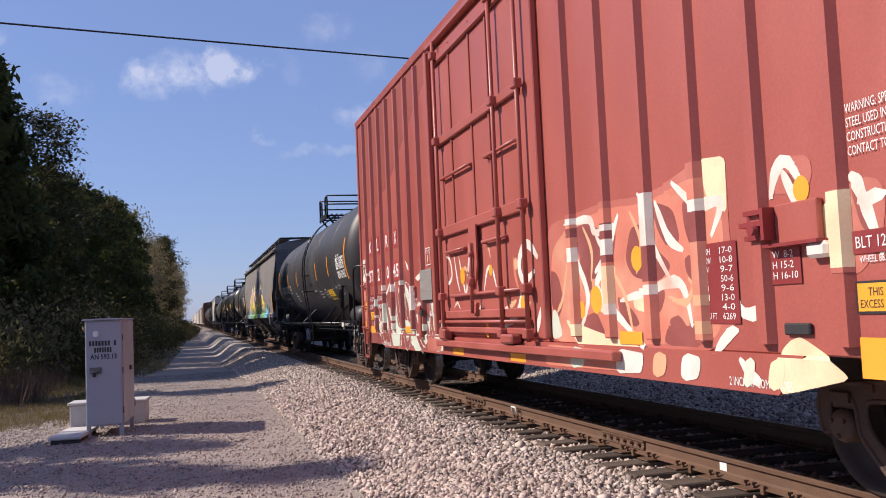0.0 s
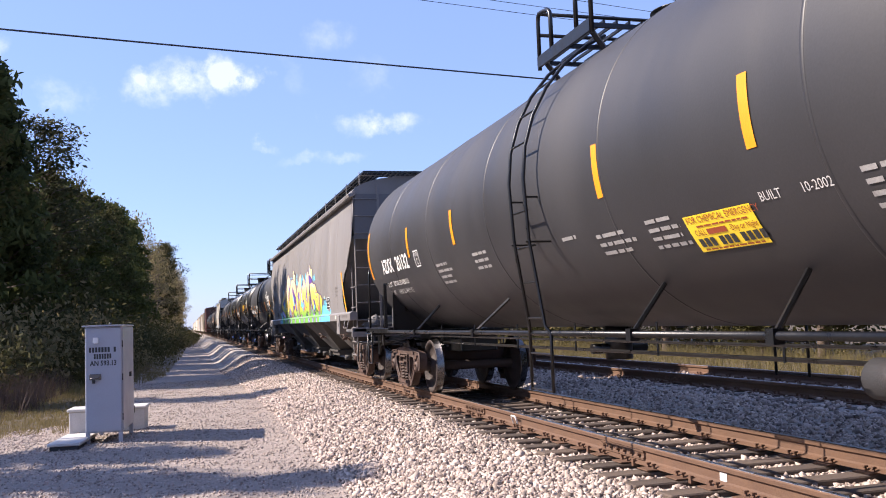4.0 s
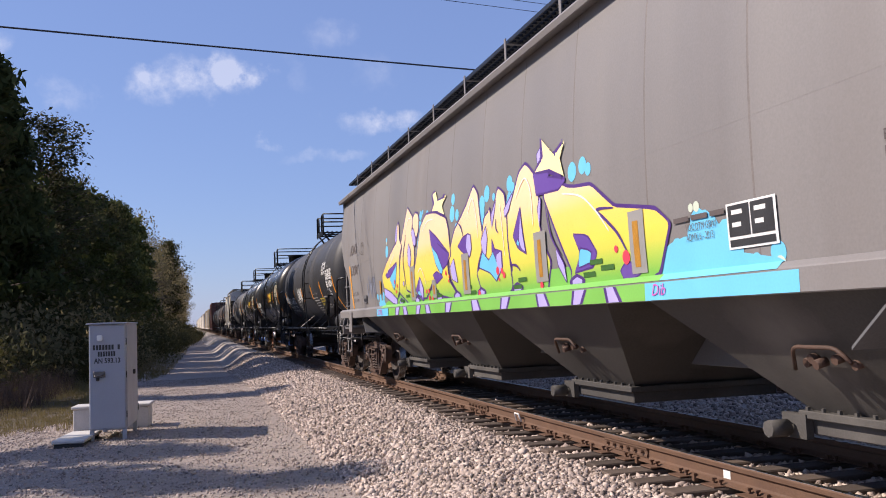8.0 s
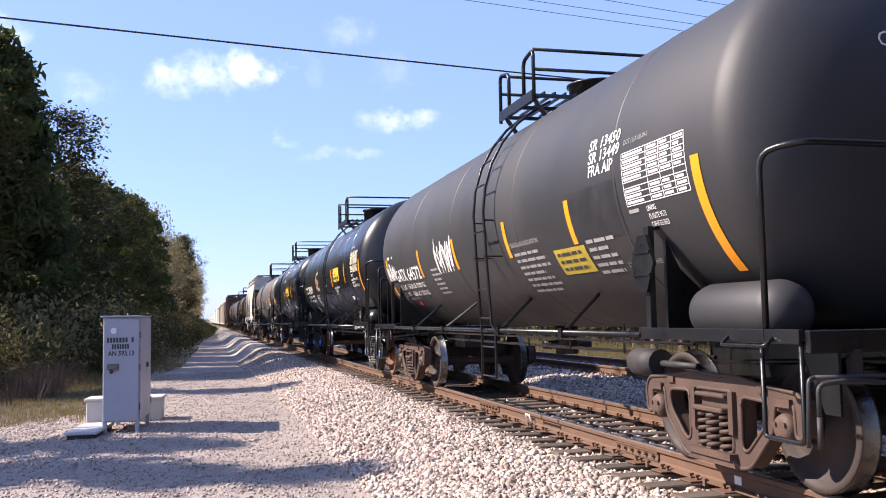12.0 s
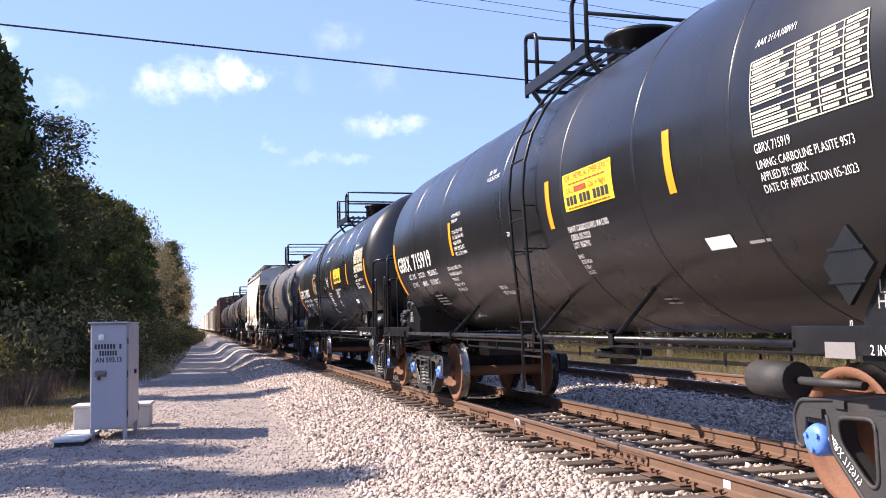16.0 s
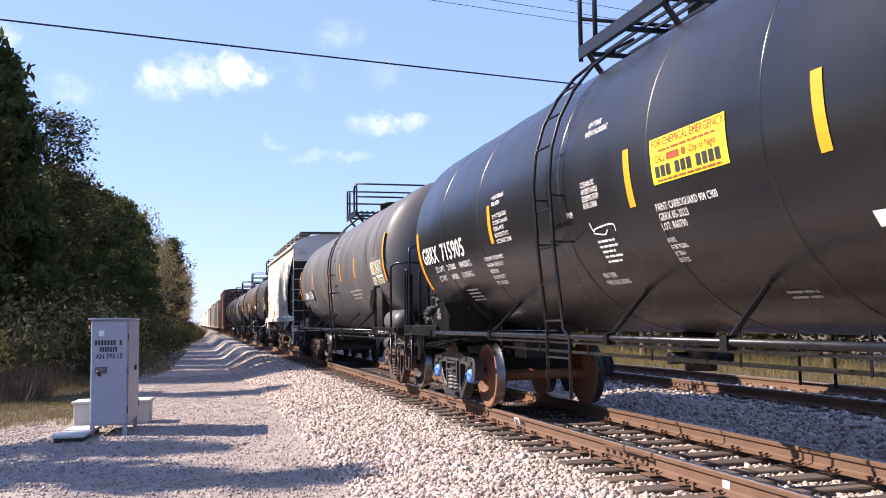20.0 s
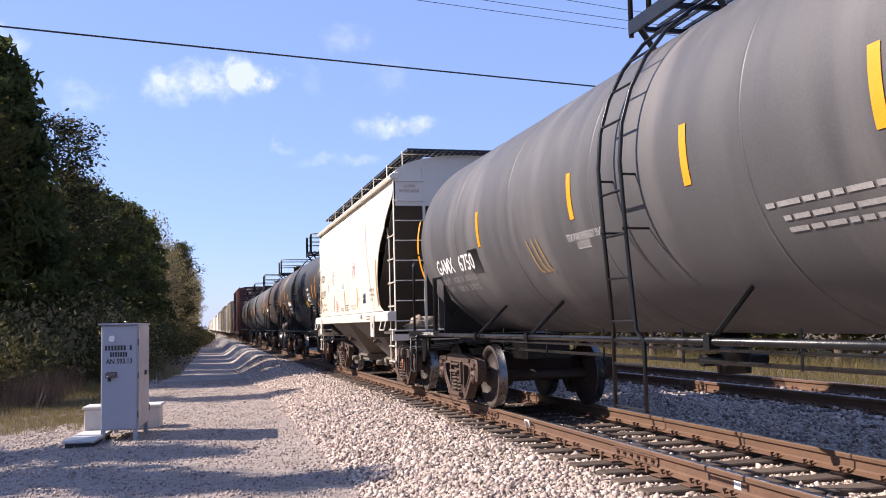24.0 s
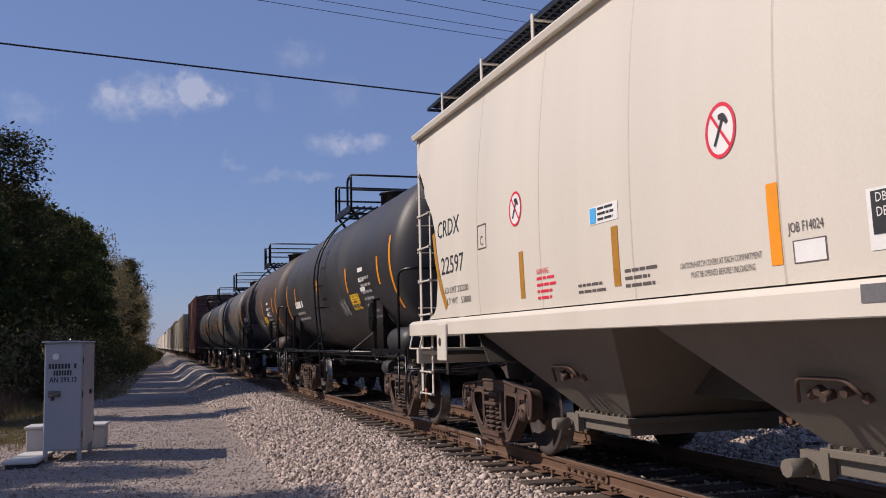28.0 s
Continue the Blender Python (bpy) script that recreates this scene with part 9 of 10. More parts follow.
def boxcar_paint(car):
    """Old spray letters along the lower flank: pale grounds, then strokes with thin pale edges."""
    rnd = random.Random(55)

    lift = itertools.count()

    def depth(y, z, step):
        """How far out the painted surface lies: flank, door or sill."""
        base = 1.5862 if -1.53 < y < 2.06 else 1.5556
        return (1.5806 if z < 0.92 else base) + step

    def field(pts, mat, name="graffiti_field", soft=0.06):
        """One painted shape on the flank, carried on over the posts."""
        step = 0.00003 * next(lift)
        loop = [(p.x, p.y) for p in soft_loop([(-y, z) for y, z in pts], soft)]
        bm = bmesh.new()
        fill(bm, loop, lambda u, v: (-depth(-u, v, step), -u, v), 0.02)
        bmesh.ops.remove_doubles(bm, verts=bm.verts[:], dist=0.0006)
        part(name, bm, M[mat], car)
        for r in ribs:
            cuts = sorted(b + (d - b) * (-r - a) / (c - a) for (a, b), (c, d) in zip(loop, loop[1:] + loop[:1]) if (a <= -r) != (c <= -r))
            for lo, hi in zip(cuts[::2], cuts[1::2]):
                lo = max(lo, 0.99)
                if hi > lo:
                    bm = bmesh.new()
                    edge = ((1.5570, r + 0.077), (1.6115, r + 0.046), (1.6115, r - 0.046), (1.5570, r - 0.077))
                    for (x0, ya), (x1, yb) in zip(edge, edge[1:]):
                        bm.faces.new([bm.verts.new(v) for v in ((-x0 - step, ya, lo), (-x1 - step, yb, lo), (-x1 - step, yb, hi), (-x0 - step, ya, hi))])
                    bmesh.ops.remove_doubles(bm, verts=bm.verts[:], dist=0.0006)
                    part(name, bm, M[mat], car)

    def line(pts, wide, mat):
        """A sprayed line, swelling in its middle, as a shape of its own."""
        sides = [[], []]
        smooth = []
        for i in range(len(pts) - 1):
            p = [Vector(pts[min(max(i + k, 0), len(pts) - 1)]) for k in (-1, 0, 1, 2)]
            for k in range(5):
                t = k / 5
                smooth.append(0.5 * (2 * p[1] + (p[2] - p[0]) * t + (2 * p[0] - 5 * p[1] + 4 * p[2] - p[3]) * t * t + (3 * p[1] - p[0] - 3 * p[2] + p[3]) * t ** 3))
        smooth.append(Vector(pts[-1]))
        for i, p in enumerate(smooth):
            d = (smooth[min(i + 1, len(smooth) - 1)] - smooth[max(i - 1, 0)]).normalized()
            h = wide / 2 * (0.35 + 0.65 * math.sin(math.pi * i / (len(smooth) - 1))) * rnd.uniform(0.85, 1.15)
            sides[0].append(p + Vector((-d.y, d.x)) * h)
            sides[1].append(p - Vector((-d.y, d.x)) * h)
        field([tuple(p) for p in sides[0] + sides[1][::-1]], mat, "graffiti_line", 0.01)

    white, salmon, peach = M["gr_white"], M["gr_salmon"], M["gr_peach"]
    # dull red letters with pale green between them, on the rear half
    field(((7.15, 0.72), (7.0, 1.25), (6.72, 1.72), (6.4, 1.36), (6.1, 1.62), (5.85, 1.60), (5.45, 1.72), (5.2, 1.52), (4.9, 1.62), (4.62, 1.75), (4.4, 2.02), (4.15, 1.78), (3.9, 1.52), (3.6, 1.66), (3.2, 1.52), (2.85, 1.50), (2.42, 1.30), (2.3, 0.71)), "gr_fill")
    for pts in (((6.14, 1.46), (5.83, 1.56), (5.69, 1.21), (5.75, 0.95), (6.01, 0.98)),
            ((5.64, 1.37), (5.50, 1.37), (5.28, 0.96), (5.44, 0.81), (5.64, 1.08)),
            ((5.18, 1.12), (5.04, 1.29), (4.95, 1.06), (4.71, 1.00), (4.71, 0.72), (5.26, 0.71), (5.33, 0.87)),
            ((4.67, 1.34), (4.55, 1.45), (4.50, 1.01), (4.37, 0.93), (4.66, 0.95)),
            ((4.35, 1.71), (4.11, 1.55), (3.96, 1.37), (4.03, 1.17), (4.16, 1.14), (4.31, 1.44)),
            ((4.49, 1.15), (3.94, 1.13), (3.96, 0.97), (3.76, 1.02), (3.44, 0.89), (3.17, 0.71), (3.72, 0.67), (4.01, 0.89), (4.38, 0.85)),
            ((3.69, 1.28), (3.49, 1.42), (3.16, 1.38), (3.23, 1.07), (3.18, 0.93), (3.06, 1.20), (2.89, 1.20), (2.92, 0.88), (3.09, 0.76), (3.41, 0.92), (3.67, 1.12)),
            ((6.77, 1.69), (6.61, 1.85), (6.54, 1.40), (6.68, 1.32)),
            ((6.58, 1.08), (6.18, 1.13), (6.09, 0.81), (6.38, 0.90))):
        field(pts, "gr_mint")
    field(((2.86, 1.42), (2.58, 1.40), (2.40, 1.22), (2.12, 1.02), (2.16, 0.72), (2.52, 0.70), (2.62, 0.98), (2.80, 1.10)), "gr_mint")
    for pts in (((3.67, 1.79), (3.34, 1.85), (3.32, 1.76), (3.51, 1.73)),
            ((3.80, 2.10), (3.73, 1.94), (3.76, 1.76), (3.80, 1.98)),
            ((4.28, 2.10), (4.11, 2.02), (4.00, 1.87), (4.16, 1.96)),
            ((3.39, 2.05), (3.33, 2.11), (3.30, 1.90), (3.35, 1.93)),
            ((5.17, 1.77), (5.01, 1.80), (5.15, 1.63), (5.25, 1.61)),
            ((4.83, 1.64), (4.68, 1.79), (4.74, 1.66), (4.85, 1.56)),
            ((5.82, 1.68), (5.68, 1.64), (5.45, 1.79), (5.61, 1.63)),
            ((7.85, 2.33), (7.47, 2.33), (7.46, 1.80), (7.86, 1.83))):
        field(pts, "gr_white", soft=0.03)
    for pts in (((6.07, 2.04), (5.82, 1.65), (5.68, 1.64), (5.44, 1.81)),
            ((5.57, 1.37), (5.47, 1.12), (5.28, 0.81)),
            ((5.00, 1.41), (5.09, 1.12), (5.00, 0.88)),
            ((4.35, 1.72), (4.17, 1.61), (3.95, 1.44)),
            ((3.49, 1.42), (3.67, 1.26), (3.63, 1.12)),
            ((3.83, 1.85), (3.80, 1.36), (3.73, 1.31)),
            ((4.62, 1.34), (4.68, 1.00), (4.64, 0.73)),
            ((7.38, 1.99), (6.76, 2.12)),
            ((6.64, 1.26), (6.28, 1.05), (6.16, 0.77)),
            ((3.96, 0.82), (3.86, 0.77), (3.82, 0.82))):
        line(pts, 0.06, "gr_white")
    for pts, wide in (
            (((4.42, 1.56), (4.26, 1.34), (4.12, 1.11)), 0.18), (((4.32, 1.73), (4.11, 1.65), (4.03, 1.47), (4.00, 1.19)), 0.09), (((3.70, 1.32), (3.71, 1.14), (3.56, 0.95), (3.36, 0.80), (3.22, 0.68)), 0.16),
            (((3.42, 0.90), (3.27, 0.84), (3.08, 0.76)), 0.08), (((4.45, 0.99), (4.31, 0.80), (4.18, 0.76), (3.99, 0.91)), 0.15), (((4.68, 1.43), (4.64, 1.16), (4.70, 0.85), (4.78, 0.68)), 0.09),
            (((4.99, 1.70), (4.93, 1.45), (4.83, 1.20), (4.64, 0.99)), 0.16), (((5.92, 1.63), (5.71, 1.30), (5.53, 1.03), (5.31, 0.71)), 0.17), (((6.05, 1.50), (6.00, 1.21), (5.87, 0.97)), 0.17),
            (((6.07, 0.99), (5.91, 0.84), (5.67, 0.93)), 0.15), (((6.26, 1.07), (6.13, 0.83), (5.98, 0.75)), 0.12), (((5.39, 1.55), (5.29, 1.29), (5.20, 1.08)), 0.13), (((3.61, 1.48), (3.67, 1.32), (3.70, 1.19)), 0.09),
            (((2.80, 1.41), (2.78, 1.23), (2.74, 1.02), (2.60, 0.84)), 0.13), (((3.04, 1.10), (2.96, 0.92), (2.84, 0.76)), 0.10)):
        line(pts, wide + 0.035, "gr_white")
        line(pts, wide, "gr_fill")
    for pts in (((6.95, 0.95), (6.80, 1.30), (6.62, 1.52)), ((6.42, 1.42), (6.30, 1.20), (6.20, 0.95)), ((5.86, 1.46), (5.76, 1.22), (5.68, 0.96)), ((5.32, 1.42), (5.20, 1.22), (5.10, 1.02)), ((4.58, 1.94), (4.42, 1.60), (4.28, 1.30)), ((3.30, 1.30), (3.18, 1.05), (3.02, 0.86)), ((2.80, 1.40), (2.66, 1.16), (2.46, 0.94)), ((6.88, 1.76), (6.74, 1.92), (6.60, 1.86))):
        line(pts, 0.035, "gr_mint")
    # salmon mist with cream fields, maroon fills and white lines, on the front half
    for pts in (((-1.66, 1.98), (-1.78, 2.05), (-2.96, 2.11), (-3.65, 2.06), (-4.36, 2.21), (-4.68, 2.18), (-4.67, 1.54), (-4.79, 1.16), (-4.43, 0.91), (-3.50, 0.90), (-1.95, 0.93), (-1.66, 0.93)),
            ((-5.08, 1.86), (-5.14, 2.07), (-5.51, 2.06), (-5.49, 1.83)),
            ((-5.58, 1.70), (-5.74, 1.85), (-6.04, 1.85), (-6.01, 1.53), (-5.75, 1.29), (-5.60, 1.52))):
        field(pts, "gr_mist", soft=0.2)
    field(((-1.74, 1.80), (-2.2, 2.00), (-3.0, 2.05), (-3.6, 2.00), (-4.3, 2.12), (-4.6, 1.9), (-4.6, 1.4), (-4.5, 1.0), (-3.4, 0.93), (-1.7, 0.93), (-1.67, 1.3)), "gr_salmon", soft=0.15)
    for pts in (((-2.98, 1.96), (-3.10, 1.83), (-3.02, 1.62), (-2.85, 1.57), (-2.78, 1.75)),
            ((-3.58, 1.86), (-3.69, 1.61), (-3.71, 1.44), (-3.36, 1.49), (-3.25, 1.53)),
            ((-2.36, 1.70), (-2.55, 1.69), (-2.60, 1.37), (-2.41, 1.38)),
            ((-4.11, 1.58), (-4.28, 1.56), (-4.26, 1.35), (-4.12, 1.45)),
            ((-3.70, 1.40), (-3.84, 1.33), (-3.74, 1.17), (-3.65, 1.20)),
            ((-3.84, 1.13), (-4.00, 1.17), (-4.16, 1.01), (-3.97, 0.94)),
            ((-5.78, 1.84), (-5.87, 1.76), (-5.94, 1.54), (-5.85, 1.59)),
            ((-5.24, 1.98), (-5.30, 1.98), (-5.39, 1.85), (-5.31, 1.87))):
        field(pts, "gr_fill")
    for pts in (
            ((-2.21, 1.95), (-2.58, 1.97), (-2.94, 1.83), (-2.98, 1.67), (-2.62, 1.45), (-2.41, 1.61)), ((-3.35, 1.86), (-3.66, 1.87), (-3.72, 1.66), (-3.95, 1.51), (-3.73, 1.40), (-3.34, 1.46), (-3.22, 1.60)),
            ((-3.68, 2.02), (-4.00, 1.92), (-4.08, 1.67), (-3.88, 1.64), (-3.74, 1.82)), ((-4.12, 1.98), (-4.43, 1.88), (-4.38, 1.68), (-4.22, 1.58), (-4.13, 1.78)), ((-2.23, 1.11), (-2.65, 1.21), (-2.84, 0.97), (-2.44, 0.95)),
            ((-3.77, 0.99), (-3.86, 1.11), (-4.09, 1.07), (-4.24, 1.15), (-4.29, 0.94), (-3.79, 0.94)), ((-3.04, 1.34), (-3.35, 1.18), (-3.43, 1.07), (-3.11, 1.09)), ((-1.68, 1.62), (-1.86, 1.56), (-1.98, 1.30), (-1.80, 1.12), (-1.68, 1.26))):
        field(pts, "gr_fill", soft=0.08)
    for pts in (((-5.15, 1.68), (-5.33, 1.80), (-5.48, 1.79), (-5.48, 1.63), (-5.26, 1.57)),
            ((-5.11, 0.94), (-5.28, 1.04), (-5.50, 0.94), (-5.73, 0.81), (-5.12, 0.68)),
            ((-5.53, 1.73), (-5.74, 1.82), (-5.80, 1.77), (-5.72, 1.37), (-5.56, 1.52)),
            ((-2.80, 1.56), (-3.06, 1.58), (-2.97, 1.21), (-2.71, 1.18)),
            ((-3.34, 1.35), (-3.56, 1.34), (-3.61, 1.17), (-3.32, 1.21)),
            ((-4.36, 2.21), (-4.68, 2.18), (-4.66, 1.80), (-4.44, 1.92)),
            ((-1.98, 1.14), (-2.90, 0.99), (-3.50, 0.91), (-2.25, 0.90))):
        field(pts, "gr_sand")
    for pts in (((-2.09, 1.93), (-2.26, 1.71), (-2.50, 1.34), (-2.33, 1.06)),
            ((-2.04, 2.00), (-2.59, 2.00), (-2.71, 1.87), (-3.11, 1.91)),
            ((-2.71, 1.85), (-2.89, 1.61), (-2.69, 1.41), (-3.12, 1.12), (-3.50, 0.91)),
            ((-3.47, 2.10), (-3.61, 2.05), (-3.64, 1.75), (-3.93, 1.39)),
            ((-3.74, 2.01), (-3.91, 1.72), (-4.11, 1.61)),
            ((-3.99, 2.11), (-4.32, 1.90), (-4.60, 1.90), (-4.46, 1.67)),
            ((-3.10, 1.28), (-3.56, 1.34), (-4.03, 1.39), (-4.17, 1.07)),
            ((-4.70, 1.26), (-4.79, 1.16), (-4.96, 1.18), (-4.98, 1.24)),
            ((-4.43, 0.91), (-4.60, 1.03), (-4.71, 1.07)),
            ((-5.12, 1.84), (-5.18, 1.99), (-5.29, 2.04), (-5.43, 1.85)),
            ((-5.24, 1.99), (-5.33, 1.83), (-5.46, 1.63)),
            ((-5.78, 1.85), (-5.84, 1.83), (-5.99, 1.44)),
            ((-5.83, 1.72), (-6.04, 1.76)),
            ((-4.73, 0.89), (-4.86, 0.77), (-4.95, 0.75)),
            ((-0.35, 1.05), (-0.80, 1.19), (-0.97, 1.43)),
            ((-3.15, 1.98), (-2.90, 1.67), (-2.66, 1.53))):
        line(pts, 0.085, "gr_white")
    for pts in (((-2.14, 1.60), (-2.20, 1.32), (-2.10, 1.08)), ((-2.96, 1.55), (-3.18, 1.34), (-3.30, 1.02)), ((-3.34, 1.98), (-3.50, 1.72), (-3.40, 1.48)), ((-4.14, 1.42), (-4.36, 1.22), (-4.30, 1.0)), ((-2.46, 1.95), (-2.62, 1.72), (-2.58, 1.46)), ((-3.86, 1.30), (-4.10, 1.24), (-4.22, 1.38)), ((-1.80, 1.20), (-1.96, 1.34), (-2.10, 1.66))):
        line(pts, 0.05, "gr_peach")
    # cream corner behind the door, drips over the sill
    field(((-1.66, 1.06), (-1.70, 1.24), (-1.80, 1.22), (-1.92, 0.98), (-1.67, 0.94)), "gr_mint")
    for y0, wd, mat in ((-1.5, 1.7, "gr_salmon"), (-3.0, 0.5, "gr_white"), (-2.1, 0.35, "gr_mint"), (-4.0, 0.3, "gr_white"), (3.0, 0.8, "gr_mist"), (-3.6, 0.25, "gr_peach"), (-4.75, 0.16, "gr_mint"), (-5.0, 0.2, "gr_sand")):
        field(((y0, 0.70), (y0 - 0.05, 0.90), (y0 - wd, 0.89), (y0 - wd + 0.06, 0.71)), mat, soft=0.08)
    for y, z, r, m in ((-2.66, 1.30, 0.11, "gr_gold"), (-3.42, 1.60, 0.09, "gr_gold"), (-2.36, 1.22, 0.07, "gr_gold"), (-5.28, 1.68, 0.08, "gr_gold"), (-5.40, 1.86, 0.07, "gr_gold"), (7.62, 1.40, 0.10, "gr_gold"), (7.66, 1.08, 0.08, "gr_gold"), (0.19, 1.02, 0.075, "gr_gold"), (1.07, 1.69, 0.10, "gr_gold"), (-0.02, 1.70, 0.06, "gr_gold"), (-1.0, 1.30, 0.08, "gr_gold"), (-0.84, 1.72, 0.06, "gr_peach"), (-1.08, 1.38, 0.06, "gr_peach")):
        bm = bmesh.new()
        step = 0.00003 * next(lift)
        dot(bm, -y, z, r, lambda u, v: (-depth(-u, v, step), -u, v), 1.1)
        part("graffiti_spot", bm, M[m], car)

    def on_door(pts, wide, mat, lift=1.5866):
        bm = bmesh.new()
        ribbon(bm, [(-y, z) for y, z in pts], [wide * 0.4] + [wide] * (len(pts) - 2) + [wide * 0.4], flat_side(lift)(0, 0), 6)
        part("graffiti_stroke", bm, mat, car)

    for pts, wide, mat in ((((1.80, 1.98), (1.62, 1.92), (1.55, 1.72), (1.72, 1.62), (1.78, 1.74)), 0.045, white), (((1.42, 1.96), (1.32, 1.66), (1.22, 1.50)), 0.05, white), (((1.22, 1.94), (1.06, 1.60), (0.96, 1.46), (0.86, 1.72), (0.80, 1.90)), 0.05, white), (((0.92, 1.70), (0.74, 1.62), (0.66, 1.80)), 0.035, salmon),
                            (((1.16, 1.66), (0.98, 1.78), (0.84, 1.70)), 0.06, peach), (((0.26, 1.46), (0.14, 1.68), (0.02, 1.74), (-0.10, 1.66), (-0.20, 1.46)), 0.05, white), (((1.50, 1.30), (1.36, 1.36), (1.24, 1.28)), 0.04, white), (((0.60, 1.34), (0.48, 1.26), (0.36, 1.34)), 0.05, white), (((-0.50, 1.42), (-0.62, 1.30), (-0.80, 1.34)), 0.08, peach),
                            (((-0.36, 1.22), (-0.5, 1.26), (-0.66, 1.20)), 0.05, white), (((-0.76, 1.80), (-0.80, 1.60), (-0.90, 1.42)), 0.07, salmon), (((-1.34, 1.02), (-1.40, 1.12), (-1.48, 1.26)), 0.09, white), (((-1.0, 1.30), (-1.12, 1.26), (-1.2, 1.32)), 0.05, peach), (((0.1, 2.0), (0.02, 1.94), (-0.02, 1.84)), 0.05, peach)):
        on_door(pts, wide, mat)
    bm = bmesh.new()
    ribbon(bm, [(-0.62 + 0.07 * math.cos(k * 0.6), 2.16 + 0.13 * math.sin(k * 0.6)) for k in range(11)], [0.03] * 11, flat_side(1.5868)(0, 0), 2)
    part("latch_mark", bm, M["white"], car, "white ring mark")
    words(car, "A.S.D", 0.74, 1.90, 0.06, M["white"], lambda yy, vv: flat_side(1.5868)(yy, vv), 0.8)
    # a browner, darker red on the upper rear panels
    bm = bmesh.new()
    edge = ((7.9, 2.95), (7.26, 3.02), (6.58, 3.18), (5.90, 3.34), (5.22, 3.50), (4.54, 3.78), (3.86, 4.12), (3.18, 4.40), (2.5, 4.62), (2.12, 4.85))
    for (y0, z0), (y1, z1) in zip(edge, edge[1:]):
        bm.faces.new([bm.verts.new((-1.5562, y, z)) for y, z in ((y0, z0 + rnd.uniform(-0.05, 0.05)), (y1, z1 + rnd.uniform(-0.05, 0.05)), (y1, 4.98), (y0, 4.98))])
    part("old_coat", bm, M["box_brown"], car, "browner, darker red on the upper panels")
    bm = bmesh.new()
    ribbon(bm, [(1.46, 1.74), (1.30, 1.86), (1.14, 1.90), (0.98, 1.80), (0.94, 1.66), (1.02, 1.55), (1.16, 1.55), (1.36, 1.62)], [0.05, 0.10, 0.10, 0.10, 0.10, 0.10, 0.09, 0.04], flat_side(1.5905)(0, 0), 6)
    part("graffiti_stroke", bm, white, car)
    # scrawls by the corner post and over the reading lines
    for pts in (((7.82, 1.86), (7.72, 1.76), (7.60, 1.86), (7.48, 1.78)), ((7.80, 1.52), (7.66, 1.58), (7.54, 1.46)), ((7.84, 1.36), (7.64, 1.30), (7.48, 1.40)), ((7.70, 1.74), (7.62, 1.62), (7.70, 1.50)), ((7.56, 1.16), (7.62, 1.04), (7.50, 0.98))):
        line(pts, 0.035, "gr_dull")
    for pts in (((7.84, 2.26), (7.72, 2.12), (7.58, 2.24), (7.48, 2.14)), ((7.82, 2.02), (7.70, 2.10), (7.56, 1.98), (7.47, 2.04)), ((7.84, 1.90), (7.68, 1.84), (7.52, 1.92))):
        line(pts, 0.05, "gr_fill")
    for pts in (((7.84, 1.72), (7.60, 1.74), (7.56, 1.54), (7.80, 1.50)), ((7.80, 1.30), (7.52, 1.34), (7.50, 1.18), (7.74, 1.14))):
        field(pts, "gr_salmon", soft=0.08)


boxcar_paint(box_car)

# ---- the rest of the train, farther off ----
random.seed(310)
for k, (u, R, tone) in enumerate(((139.35, 1.47, "tank_old"), (152.65, 1.47, "tank_brown"), (165.65, 1.44, "tank_grey"), (177.15, 1.44, "tank_old"), (188.05, 1.44, "tank_old"))):
    half = (6.2, 6.2, 6.0, 5.2, 4.9)[k]
    car, S = tank_car("tank_car", "grimy black tank car with amber stripes, far down the train", u, 2 * half - 3.3, 2 * half, R, M[tone], 1, far=k > 1, braces=((-2.5, -0.4), (2.5, 0.4)),
                      stripes=tuple((y, -0.40, 0.05) for y in (-0.75 * half, -0.35 * half, 0.15 * half, 0.65 * half)), ladder=0.3, deck=(-0.5, 1.1), dome=(-0.6, 0.36, 0.34))
    stripe(car, -half + 0.75, -0.85, 0.3, S, 0.10)
    stripe(car, half - 0.75, -0.8, 0.2, S, 0.10)
    if k < 2:
        emergency_sheet(car, -2.2, -0.75, 0.7, 0.30, S)
        bars(car, 4.2, -0.45, 1.4, 1, 0.22, M["white"], S)
        bars(car, 4.2, -0.62, 1.5, 2, 0.09, M["faded_white"], S)
        bars(car, -3.3, -0.25, 0.9, 7, 0.07, M["faded_white"], S)
        bars(car, -3.2, -0.1, 0.5, 3, 0.10, M["white"], S)
        tag(car, -1.2, -0.7, 0.9, S, M["faded_white"], 60 + k)
brown = boxcar("boxcar", "dark brown boxcar standing high among the tank cars", 201.05, -7.6, 7.6, 11.5, M["brown_car"], 5.15, [-7 + 0.95 * i for i in range(6)] + [2.2 + 0.95 * i for i in range(6)], None, True)
car, S = tank_car("tank_car", "rust-brown tank car, far down the train", 215.25, 7.4, 10.6, 1.42, M["tank_brown"], 1, far=True, ladder=0.2)
u, k = 229.95, 0
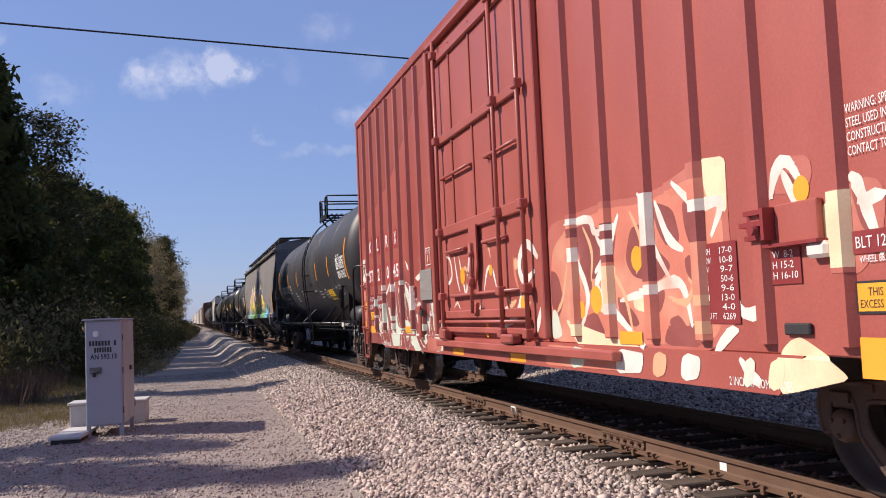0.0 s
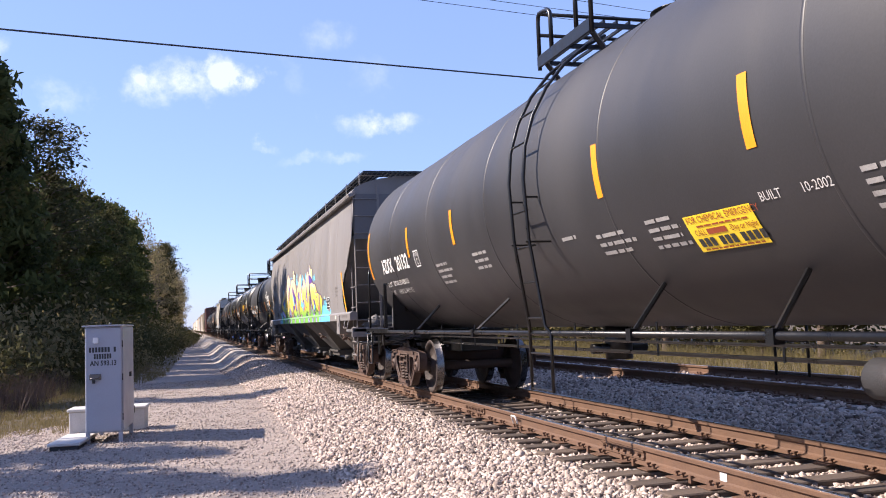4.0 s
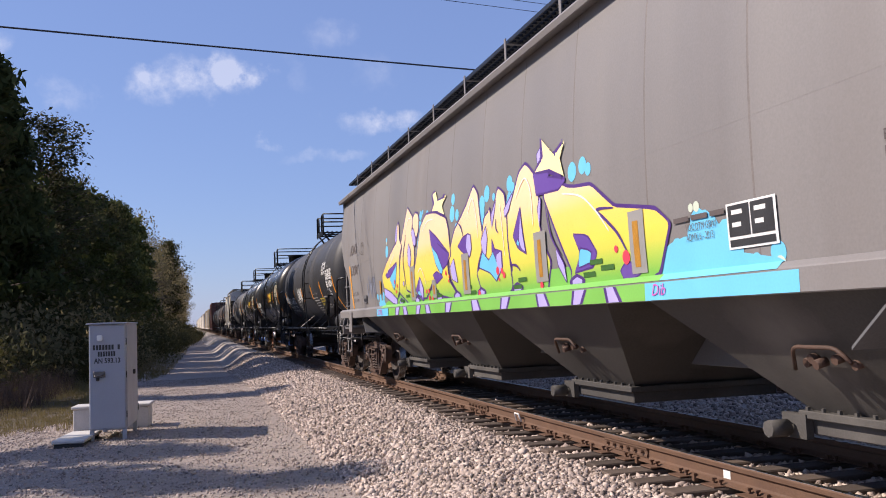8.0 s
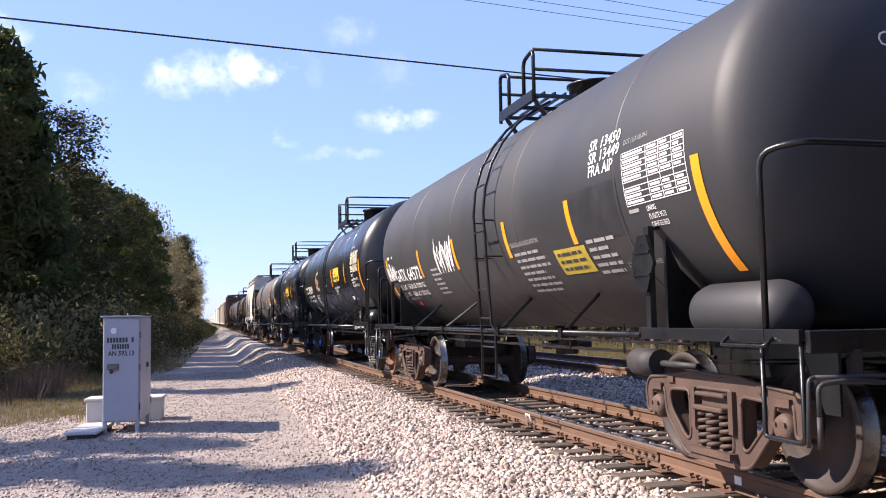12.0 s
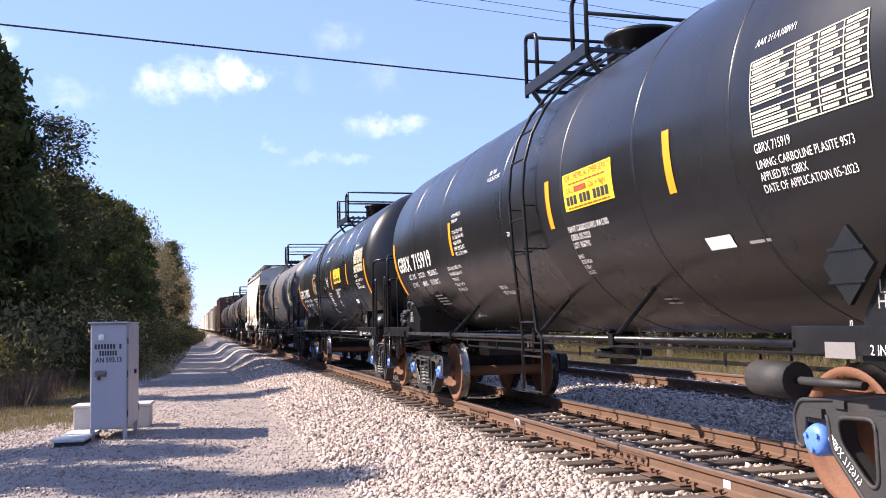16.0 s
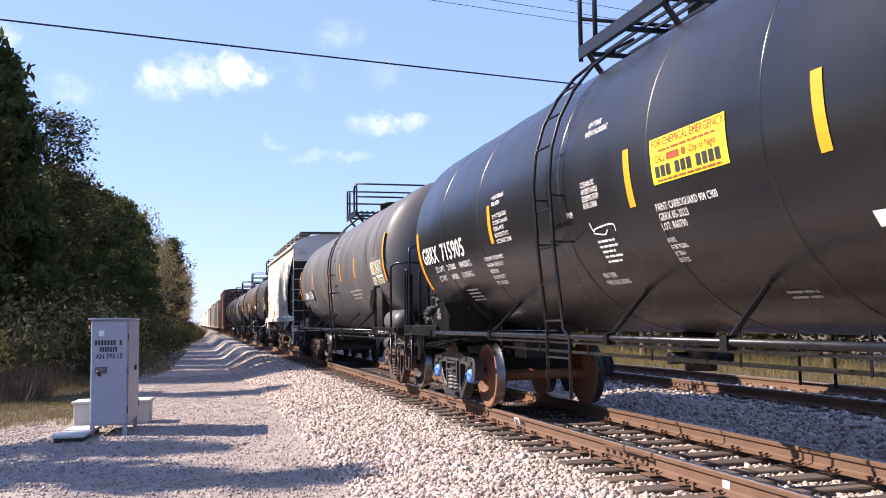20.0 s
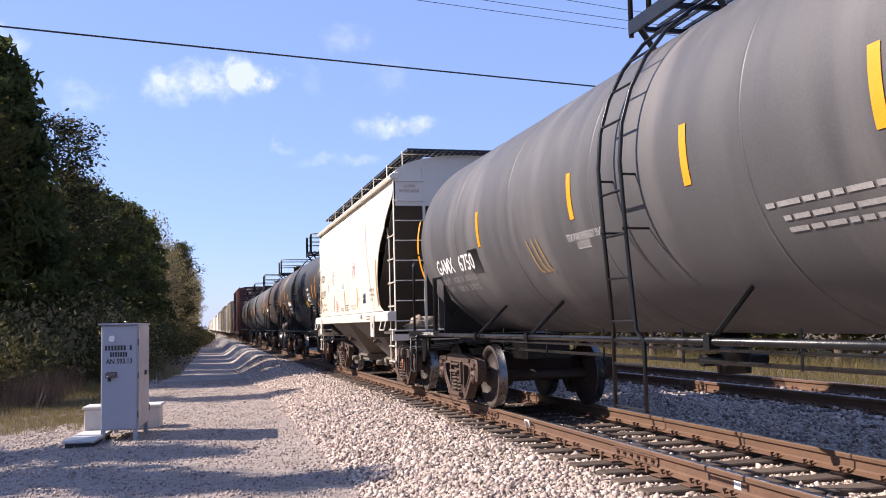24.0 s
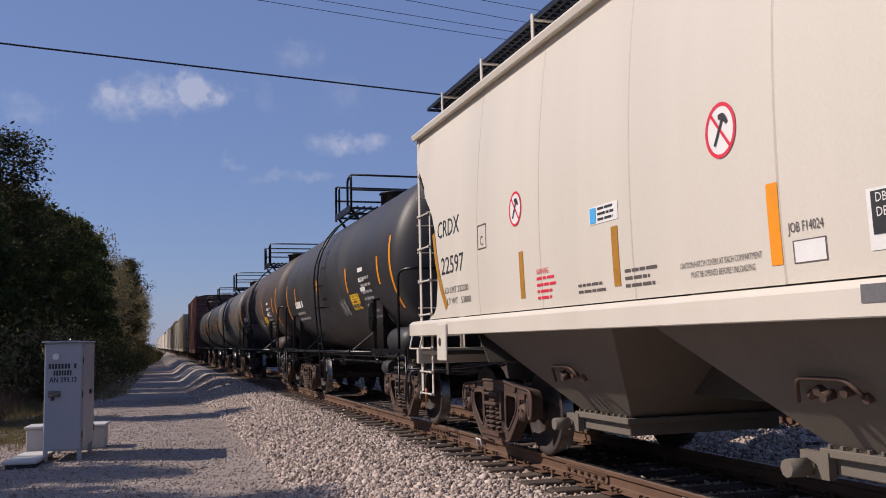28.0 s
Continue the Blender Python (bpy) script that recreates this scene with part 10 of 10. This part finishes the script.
while u < 640:
    half = 7.4 if k % 3 else 8.4
    hue = ("tan_car", "hop_cream", "tan_car", "hop_grey", "hop_cream")[k % 5]
    boxcar("boxcar", "pale tan freight car far down the train", u, -half, half, 2 * half - 3.6, M[hue], (4.7, 4.3, 4.9)[k % 3], [-half + 0.6 + 1.35 * i for i in range(int((2 * half - 0.6) / 1.35))] if k < 6 else (), None, True)
    k += 1
    u += half + (7.4 if k % 3 else 8.4) + 0.9

# ---- sleepers, plates and loose stone ----
random.seed(77)
track(near_track, TRACK_X, 0, 2.0, 92, 90)
track(far_track, TRACK2_X, TRACK2_Z, 3.0, 60, 40)


def clear_of_rails(x, y):
    on_tie = abs((y - 2.0 + 0.255) % 0.51 - 0.255) < 0.135 and abs(x - TRACK_X) < 1.34
    return min(abs(abs(x - TRACK_X) - 0.7545), abs(abs(x - TRACK2_X) - 0.7545)) > 0.12 and not on_tie


stones("ballast_stones", "pale broken granite ballast on the track shoulder", scatter(92000, 1.5, 3.72, 5.0, 48, 0.022, 1.8, clear_of_rails), 0.0215, M["stone"])
stones("ballast_stones", "pale broken granite ballast between the rails", scatter(28000, 3.7, 7.6, 4.5, 46, 0.010, 1.7, clear_of_rails), 0.023, M["stone"])
stones("ballast_stones", "pale broken granite ballast round the far track", scatter(12000, 7.6, 11.8, 6, 46, 0.02, 1.6, clear_of_rails), 0.029, M["stone"])
stones("road_gravel", "small loose gravel on the service road", scatter(34000, -2.4, 2.0, 6.5, 34, 0.005, 1.7), 0.0125, M["grit"])
stones("road_gravel", "thin gravel beside the cabinet", scatter(5000, -4.6, -2.3, 11, 18, 0.006), 0.015, M["grit"])


# ---- what moves ----
def rolled_at(t):
    for (a, p), (b, q) in zip(ROLLED, ROLLED[1:]):
        if t <= b:
            return p + (q - p) * (t - a) / (b - a)
    return ROLLED[-1][1]


def motions():
    for car, u in CARS:
        walk(car, [(t, pose(TRACK_X, u - s, 0)) for t, s in ROLLED])
    steps = [k / 10 for k in range(281)]
    turns = [math.degrees(rolled_at(t) / WHEEL_R) for t in steps]
    for axle, y in WHEELS:
        walk(axle, [(t, pose(0, y, WHEEL_R, a)) for t, a in zip(steps, turns)])


motions()
